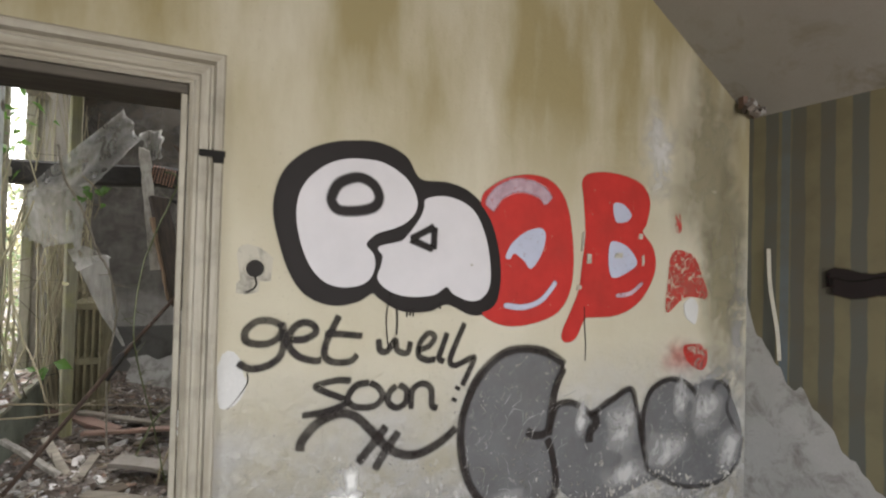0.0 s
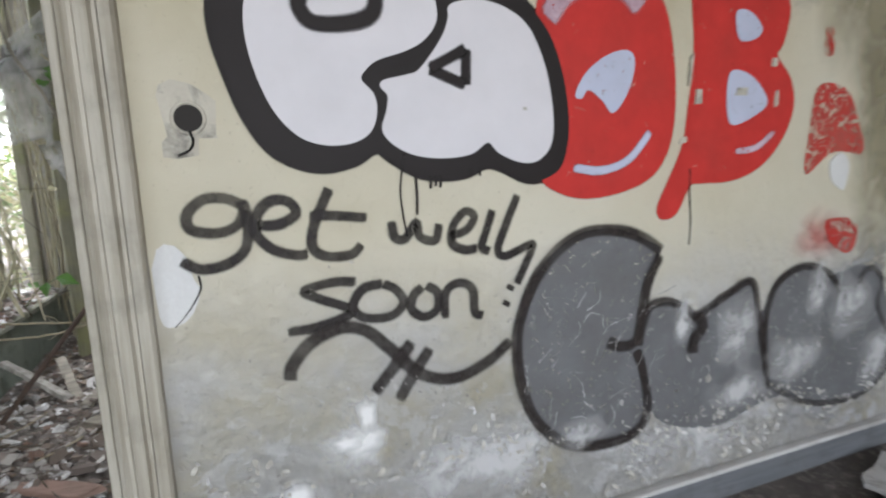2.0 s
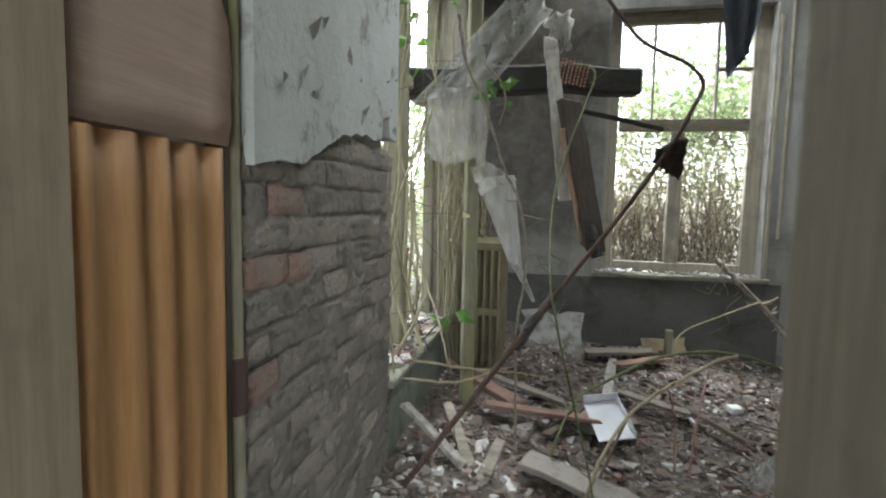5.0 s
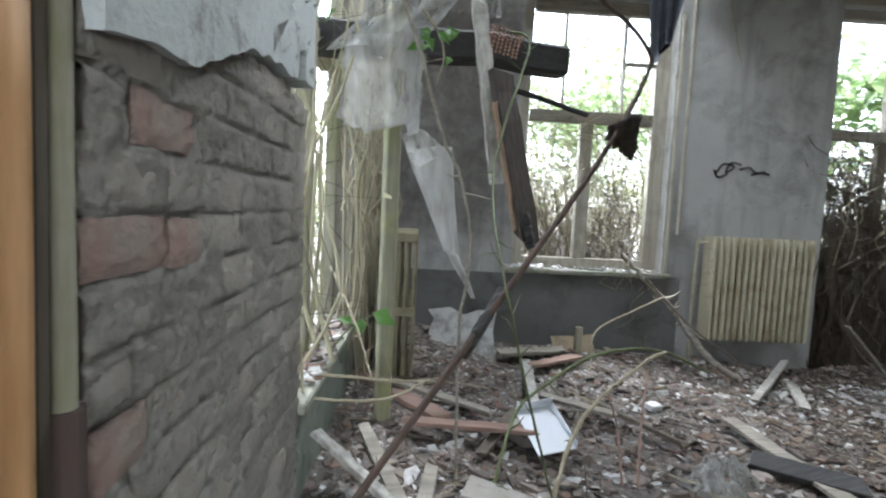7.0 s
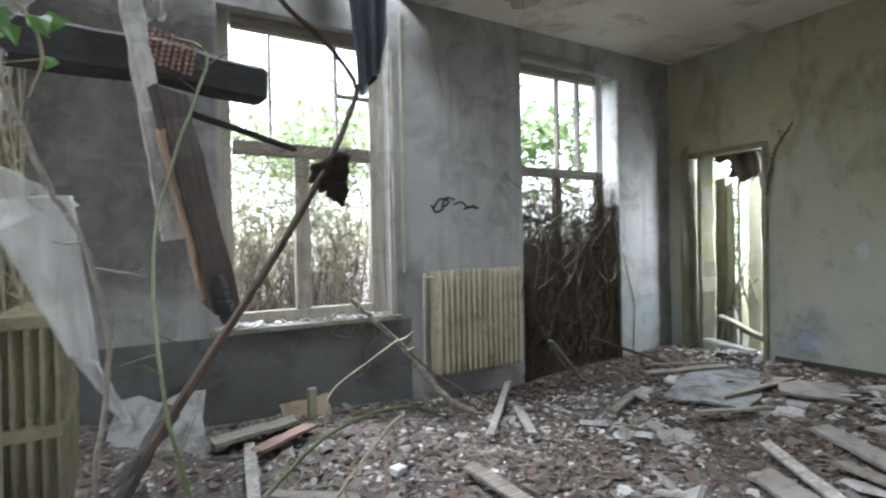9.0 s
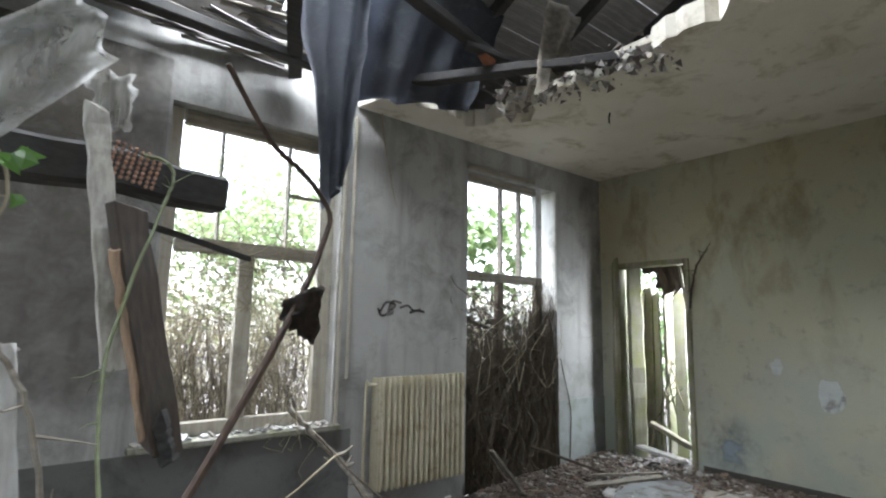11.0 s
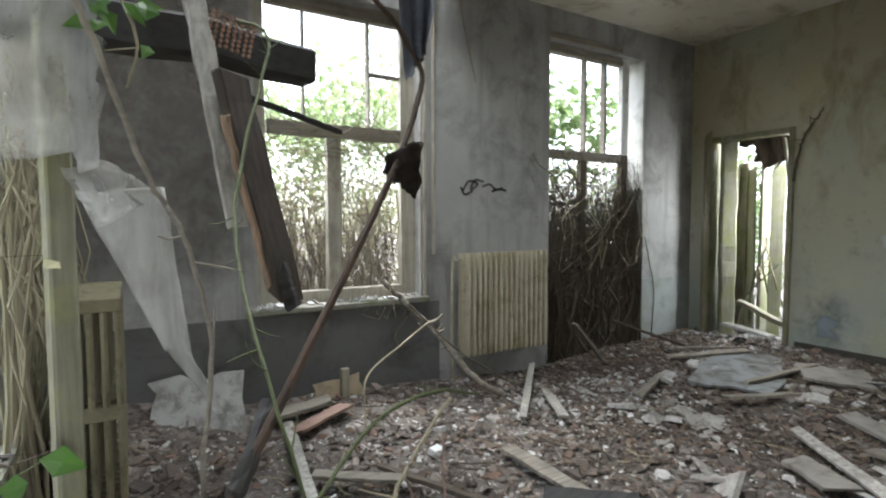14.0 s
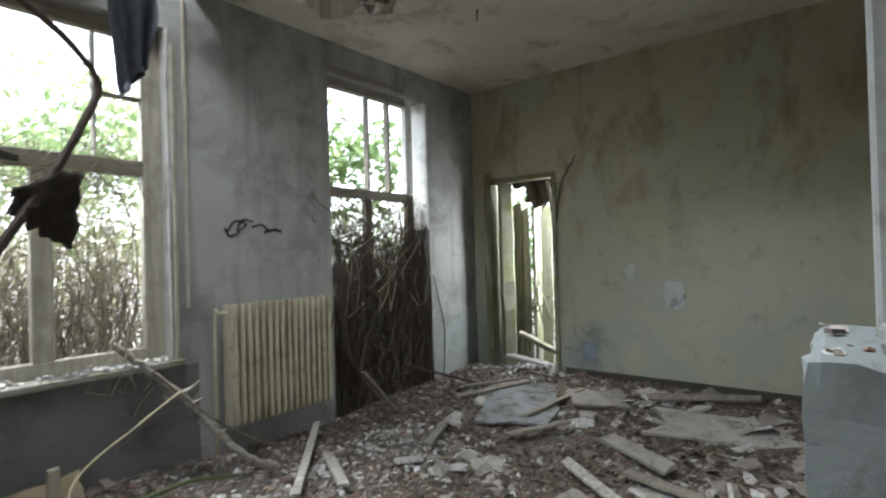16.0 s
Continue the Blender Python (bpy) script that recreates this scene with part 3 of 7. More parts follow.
for a, b in zip(TRI, TRI[1:] + TRI[:1]):
    part("letter_counter", stroke([a, ((a[0] + b[0]) / 2, (a[1] + b[1]) / 2), b], 0.028, 0.011), BLACKSPRAY, tag)
part("drip", stroke([(0.749, 1.366), (0.734, 1.273), (0.737, 1.207), (0.747, 1.134)], 0.005, 0.0062), BLACKSPRAY, tag)
for x, z, length in ((0.78, 1.301, 0.11), (0.823, 1.3, 0.036), (0.852, 1.3, 0.034), (0.838, 1.3, 0.03), (0.977, 1.32, 0.025), (0.946, 1.316, 0.014)):
    part("drip", stroke([(x, z), (x + 0.002, z - length * 0.5), (x, z - length)], 0.007, 0.0062), BLACKSPRAY, tag)

reds = thing("graffiti", "red spray-painted letters, flaking at their edges", "graffiti", kind="structure")
O_RED = [(1.188, 1.787), (1.234, 1.838), (1.33, 1.888), (1.459, 1.91), (1.569, 1.886), (1.645, 1.807), (1.685, 1.665), (1.7, 1.508), (1.679, 1.37), (1.616, 1.28), (1.491, 1.234), (1.357, 1.221), (1.267, 1.241), (1.204, 1.279), (1.264, 1.32), (1.272, 1.435), (1.255, 1.58), (1.202, 1.709)]
B_RED = [(1.771, 1.918), (1.83, 1.956), (1.99, 1.965), (2.147, 1.934), (2.218, 1.856), (2.199, 1.743), (2.169, 1.68), (2.249, 1.596), (2.269, 1.495), (2.213, 1.38), (2.113, 1.293), (1.978, 1.251), (1.847, 1.25), (1.784, 1.24), (1.728, 1.148), (1.675, 1.132), (1.661, 1.163), (1.707, 1.254), (1.761, 1.37), (1.782, 1.51), (1.798, 1.649), (1.783, 1.83)]
for name, outline in (("letter_o", O_RED), ("letter_b", B_RED)):
    part(name, fill(outline, 0.0042 if name == "letter_o" else 0.0046), REDSPRAY, reds)
    part("letter_rim", stroke(outline, 0.026, 0.0001, True), REDSPRAY, reds)
for outline in ([(2.428, 1.792), (2.468, 1.787), (2.477, 1.702), (2.43, 1.702)], [(2.403, 1.576), (2.501, 1.592), (2.595, 1.555), (2.664, 1.434), (2.712, 1.323), (2.57, 1.333), (2.489, 1.318), (2.384, 1.248), (2.361, 1.288), (2.378, 1.432)], [(2.515, 1.061), (2.686, 1.051), (2.71, 0.956), (2.658, 0.911), (2.546, 0.968)]):
    part("letter_a_remnant", fill(outline, 0.005, 3), REDSCRAP, reds)
for outline in ([(1.307, 1.53), (1.342, 1.594), (1.418, 1.65), (1.497, 1.672), (1.532, 1.646), (1.524, 1.58), (1.491, 1.514), (1.447, 1.476), (1.411, 1.512), (1.357, 1.546), (1.332, 1.52)], [(1.962, 1.817), (2.028, 1.823), (2.09, 1.773), (2.059, 1.734), (1.982, 1.729)], [(1.944, 1.614), (2.052, 1.608), (2.135, 1.53), (2.097, 1.48), (1.957, 1.442)]):
    part("highlight", fill(outline, 0.0085), BLUESPRAY, reds, "pale blue paint")
part("highlight", stroke([(1.208, 1.749), (1.271, 1.825), (1.369, 1.866), (1.489, 1.85), (1.551, 1.799)], 0.06, 0.0075), BLUEVEIL, reds, "pale blue paint")
part("highlight", stroke([(1.302, 1.308), (1.407, 1.296), (1.514, 1.327), (1.603, 1.416)], 0.024, 0.0075), BLUESPRAY, reds, "pale blue paint")
part("highlight", stroke([(1.988, 1.344), (2.09, 1.356), (2.181, 1.413)], 0.02, 0.0075), BLUEVEIL, reds, "pale blue paint")

greys = thing("graffiti", "grey bubble letters with black outlines, badly chipped", "graffiti", kind="structure")
GREY = [(1.349, 1.101), (1.483, 1.099), (1.614, 1.049), (1.67, 1.009), (1.607, 0.909), (1.583, 0.805), (1.717, 0.82), (1.847, 0.76), (1.977, 0.808), (2.112, 0.858), (2.178, 0.719), (2.26, 0.843), (2.411, 0.888), (2.582, 0.824), (2.775, 0.855), (2.926, 0.745), (3.037, 0.517), (3.001, 0.336), (2.822, 0.244), (2.555, 0.266), (2.344, 0.336), (2.21, 0.334), (1.98, 0.286), (1.745, 0.337), (1.618, 0.426), (1.606, 0.367), (1.519, 0.337), (1.365, 0.343), (1.245, 0.398), (1.154, 0.497), (1.102, 0.639), (1.094, 0.77), (1.119, 0.873), (1.165, 0.975), (1.248, 1.054)]
part("letter_fill", fill(GREY, 0.0035), GREYSPRAY, greys)
for pts, w in (([(1.67, 1.009), (1.584, 1.063), (1.484, 1.095), (1.349, 1.097), (1.248, 1.049), (1.17, 0.97), (1.119, 0.869), (1.096, 0.77), (1.106, 0.638), (1.154, 0.502), (1.245, 0.398), (1.365, 0.345), (1.519, 0.337), (1.605, 0.374), (1.628, 0.448), (1.604, 0.575), (1.57, 0.665)], 0.036), ([(1.664, 0.998), (1.616, 0.908), (1.592, 0.804), (1.568, 0.701), (1.503, 0.687), (1.446, 0.714)], 0.038), ([(1.581, 0.675), (1.6, 0.756), (1.632, 0.818), (1.717, 0.82), (1.798, 0.779), (1.847, 0.755), (1.977, 0.808), (2.113, 0.852), (2.16, 0.721), (2.203, 0.554), (2.247, 0.388)], 0.03), ([(1.847, 0.755), (1.877, 0.706), (1.837, 0.661), (1.831, 0.607)], 0.045), ([(2.238, 0.453), (2.206, 0.608), (2.213, 0.741), (2.269, 0.837), (2.412, 0.882), (2.573, 0.825), (2.644, 0.718)], 0.028)):
    part("letter_outline", stroke(pts, w, 0.006), FADEDBLACK, greys, "black outline")
for pts, w in (([(2.241, 0.411), (2.384, 0.328), (2.555, 0.266), (2.822, 0.251), (2.991, 0.337), (3.041, 0.486)], 0.024), ([(2.743, 0.735), (2.779, 0.819), (2.846, 0.828), (2.91, 0.762), (2.89, 0.659), (3.006, 0.491)], 0.026)):
    part("letter_outline", stroke(pts, w, 0.006), GHOSTBLACK, greys, "worn black outline")

words = thing("handwriting", "black spray-painted words reading get well soon", "writing", kind="structure")
LETTERS = {
    "letter_g": ([(0.323, 1.243), (0.28, 1.265), (0.228, 1.264), (0.19, 1.23), (0.197, 1.192), (0.256, 1.18), (0.302, 1.197), (0.323, 1.235)], [(0.318, 1.26), (0.328, 1.201), (0.316, 1.134), (0.269, 1.099), (0.209, 1.092), (0.166, 1.117)]),
    "letter_e": ([(0.349, 1.191), (0.405, 1.192), (0.447, 1.217), (0.431, 1.248), (0.39, 1.254), (0.354, 1.225), (0.344, 1.175), (0.38, 1.129), (0.438, 1.107), (0.471, 1.108)], [(0.879, 1.122), (0.932, 1.138), (0.958, 1.176), (0.927, 1.192), (0.889, 1.15), (0.886, 1.101), (0.923, 1.079), (0.966, 1.079)]),
    "letter_t": ([(0.538, 1.279), (0.516, 1.235), (0.489, 1.174), (0.485, 1.121), (0.523, 1.095), (0.586, 1.095), (0.617, 1.121)], [(0.481, 1.21), (0.559, 1.203), (0.636, 1.193)]),
    "letter_w": ([(0.704, 1.18), (0.712, 1.133), (0.743, 1.127), (0.776, 1.171), (0.787, 1.128), (0.832, 1.115), (0.847, 1.163)],),
    "letter_l": ([(1.019, 1.193), (0.998, 1.134), (0.981, 1.084), (1.008, 1.066)], [(1.105, 1.234), (1.066, 1.15), (1.035, 1.07), (1.063, 1.047), (1.138, 1.073), (1.157, 1.071), (1.128, 1.01), (1.098, 0.954)]),
    "letter_s": ([(0.595, 1.017), (0.532, 1.023), (0.454, 1.008), (0.488, 0.983), (0.577, 0.939), (0.54, 0.916), (0.47, 0.901), (0.402, 0.9)],),
    "letter_o": ([(0.67, 1.004), (0.613, 0.995), (0.582, 0.948), (0.613, 0.912), (0.689, 0.906), (0.728, 0.94), (0.708, 0.981), (0.67, 1.004)], [(0.788, 0.982), (0.758, 0.956), (0.752, 0.918), (0.789, 0.89), (0.83, 0.908), (0.833, 0.958), (0.798, 0.985)]),
    "letter_n": ([(0.855, 0.875), (0.86, 0.955), (0.903, 0.98), (0.946, 0.956), (0.954, 0.883), (0.981, 0.869)],),
    "full_stop": ([(1.08, 0.954), (1.071, 0.938)], [(1.065, 0.905), (1.056, 0.889)]),
    "flourish": ([(0.397, 0.763), (0.409, 0.807), (0.461, 0.862), (0.54, 0.892), (0.613, 0.874), (0.68, 0.811), (0.77, 0.718), (0.875, 0.683), (0.984, 0.713), (1.075, 0.773)], [(0.749, 0.82), (0.69, 0.751), (0.628, 0.684)], [(0.804, 0.792), (0.75, 0.721), (0.7, 0.647)]),
}
for name, strokes in LETTERS.items():
    for pts in strokes:
        part(name, stroke(pts, 0.034 if name == "flourish" else 0.025, 0.004), FADEDBLACK if name == "flourish" else THINBLACK, words)

# bare patches, socket box, door casing and skirting of the hall
BAREWHITE = plaster("bare_white_filler", (0.70, 0.70, 0.70), (0.62, 0.62, 0.61), (0.5, 0.49, 0.45), 0.55, 0.75, 0.3)
HOLEBLACK = Nodes("dark_hollow", 0.95).done((0.012, 0.011, 0.01))


def flake(points, depth, material, name, label, steps=3):
    """A patch standing 2 to 6 mm proud of the cream wall, with a broken outline."""
    bm = bmesh.new()
    line = smooth_line([(x, 0, z) for x, z in points], steps, True)
    line = [Vector((p.x + jag(p.z * 3, 2.0, 0.012), WALL_Y - depth, p.z + jag(p.x * 3, 5.0, 0.012))) for p in line]
    front = [bm.verts.new(p) for p in line]
    back = [bm.verts.new((p.x, WALL_Y + 0.01, p.z)) for p in line]
    bm.faces.new(front)
    n = len(front)
    for i in range(n):
        bm.faces.new((front[i], back[i], back[(i + 1) % n], front[(i + 1) % n]))
    bmesh.ops.recalc_face_normals(bm, faces=bm.faces)
    return solid(name, bm, material, label, "wall patch", kind="structure")


flake([(0.11, 1.149), (0.166, 1.14), (0.194, 1.069), (0.197, 1.019), (0.169, 0.972), (0.137, 0.951), (0.105, 0.98)], 0.003, BAREWHITE, "plaster_patch", "white bare filler beside the door casing")
flake([(2.511, 1.299), (2.592, 1.317), (2.629, 1.255), (2.595, 1.173), (2.532, 1.217)], 0.0065, BAREWHITE, "plaster_patch", "curled pale flake of paint")

GREYPATCH = plaster("scraped_grey_filler", (0.55, 0.52, 0.44), (0.47, 0.445, 0.38), (0.2, 0.19, 0.17), 0.5, 0.65, 0.6, 3)
rng0 = random.Random(1)
socket = thing("socket_box", "empty round switch box in a scraped patch of wall", "switch box", (0.216, WALL_Y, 1.46))
bm = bmesh.new()
outline = [(-0.062, 0.05), (-0.058, 0.078), (-0.03, 0.09), (0.01, 0.078), (0.05, 0.058), (0.062, 0.04), (0.056, -0.035), (0.062, -0.048), (0.02, -0.05), (0.012, -0.085), (-0.03, -0.095), (-0.066, -0.09), (-0.06, -0.055), (-0.046, -0.04)]
front = [bm.verts.new((x + rng0.uniform(-0.003, 0.003), -0.0035, z + rng0.uniform(-0.003, 0.003))) for x, z in outline]
back = [bm.verts.new((v.co.x, 0.004, v.co.z)) for v in front]
bm.faces.new(front)
for i in range(len(front)):
    bm.faces.new((front[i], back[i], back[(i + 1) % len(front)], front[(i + 1) % len(front)]))
bmesh.ops.recalc_face_normals(bm, faces=bm.faces)
part("backing", bm, GREYPATCH, socket)
bm = bmesh.new()
ring = [Vector((0.036 * math.cos(a), -0.006, 0.036 * math.sin(a))) for a in [2 * math.pi * i / 28 for i in range(29)]]
tube(bm, ring, 0.005, 0.005, 6, cap=False)
part("rim", bm, GREYPATCH, socket, smooth=True)
# flat dark disc: the shade inside the empty box put into its colour
bm = bmesh.new()
bmesh.ops.create_circle(bm, cap_ends=True, radius=0.034, segments=28, matrix=Matrix.Translation((0, -0.0065, 0)) @ Matrix.Rotation(radians(90), 4, "X"))
part("hollow", bm, Nodes("hollow_shade", 0.95).done((0.03, 0.027, 0.025)), socket)
bm = bmesh.new()
tube(bm, smooth_line([(0.0, -0.008, -0.03), (0.006, -0.012, -0.055), (-0.004, -0.01, -0.075), (-0.03, -0.008, -0.088)], 4), 0.004, 0.003, 6)
part("wire", bm, HOLEBLACK, socket)

PROFILE = [(0.0, 0.0), (0.0, 0.022), (0.012, 0.03), (0.022, 0.022), (0.030, 0.022), (0.036, 0.032), (0.062, 0.034), (0.068, 0.022), (0.076, 0.022), (0.084, 0.044), (0.108, 0.046), (0.115, 0.038), (0.115, 0.0)]


def casing(a, b, across, cut_a, cut_b):
    """One moulded board of the door casing from a to b; across points away from the opening. cut: mitre at that end."""
    bm = bmesh.new()
    a, b, across = Vector(a), Vector(b), Vector(across)
    d = (b - a).normalized()
    rows = []
    for end, cut in ((a, -cut_a), (b, cut_b)):
        rows.append([bm.verts.new(end + across * u + d * u * cut + Vector((0, -v, 0))) for u, v in PROFILE])
    n = len(PROFILE)
    for i in range(n):
        bm.faces.new((rows[0][i], rows[0][(i + 1) % n], rows[1][(i + 1) % n], rows[1][i]))
    bm.faces.new(rows[0][::-1])
    bm.faces.new(rows[1])
    bmesh.ops.recalc_face_normals(bm, faces=bm.faces)
    return bm


door = thing("door_1", "doorway with a moulded casing in worn cream paint, no door", "doorway", kind="structure")
PAINTED_X = wood("weathered_painted_head", (0.40, 0.37, 0.31), (0.28, 0.25, 0.19), "x", 0.6, 0.5)
part("jamb_casing", casing((-0.02, WALL_Y, -0.05), (-0.02, WALL_Y, 2.10), (1, 0, 0), 0, 1), PAINTED, door)
part("head_casing", casing((-1.0, WALL_Y, 2.10), (-0.02, WALL_Y, 2.10), (0, 0, 1), 0, 1), PAINTED_X, door)
# head lining in a darker tone than the jamb linings
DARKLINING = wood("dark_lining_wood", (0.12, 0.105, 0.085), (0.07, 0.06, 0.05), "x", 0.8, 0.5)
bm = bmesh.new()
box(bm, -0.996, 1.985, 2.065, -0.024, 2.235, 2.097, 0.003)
part("head_lining", bm, DARKLINING, door, "lining board darker than the jamb linings")
bm = bmesh.new()
box(bm, -0.045, 1.985, -0.05, -0.024, 2.235, 2.064, 0.003)
part("jamb_lining", bm, PAINTED, door)
bm = bmesh.new()
box(bm, -0.996, 2.03, -0.05, -0.972, 2.17, 2.064, 0.003)
part("jamb_lining", bm, wood("brown_lining_wood", (0.33, 0.275, 0.195), (0.24, 0.195, 0.135), "z", 0.8, 0.35), door, "brown worn lining board")
bm = bmesh.new()
box(bm, 0.015, 1.949, 1.848, 0.1, 1.953, 1.872, 0.0015)
box(bm, 0.06, 1.9485, 1.828, 0.096, 1.9525, 1.85, 0.0015)
part("stain", bm, HOLEBLACK, door, "black paint smear")
bm = bmesh.new()
box(bm, 0.10, 1.972, -0.02, 3.07, 1.998, 0.10, 0.004)
solid("baseboard", bm, wood("grey_skirting", (0.19, 0.20, 0.215), (0.12, 0.128, 0.137), "x", 0.8, 0.6), "dark grey skirting board under the cream wall", "skirting", kind="structure")

bm = bmesh.new()
box(bm, 0.10, 1.955, 0.101, 3.06, 1.998, 0.118, 0.005)
solid("trim", bm, wood("pale_dusty_ledge", (0.66, 0.655, 0.64), (0.46, 0.45, 0.43), "x", 0.85, 0.4), "pale dusty ledge on top of the dark skirting", "ledge", kind="structure")

# papered wall: torn paper, spray bar
bm = bmesh.new()
n = 90
low, high = [], []
for i in range(n + 1):
    y = 1.998 - 1.1 * i / n
    low.append(bm.verts.new((3.064, y, 0.0)))
    high.append(bm.verts.new((3.064, y, max(0.25, 1.45 - 1.35 * (i / n) ** 0.6 + jag(y, 4.4, 0.12) + 0.07 * noise.noise((y * 9, 0.5, 3.0)) + 0.03 * noise.noise((y * 31, 0.5, 8.0))))))
for i in range(n):
    bm.faces.new((low[i], low[i + 1], high[i + 1], high[i]))
solid("plaster_torn", bm, plaster("bare_grey_wall", (0.44, 0.435, 0.42), (0.36, 0.355, 0.34), (0.20, 0.19, 0.17), 0.5, 0.68, 0.6, 2), "bare grey wall where the wallpaper is torn off", "wall patch", kind="structure")
bm = bmesh.new()
rim = bm.verts.layers.float.new("rim")
for k, (za, zb) in enumerate(((1.42, 1.42), (1.46, 1.45))):
    rows = []
    for i in range(12):
        y = 1.58 - 0.06 * i - 0.02 * k
        zc = (1.46, 1.42)[k] + 0.015 * math.sin(i * 1.3 + k * 2)
        row = []
        for s, r in ((-0.055, 0), (-0.035, 1), (0.035, 1), (0.055, 0)):
            v = bm.verts.new((3.063 - 0.002 * k, y, zc + s))
            v[rim] = r if 0 < i < 11 else 0.3
            row.append(v)
        rows.append(row)
    for a, b in zip(rows, rows[1:]):
        for j in range(3):
            bm.faces.new((a[j], a[j + 1], b[j + 1], b[j]))
solid("graffiti", bm, BLACKSPRAY, "thick black spray bar across the striped wallpaper", "graffiti", kind="structure")
# pale strip added for a whitish vertical highlight on the papered wall
bm = bmesh.new()
line = smooth_line([(3.055, 1.86, 1.62), (3.045, 1.84, 1.4), (3.05, 1.80, 1.15), (3.058, 1.79, 0.98)], 6)
for a, b in zip(line, line[1:]):
    w = 0.008
    bm.faces.new([bm.verts.new(p) for p in (a + Vector((0, -w, 0)), b + Vector((0, -w, 0)), b + Vector((-0.012, w, 0)), a + Vector((-0.012, w, 0)))])
bmesh.ops.remove_doubles(bm, verts=bm.verts, dist=0.0004)
bmesh.ops.solidify(bm, geom=bm.faces[:], thickness=0.002)
solid("highlight_strip", bm, GREYPATCH, "pale curled strip made for a vertical highlight on the papered wall", "wallpaper strip", kind="structure")


def fuzzy_patch(name, x, z, w, h, mat, label, seed, over=0.0012):
    """A soft-rimmed smear on the cream wall."""
    bm = bmesh.new()
    rim = bm.verts.layers.float.new("rim")
    n = 26
    layer[0] += 1
    y = WALL_Y - over - 0.00012 * (layer[0] % 12)
    rings = []
    for k, (sc, r) in enumerate(((0.0, 1.0), (0.3, 1.0), (0.65, 0.6), (1.0, 0.28), (1.3, 0.0))):
        ring = []
        for i in range(n):
            a = 6.2832 * i / n
            q = sc * (1 + 0.4 * noise.noise((math.cos(a) * 1.7, math.sin(a) * 1.7, seed)))
            v = bm.verts.new((x + w * math.cos(a) * q, y, z + h * math.sin(a) * q))
            v[rim] = r
            ring.append(v)
        rings.append(ring)
    for a, b in zip(rings, rings[1:]):
        for i in range(n):
            bm.faces.new((a[i], a[(i + 1) % n], b[(i + 1) % n], b[i]))
    bmesh.ops.remove_doubles(bm, verts=bm.verts, dist=0.0001)
    return solid(name, bm, mat, label, "wall patch", kind="structure")


SMEARWHITE = smear("white_smear", (0.74, 0.74, 0.74), (0.66, 0.66, 0.66), 0.95)
BAREFILLER = smear("bared_white_filler", (0.80, 0.80, 0.79), (0.74, 0.74, 0.73), 1.0, 0.7)
SMEARGREY = smear("grey_overspray", (0.30, 0.30, 0.31), (0.38, 0.38, 0.39), 0.65)
SMEARPALE = smear("pale_damp_bloom", (0.70, 0.70, 0.70), (0.60, 0.60, 0.60), 0.75)
# olive-brown veil that darkens the cream wall towards the corner
SMEAROLIVE = smear("olive_corner_veil", (0.27, 0.24, 0.15), (0.33, 0.30, 0.20), 0.72, 0.55)
SMEARRED = smear("red_overspray", (0.55, 0.05, 0.05), (0.5, 0.08, 0.07), 0.5)
for i, (x, z, w, h, mat, label) in enumerate(((0.566, 0.546, 0.11, 0.11, SMEARWHITE, "white smear of filler low on the wall"), (0.998, 0.392, 0.35, 0.12, SMEARPALE, "pale damp bloom low on the wall"), (0.373, 0.305, 0.22, 0.14, SMEARPALE, "pale damp bloom low on the wall"),
                                              (1.837, 0.277, 0.4, 0.14, SMEARPALE, "pale damp bloom low on the wall"), (2.788, 0.807, 0.26, 0.2, SMEARGREY, "grey overspray cloud beside the letters"), (2.615, 0.292, 0.35, 0.16, SMEARGREY, "grey overspray cloud under the letters"), (2.494, 1.01, 0.14, 0.10, SMEARRED, "faint red overspray"), (2.3, 2.139, 0.13, 0.28, SMEARPALE, "pale wiped plaster near the corner"), (2.973, 1.243, 0.12, 0.42, SMEARGREY, "grey grime along the corner"), (2.714, 2.077, 0.30, 0.62, SMEAROLIVE, "brownish veil towards the corner"), (2.846, 1.493, 0.2, 0.5, SMEAROLIVE, "brownish veil towards the corner"))):
    fuzzy_patch("wall_smear", x, z, w, h, mat, label, i * 2.3)
for i, (x, z, w, h) in enumerate(((2.046, 0.668, 0.10, 0.16), (2.368, 0.503, 0.16, 0.10), (2.087, 0.412, 0.16, 0.07), (2.7, 0.679, 0.14, 0.12), (1.341, 0.399, 0.12, 0.06), (2.488, 0.76, 0.07, 0.12), (1.775, 0.727, 0.05, 0.10), (2.911, 0.427, 0.12, 0.14))):
    fuzzy_patch("wall_smear", x, z, w, h, SMEARPALE, "pale rubbed streaks over the grey letters", 30 + i * 1.7, 0.0108)
for x, z, w, h in ((0.585, 0.54, 0.075, 0.05), (0.605, 0.62, 0.032, 0.07), (0.40, 0.42, 0.05, 0.04), (0.54, 0.545, 0.05, 0.03)):
    fuzzy_patch("wall_smear", x, z, w, h, BAREFILLER, "white bare filler low on the damp wall", 50 + x * 9, 0.0024)
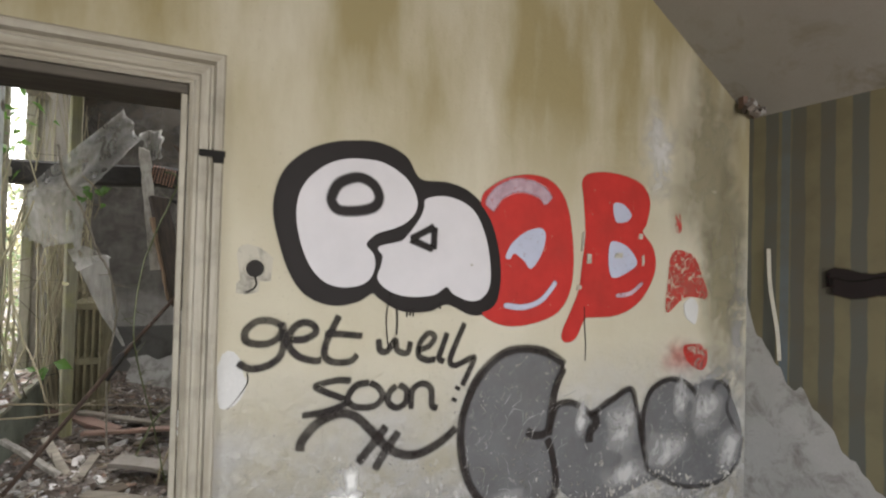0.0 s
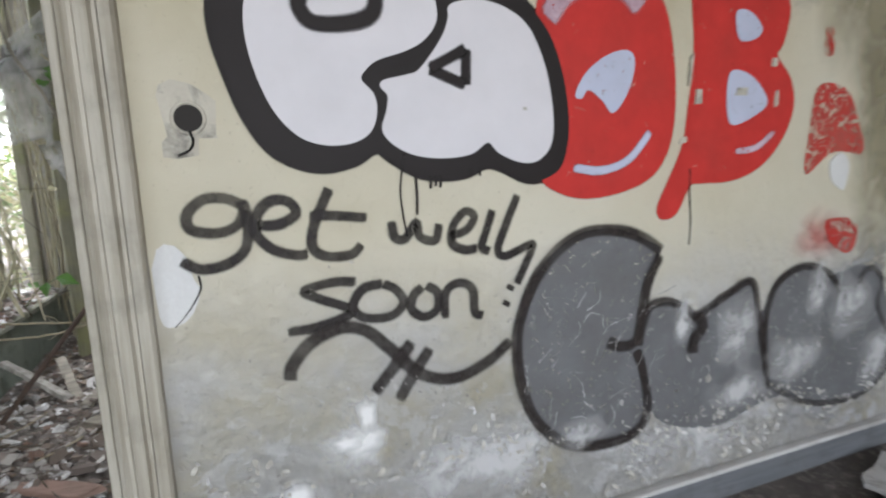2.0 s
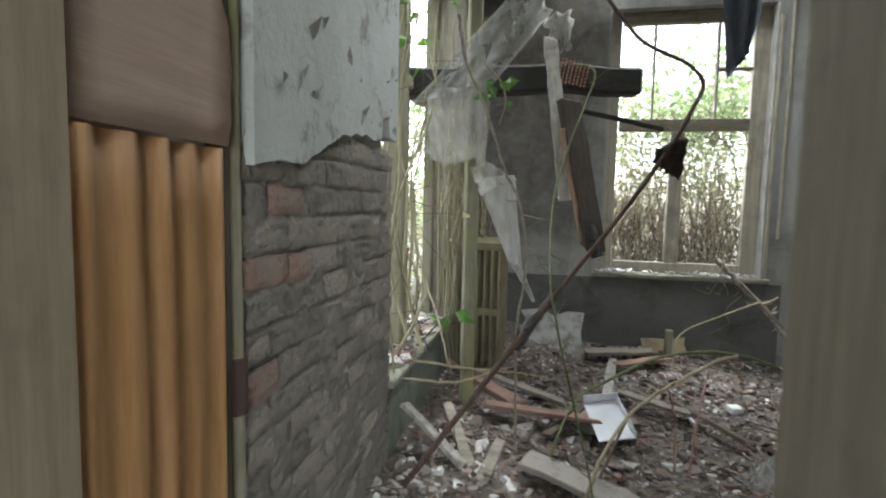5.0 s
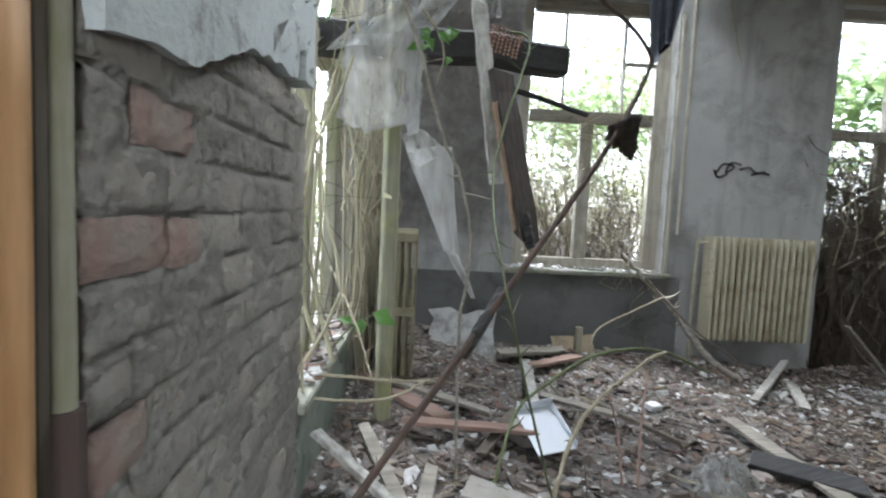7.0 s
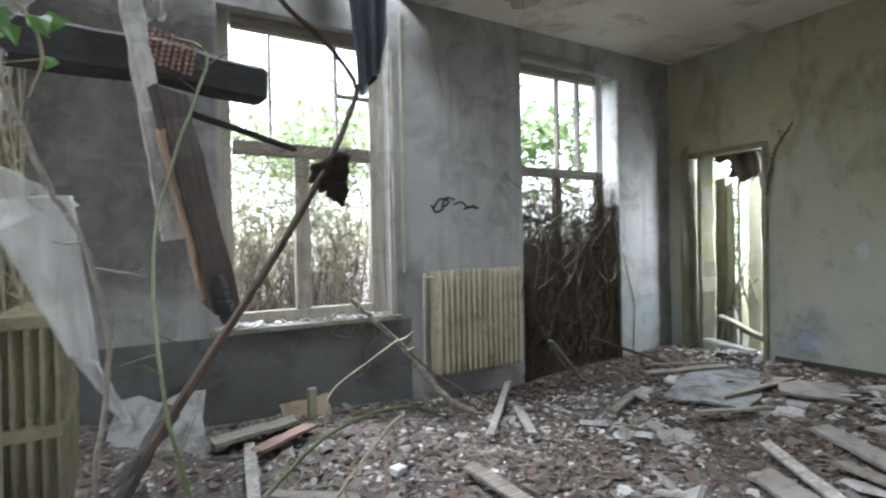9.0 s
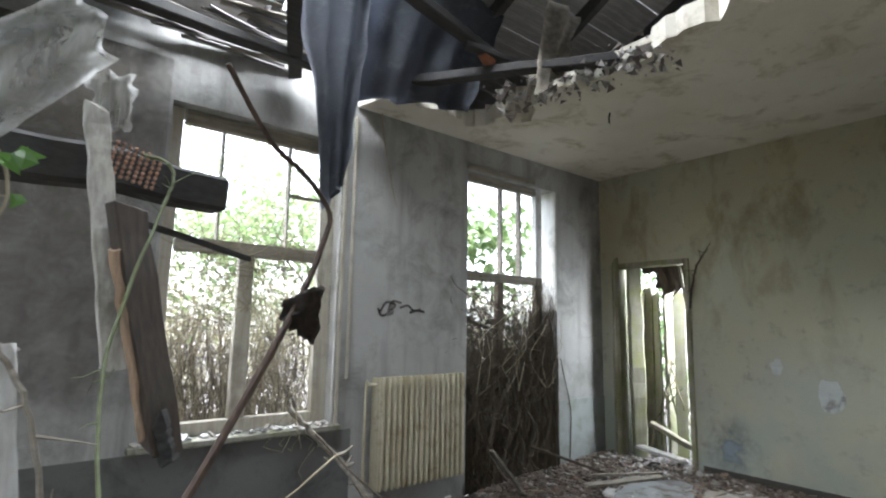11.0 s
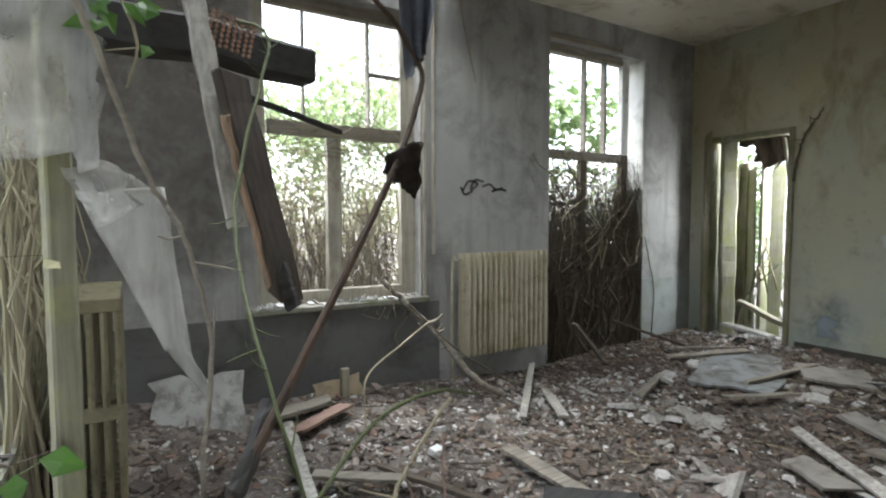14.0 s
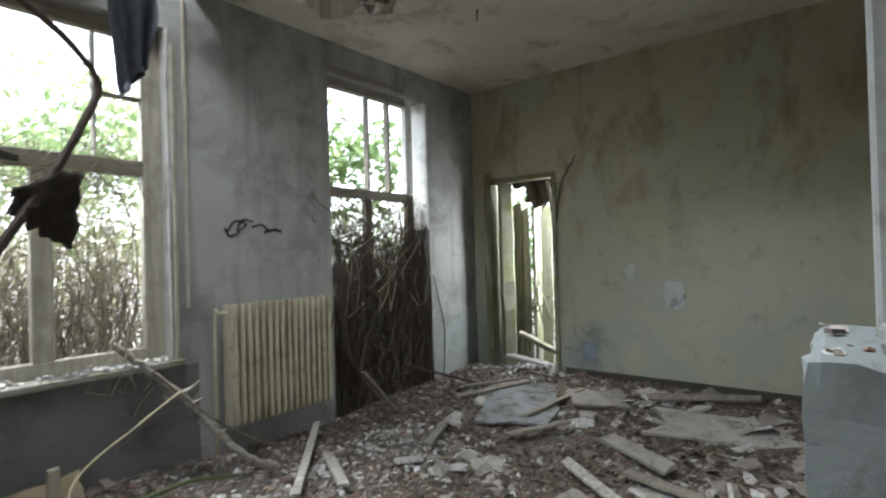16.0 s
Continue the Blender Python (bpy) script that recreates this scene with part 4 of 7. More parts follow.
# flakes of paint curling off the lower wall
rng = random.Random(17)
bm = bmesh.new()
for k in range(2600):
    x = rng.uniform(0.14, 3.0)
    z = 0.12 + 0.6 * rng.random() ** 1.3 if rng.random() < 0.93 else rng.uniform(0.7, 1.5)
    if noise.noise((x * 4.0, z * 5.0, 2.0)) < (-0.05 if z < 0.6 else 0.22):
        continue
    if z > 0.72 and x < 1.3 and rng.random() < 0.7:
        continue
    if 1.1 < x < 2.9 and z > 0.42 and rng.random() < 0.8:
        continue
    s = rng.uniform(0.003, 0.009) if z > 0.6 else rng.uniform(0.004, 0.009) + 0.012 * rng.random() ** 3
    m = Matrix.Translation((x, WALL_Y - 0.005, z)) @ Matrix.Rotation(rng.uniform(0, 6.28), 4, "Y")
    lift = rng.uniform(0.003, 0.011)
    v = [bm.verts.new(m @ Vector(p)) for p in ((-s, 0.003, 0), (-0.3 * s, -lift * 0.3, s * rng.uniform(0.2, 0.6)), (s * 0.5, -lift * 0.7, s * rng.uniform(0.1, 0.7)), (s, -lift, s * rng.uniform(-0.3, 0.2)), (s * 0.2, -lift * 0.4, -s * rng.uniform(0.2, 0.7)))]
    bm.faces.new(v)
solid("paint_flakes", bm, chips("cream_paint_flakes", [(0.60, 0.58, 0.52), (0.66, 0.65, 0.63), (0.52, 0.51, 0.48), (0.58, 0.56, 0.50)]), "small curling flakes of cream paint on the damp wall", "paint flakes", kind="stuff")
branch_line = smooth_line([(x, 0, z) for x, z in [(0.201, 1.076), (0.203, 1.043), (0.182, 1.004), (0.158, 0.973), (0.136, 0.951)]], 5)
bm = bmesh.new()
tube(bm, [Vector((p.x, WALL_Y - 0.002, p.z)) for p in branch_line], 0.003, 0.0015, 5)
solid("wall_crack", bm, HOLEBLACK, "dark crack under the white patch", "crack", kind="structure")


# ---- ruined room: left wall ----
panel = thing("wall_panel", "splintered bare pine lining with vertical grooves beside the doorway", "wall panel", (-1.04, 2.4, 0))
panel.location = (0, 0, 0)


def grooved(y0, y1, z0, z1, x):
    bm = bmesh.new()
    n = 40
    cols = []
    for i in range(n + 1):
        u = i / n
        y = y0 + (y1 - y0) * u
        dx = 0.019 * abs(math.sin(u * 14.5 + 0.6)) ** 2 + 0.002 * math.sin(u * 41) + 0.006 * math.sin(u * 5)
        cols.append([bm.verts.new((x + dx + 0.006 * noise.noise((u * 4, z * 1.7, 1)), y, z)) for z in [z0 + (z1 - z0) * k / 12 for k in range(13)]])
    for a, b in zip(cols, cols[1:]):
        for p, q, r, s in zip(a, b, b[1:], a[1:]):
            bm.faces.new((p, q, r, s))
    bmesh.ops.solidify(bm, geom=bm.faces[:], thickness=0.028)
    bmesh.ops.recalc_face_normals(bm, faces=bm.faces)
    return bm


part("grooved_board", grooved(2.175, 2.55, -0.05, 1.43, -0.998), PINE, panel, "orange bare pine", smooth=True)


def rough_board(y0, y1, z0, z1, x):
    bm = bmesh.new()
    nz, ny = 30, 6
    rows = []
    for k in range(nz + 1):
        z = z0 + (z1 - z0) * k / nz
        rows.append([bm.verts.new((x + 0.055 * noise.noise((1.5, z * 5.5, 0.2)) + 0.008 * noise.noise((j * 0.3, z * 16, 4)), y0 + (y1 - y0) * j / ny + (jag(z, 3, 0.03) if j == ny else 0), z)) for j in range(ny + 1)])
    for a, b in zip(rows, rows[1:]):
        for p, q, r, s in zip(a, a[1:], b[1:], b):
            bm.faces.new((p, q, r, s))
    bmesh.ops.solidify(bm, geom=bm.faces[:], thickness=0.03)
    bmesh.ops.recalc_face_normals(bm, faces=bm.faces)
    return bm


part("upper_board", rough_board(2.17, 2.55, 1.435, 2.9, -0.985), PINKWOOD, panel, "pinkish gouged board", smooth=True)
# dark strip filling the gap by the pipe, its shade put into colour
bm = bmesh.new()
box(bm, -1.045, 2.556, -0.05, -1.0, 2.582, 3.0, 0.004)
part("edge_strip", bm, BARK, panel, "dark strip put in for the shaded gap beside the pipe")
rng = random.Random(5)
pipe = thing("heating_pipe", "rusty vertical pipe with flaking pale paint", "pipe")
bm = bmesh.new()
tube(bm, [Vector((-1.005 + 0.004 * math.sin(z * 3), 2.602, z)) for z in [0.2 * i for i in range(16)]], 0.017, 0.017, 10)
part("pipe", bm, OLDPOST, pipe, smooth=True)
bm = bmesh.new()
tube(bm, [Vector((-1.005, 2.602, z)) for z in (0.84, 0.86, 0.95, 0.97)], 0.026, 0.026, 10)
part("rusty_joint", bm, wood("rusted_iron", (0.07, 0.045, 0.035), (0.04, 0.028, 0.022), "z", 0.85, 0.4), pipe, "dark rusted joint")

# plaster above the bricks: a thick coat with a broken lower edge
bm = bmesh.new()
n = 60
for i in range(n):
    ys = [2.625 + (3.755 - 2.625) * k / n for k in (i, i + 1)]
    zs = []
    for y in ys:
        base = 1.43 + 0.13 * max(0.0, min(1.0, (y - 2.85) / 0.45)) + 0.03 * max(0.0, (y - 3.3) / 0.4)
        zs.append(base + jag(y, 1.3, 0.03) + (0.08 if 3.55 < y < 3.66 else 0))
    v = []
    for x in (-1.045, -0.972):
        for y, z in zip(ys, zs):
            v.append(bm.verts.new((x + 0.008 * noise.noise((y * 6, z * 4, 0)), y, z)))
            v.append(bm.verts.new((x, y, 3.3)))
    for f in ((4, 6, 7, 5), (0, 4, 6, 2), (1, 5, 7, 3), (0, 1, 5, 4), (2, 3, 7, 6), (0, 1, 3, 2)):
        bm.faces.new([v[k] for k in f])
bmesh.ops.remove_doubles(bm, verts=bm.verts, dist=0.0005)
bmesh.ops.recalc_face_normals(bm, faces=bm.faces)
solid("plaster_coat", bm, FLAKED, "flaking pale grey-green plaster coat over the bricks", "plaster", kind="structure")
# curled scabs on that plaster
rng = random.Random(11)
bm = bmesh.new()
for k in range(70):
    y, z = rng.uniform(2.72, 3.72), rng.uniform(1.6, 2.7)
    s = rng.uniform(0.006, 0.026)
    m = Matrix.Translation((-0.970, y, z)) @ Euler((rng.gauss(0, 0.4), rng.uniform(-0.4, 0.4), rng.uniform(-0.5, 0.5))).to_matrix().to_4x4()
    v = [bm.verts.new(m @ Vector(p)) for p in ((0, -s, 0), (0.012, -0.2 * s, s * rng.uniform(0.8, 2.6)), (0.003, s * 0.7, s * 0.2), (0.006, s * 0.2, -s * rng.uniform(0.8, 2.2)))]
    bm.faces.new(v)
solid("paint_flakes", bm, chips("peeling_paint", [(0.42, 0.44, 0.43), (0.34, 0.35, 0.34), (0.22, 0.215, 0.20)]), "small curled flakes of peeling paint", "paint flakes", kind="stuff")

# left window: sill, posts
PALEPOST = wood("pale_mossy_post", (0.25, 0.24, 0.175), (0.17, 0.16, 0.11), "z", 0.9, 0.3, (0.27, 0.27, 0.12))
SILLMAT = plaster("mossy_sill", (0.30, 0.29, 0.26), (0.22, 0.225, 0.17), (0.12, 0.13, 0.06), 0.5, 0.68, 0.8, 3)
win = thing("window_1", "ruined window opening overgrown with dry vines", "window", kind="structure")
bm = bmesh.new()
box(bm, -1.26, 3.74, 0.495, -0.965, 5.31, 0.535, 0.008)
part("window_sill", bm, SILLMAT, win)
bm = bmesh.new()
box(bm, -1.044, 3.742, -0.1, -0.995, 5.3, 0.493)
part("apron", bm, plaster("green_damp_plaster", (0.17, 0.19, 0.15), (0.12, 0.135, 0.11), (0.07, 0.075, 0.05), 0.5, 0.66, 0.5, 2), win, "green damp plaster under the sill")
for y, x, w in ((3.80, -1.22, 0.05), (4.34, -1.15, 0.095), (4.72, -1.22, 0.06), (5.26, -1.17, 0.06)):
    bm = bmesh.new()
    box(bm, x - w * 0.6, y - w / 2, 0.53, x + w * 0.6, y + w / 2, 2.75, 0.008)
    part("mullion", bm, OLDPOST, win)
bm = bmesh.new()
box(bm, -1.26, 3.76, 2.02, -1.15, 5.29, 2.09, 0.006)
part("transom", bm, OLDPOST, win)
plank("wooden_post", (-0.757, 4.56, 0.1), (-0.763, 4.575, 2.78), 0.072, 0.066, PALEPOST, "pale weathered upright post inside the window", "post", seed=51, wild=0.04)

# bricks of the left wall, each on its own
brick_meshes, red_bricks = [], {}
for k in range(14):
    rr = random.Random(40 + k)
    bm = bmesh.new()
    L = (0.205, 0.205, 0.205, 0.10, 0.205, 0.10, 0.15, 0.205, 0.205, 0.10, 0.205, 0.15, 0.205, 0.10)[k]
    ny, nz = (6 if L > 0.12 else 4), 3
    grid = []
    for a in range(nz + 1):
        row = []
        for b in range(ny + 1):
            rim_y, rim_z = b in (0, ny), a in (0, nz)
            worn = (0.004 if rim_y else 0.0) + (0.004 if rim_z else 0.0)
            x = 0.051 - worn * rr.uniform(0.5, 1.4) + rr.uniform(-0.003, 0.003)
            row.append(bm.verts.new((x, L * b / ny + (0 if rim_y else rr.uniform(-0.008, 0.008)) + rr.uniform(-0.003, 0.003), 0.078 * a / nz + (0 if rim_z else rr.uniform(-0.006, 0.006)) + rr.uniform(-0.003, 0.003))))
        grid.append(row)
    for p, q in zip(grid, grid[1:]):
        for a, b, c, d in zip(p, p[1:], q[1:], q):
            bm.faces.new((a, b, c, d))
    edge = grid[0] + [r[-1] for r in grid[1:]] + grid[-1][-2::-1] + [r[0] for r in grid[-2:0:-1]]
    back = [bm.verts.new((0, v.co.y, v.co.z)) for v in edge]
    for i in range(len(edge)):
        j = (i + 1) % len(edge)
        bm.faces.new((edge[i], back[i], back[j], edge[j]))
    bmesh.ops.recalc_face_normals(bm, faces=bm.faces)
    me = bpy.data.meshes.new("brick")
    bm.to_mesh(me)
    bm.free()
    me.materials.append(BRICK)
    red = me.copy()
    red.materials[0] = REDBRICK
    red_bricks[me.name] = red
    brick_meshes.append((me, L))
masonry = bpy.data.objects["wall_left"]
rng = random.Random(3)
PITCH = 0.089
FIRSTS = {15: [3, 0, 3], 13: [0, 3, 0], 10: [6, 0]}
BARED = {15: (2.72, 2.94), 13: (2.60, 2.95), 10: (2.60, 2.78)}
for course in range(18):
    z = -0.049 + course * PITCH
    y = 2.62
    starts = list(FIRSTS.get(course, [3] if course % 2 else [0]))
    lo, hi = BARED.get(course, (9, 9))
    while y < 3.735:
        me, L = brick_meshes[starts.pop(0)] if starts else rng.choice(brick_meshes)
        if y + L > 3.76:
            me, L = brick_meshes[3]
            if y + L > 3.79:
                break
        if rng.random() > 0.04 or y < 2.95:
            bare = y > lo and y + L < hi
            ob = new("brick", red_bricks[me.name] if bare else me)
            ob.parent = masonry
            ob.location = (-1.045 + rng.uniform(-0.009, 0.006) + (0.006 if bare else 0.0), y, z + rng.uniform(-0.004, 0.004))
            ob.rotation_euler = (rng.uniform(-0.012, 0.012), 0, rng.uniform(-0.02, 0.02))
        y += L + 0.011

# crumbling mortar smeared over the bricks: covers some, bares others
bm = bmesh.new()
ny, nz = 190, 270
rows = []
for k in range(nz + 1):
    z = -0.1 + 1.62 * k / nz
    row = []
    for j in range(ny + 1):
        y = 2.622 + 1.131 * j / ny
        lump = 0.006 * noise.noise((y * 4.2, z * 5.5, 3.0)) + 0.005 * noise.noise((y * 12, z * 15, 1.0)) + 0.005 * noise.noise((y * 27, z * 30, 6.0)) + 0.004 * noise.noise((y * 70, z * 75, 2.0)) + 0.002 * noise.noise((y * 150, z * 150, 4.0))
        level = (z + 0.049 + 0.006 * noise.noise((y * 9, z * 3, 5.0))) / PITCH
        bed = abs(level % 1.0 - 0.94) * PITCH
        lump -= 0.015 * max(0.0, 1 - bed / 0.011) * max(0.0, min(1.0, 0.55 + 1.6 * noise.noise((y * 5, z * 7, 7.0))))
        head = abs((y + 0.006 * noise.noise((y * 4, z * 25, 9.0)) - 2.625 + (0.108 if int(level) % 2 else 0.0)) % 0.216 - 0.0)
        head = min(head, 0.216 - head)
        lump -= 0.016 * max(0.0, 1 - head / 0.011) * max(0.0, min(1.0, 0.4 + 2.0 * noise.noise((y * 6, z * 5, 11.0))))
        lo, hi = BARED.get(int(level), (9, 9))
        clear = max(0.0, min(1.0, (min(y - lo, hi - y) + 0.03 * noise.noise((y * 14, z * 16, 3.0))) / 0.02)) * max(0.0, min(1.0, bed / 0.012))
        row.append(bm.verts.new((-0.9925 + lump - 0.016 * clear, y, z)))
    rows.append(row)
for p, q in zip(rows, rows[1:]):
    for a, b, c, d in zip(p, p[1:], q[1:], q):
        bm.faces.new((a, b, c, d))
bmesh.ops.solidify(bm, geom=bm.faces[:], thickness=0.012)
bmesh.ops.recalc_face_normals(bm, faces=bm.faces)
solid("mortar_smear", bm, MORTAR, "crumbling grey mortar smeared over old bricks", "mortar", kind="structure", smooth=True)

# ---- far wall: windows ----
def bar(bm, x0, x1, z0, z1, y0=None, y1=None, bevel=0.006):
    box(bm, x0, FAR + 0.10 if y0 is None else y0, z0, x1, FAR + 0.17 if y1 is None else y1, z1, bevel)


win = thing("window_2", "tall casement window, its glass gone, white paint weathered", "window", kind="structure")
for name, x0, x1, z0, z1, mat in (("side_frame", 0.16, 0.255, 0.77, 3.0, PAINTED), ("side_frame", 1.31, 1.44, 0.77, 3.0, PAINTED), ("transom", 0.27, 1.31, 2.0, 2.1, OLDWOOD),
                                  ("mullion", 0.70, 0.81, 0.86, 2.0, PAINTED), ("bottom_rail", 0.27, 1.31, 0.77, 0.86, PAINTED), ("top_rail", 0.27, 1.31, 2.9, 3.0, OLDWOOD),
                                  ("glazing_bar", 0.527, 0.542, 2.1, 2.9, OLDWOOD), ("glazing_bar", 1.032, 1.048, 2.1, 2.9, OLDWOOD), ("glazing_bar", 1.05, 1.31, 2.50, 2.52, OLDWOOD)):
    bm = bmesh.new()
    bar(bm, x0, x1, z0, z1)
    part(name, bm, mat, win)
bm = bmesh.new()
box(bm, 1.425, FAR - 0.006, 0.77, 1.441, FAR + 0.098, 3.0, 0.003)
part("side_lining", bm, WHITEWOOD, win, "white painted lining")
bm = bmesh.new()
box(bm, 1.444, FAR - 0.028, 0.74, 1.475, FAR - 0.002, 2.9, 0.006)
part("architrave", bm, PAINTED, win)
bm = bmesh.new()
box(bm, 1.53, FAR - 0.03, 1.1, 1.555, FAR - 0.002, 3.25, 0.008)
part("cable_duct", bm, PAINTED, win)
bm = bmesh.new()
box(bm, 0.08, FAR - 0.045, 0.725, 1.50, FAR + 0.34, 0.768, 0.008)
part("window_sill", bm, SILLMAT, win)
bm = bmesh.new()
box(bm, -1.0, FAR - 0.012, -0.1, 1.6, FAR - 0.002, 0.72)
solid("dado_far", bm, plaster("dark_dado_paint", (0.15, 0.15, 0.145), (0.11, 0.11, 0.108), (0.07, 0.07, 0.065), 0.5, 0.7, 0.3), "dark grey painted dado under the window", "dado", kind="structure")

DARKPANEL = wood("rotten_dark_panel", (0.085, 0.08, 0.072), (0.05, 0.046, 0.04), "x", 0.9, 0.5)
win = thing("window_3", "tall window choked with dark dead vines", "window", kind="structure")
for name, x0, x1, z0, z1, mat in (("side_frame", 2.80, 2.84, 0.0, 3.05, OLDWOOD), ("side_frame", 3.86, 3.96, 2.06, 3.05, WHITEWOOD), ("side_frame", 3.86, 3.96, 0.0, 2.055, BARK), ("transom", 2.84, 3.86, 1.97, 2.06, OLDWOOD), ("top_rail", 2.84, 3.86, 2.97, 3.05, OLDWOOD),
                                  ("glazing_bar", 3.32, 3.345, 2.06, 2.97, OLDWOOD), ("glazing_bar", 3.60, 3.63, 2.06, 2.97, OLDWOOD), ("mullion", 3.28, 3.36, 0.0, 1.97, BARK)):
    bm = bmesh.new()
    bar(bm, x0, x1, z0, z1, FAR + 0.06, FAR + 0.13)
    part(name, bm, mat, win)
bm = bmesh.new()
box(bm, 4.105, FAR - 0.004, 1.7, 4.129, FAR + 0.2, 3.05, 0.003)
part("side_lining", bm, WHITEWOOD, win, "white painted lining with peeling paint")
bm = bmesh.new()
box(bm, 2.78, FAR - 0.03, 3.055, 3.75, FAR - 0.002, 3.11, 0.006)
part("lintel_board", bm, OLDWOOD, win)
bm = bmesh.new()
box(bm, 2.845, FAR + 0.14, -0.05, 4.10, FAR + 0.18, 0.62, 0.006)
part("foot_panel", bm, DARKPANEL, win, "dark rotten panel under the panes")
bm = bmesh.new()
box(bm, 4.135, FAR - 0.010, -0.1, RIGHT - 0.002, FAR - 0.002, 0.74)
solid("dado_corner", bm, DADO, "blue-grey painted dado in the corner", "dado", kind="structure")
bm = bmesh.new()
box(bm, RIGHT - 0.010, 2.22, -0.1, RIGHT - 0.002, 5.16, 0.19)
solid("baseboard", bm, wood("dark_skirting", (0.075, 0.07, 0.06), (0.045, 0.04, 0.035), "y", 0.85, 0.5), "dark skirting along the mouldy wall", "skirting", kind="structure")
bm = bmesh.new()
n = 24
rim = bm.verts.layers.float.new("rim")
c = bm.verts.new((RIGHT - 0.006, 4.88, 0.4))
c[rim] = 1.0
ring = [bm.verts.new((RIGHT - 0.006, 4.9 + 0.34 * math.cos(a) * (1 + 0.2 * noise.noise((math.cos(a), math.sin(a), 3))), 0.42 + 0.36 * math.sin(a) * (1 + 0.2 * noise.noise((math.cos(a) * 2, math.sin(a), 8))))) for a in [2 * math.pi * i / n for i in range(n)]]
for i in range(n):
    bm.faces.new((c, ring[(i + 1) % n], ring[i]))
solid("paint_patch", bm, smear("blue_patch_paint", (0.26, 0.31, 0.36), (0.31, 0.35, 0.38), 0.75), "faded blue patch of paint low on the wall", "wall patch", kind="structure")
# brown-black veil on the far wall beside the window, denser towards the top
WALLVEIL = smear("wall_veil", (0.10, 0.088, 0.075), (0.15, 0.135, 0.115), 0.72, 0.6)
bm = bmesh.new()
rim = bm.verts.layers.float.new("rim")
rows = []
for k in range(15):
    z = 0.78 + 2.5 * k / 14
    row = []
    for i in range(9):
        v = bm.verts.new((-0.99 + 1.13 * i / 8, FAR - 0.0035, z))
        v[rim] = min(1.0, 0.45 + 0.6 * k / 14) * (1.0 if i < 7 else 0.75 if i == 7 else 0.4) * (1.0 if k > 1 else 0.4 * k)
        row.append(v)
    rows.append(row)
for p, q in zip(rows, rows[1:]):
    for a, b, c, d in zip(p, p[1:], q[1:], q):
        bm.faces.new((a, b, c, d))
solid("wall_veil", bm, WALLVEIL, "brown-black veil on the wall beside the window, denser towards the top", "wall stain", kind="structure")
# faded scrawl over the radiator
bm = bmesh.new()
rim = bm.verts.layers.float.new("rim")
SCRAWL = [[(1.835, 1.63), (1.895, 1.71), (1.985, 1.69), (1.915, 1.64), (1.955, 1.72), (2.045, 1.71)], [(2.035, 1.67), (2.115, 1.69), (2.175, 1.65), (2.255, 1.66)], [(1.815, 1.66), (1.855, 1.6), (1.935, 1.63)], [(2.135, 1.63), (2.215, 1.65), (2.295, 1.64)]]
for line2 in SCRAWL:
    line = smooth_line([(x, 0, z) for x, z in line2], 6)
    prev = None
    for i, p in enumerate(line):
        d = line[min(i + 1, len(line) - 1)] - line[max(i - 1, 0)]
        side = Vector((-d.z, 0, d.x)).normalized() * 0.011
        row = []
        for s, r in ((-1.2, 0), (-0.6, 1), (0.6, 1), (1.2, 0)):
            v = bm.verts.new((p.x + side.x * s, FAR - 0.004 - 0.0003 * i, p.z + side.z * s))
            v[rim] = r
            row.append(v)
        if prev:
            for k in range(3):
                bm.faces.new((prev[k], prev[k + 1], row[k + 1], row[k]))
        prev = row
solid("graffiti", bm, FADEDBLACK, "small faded black scrawl on the sooty wall", "graffiti", kind="structure")


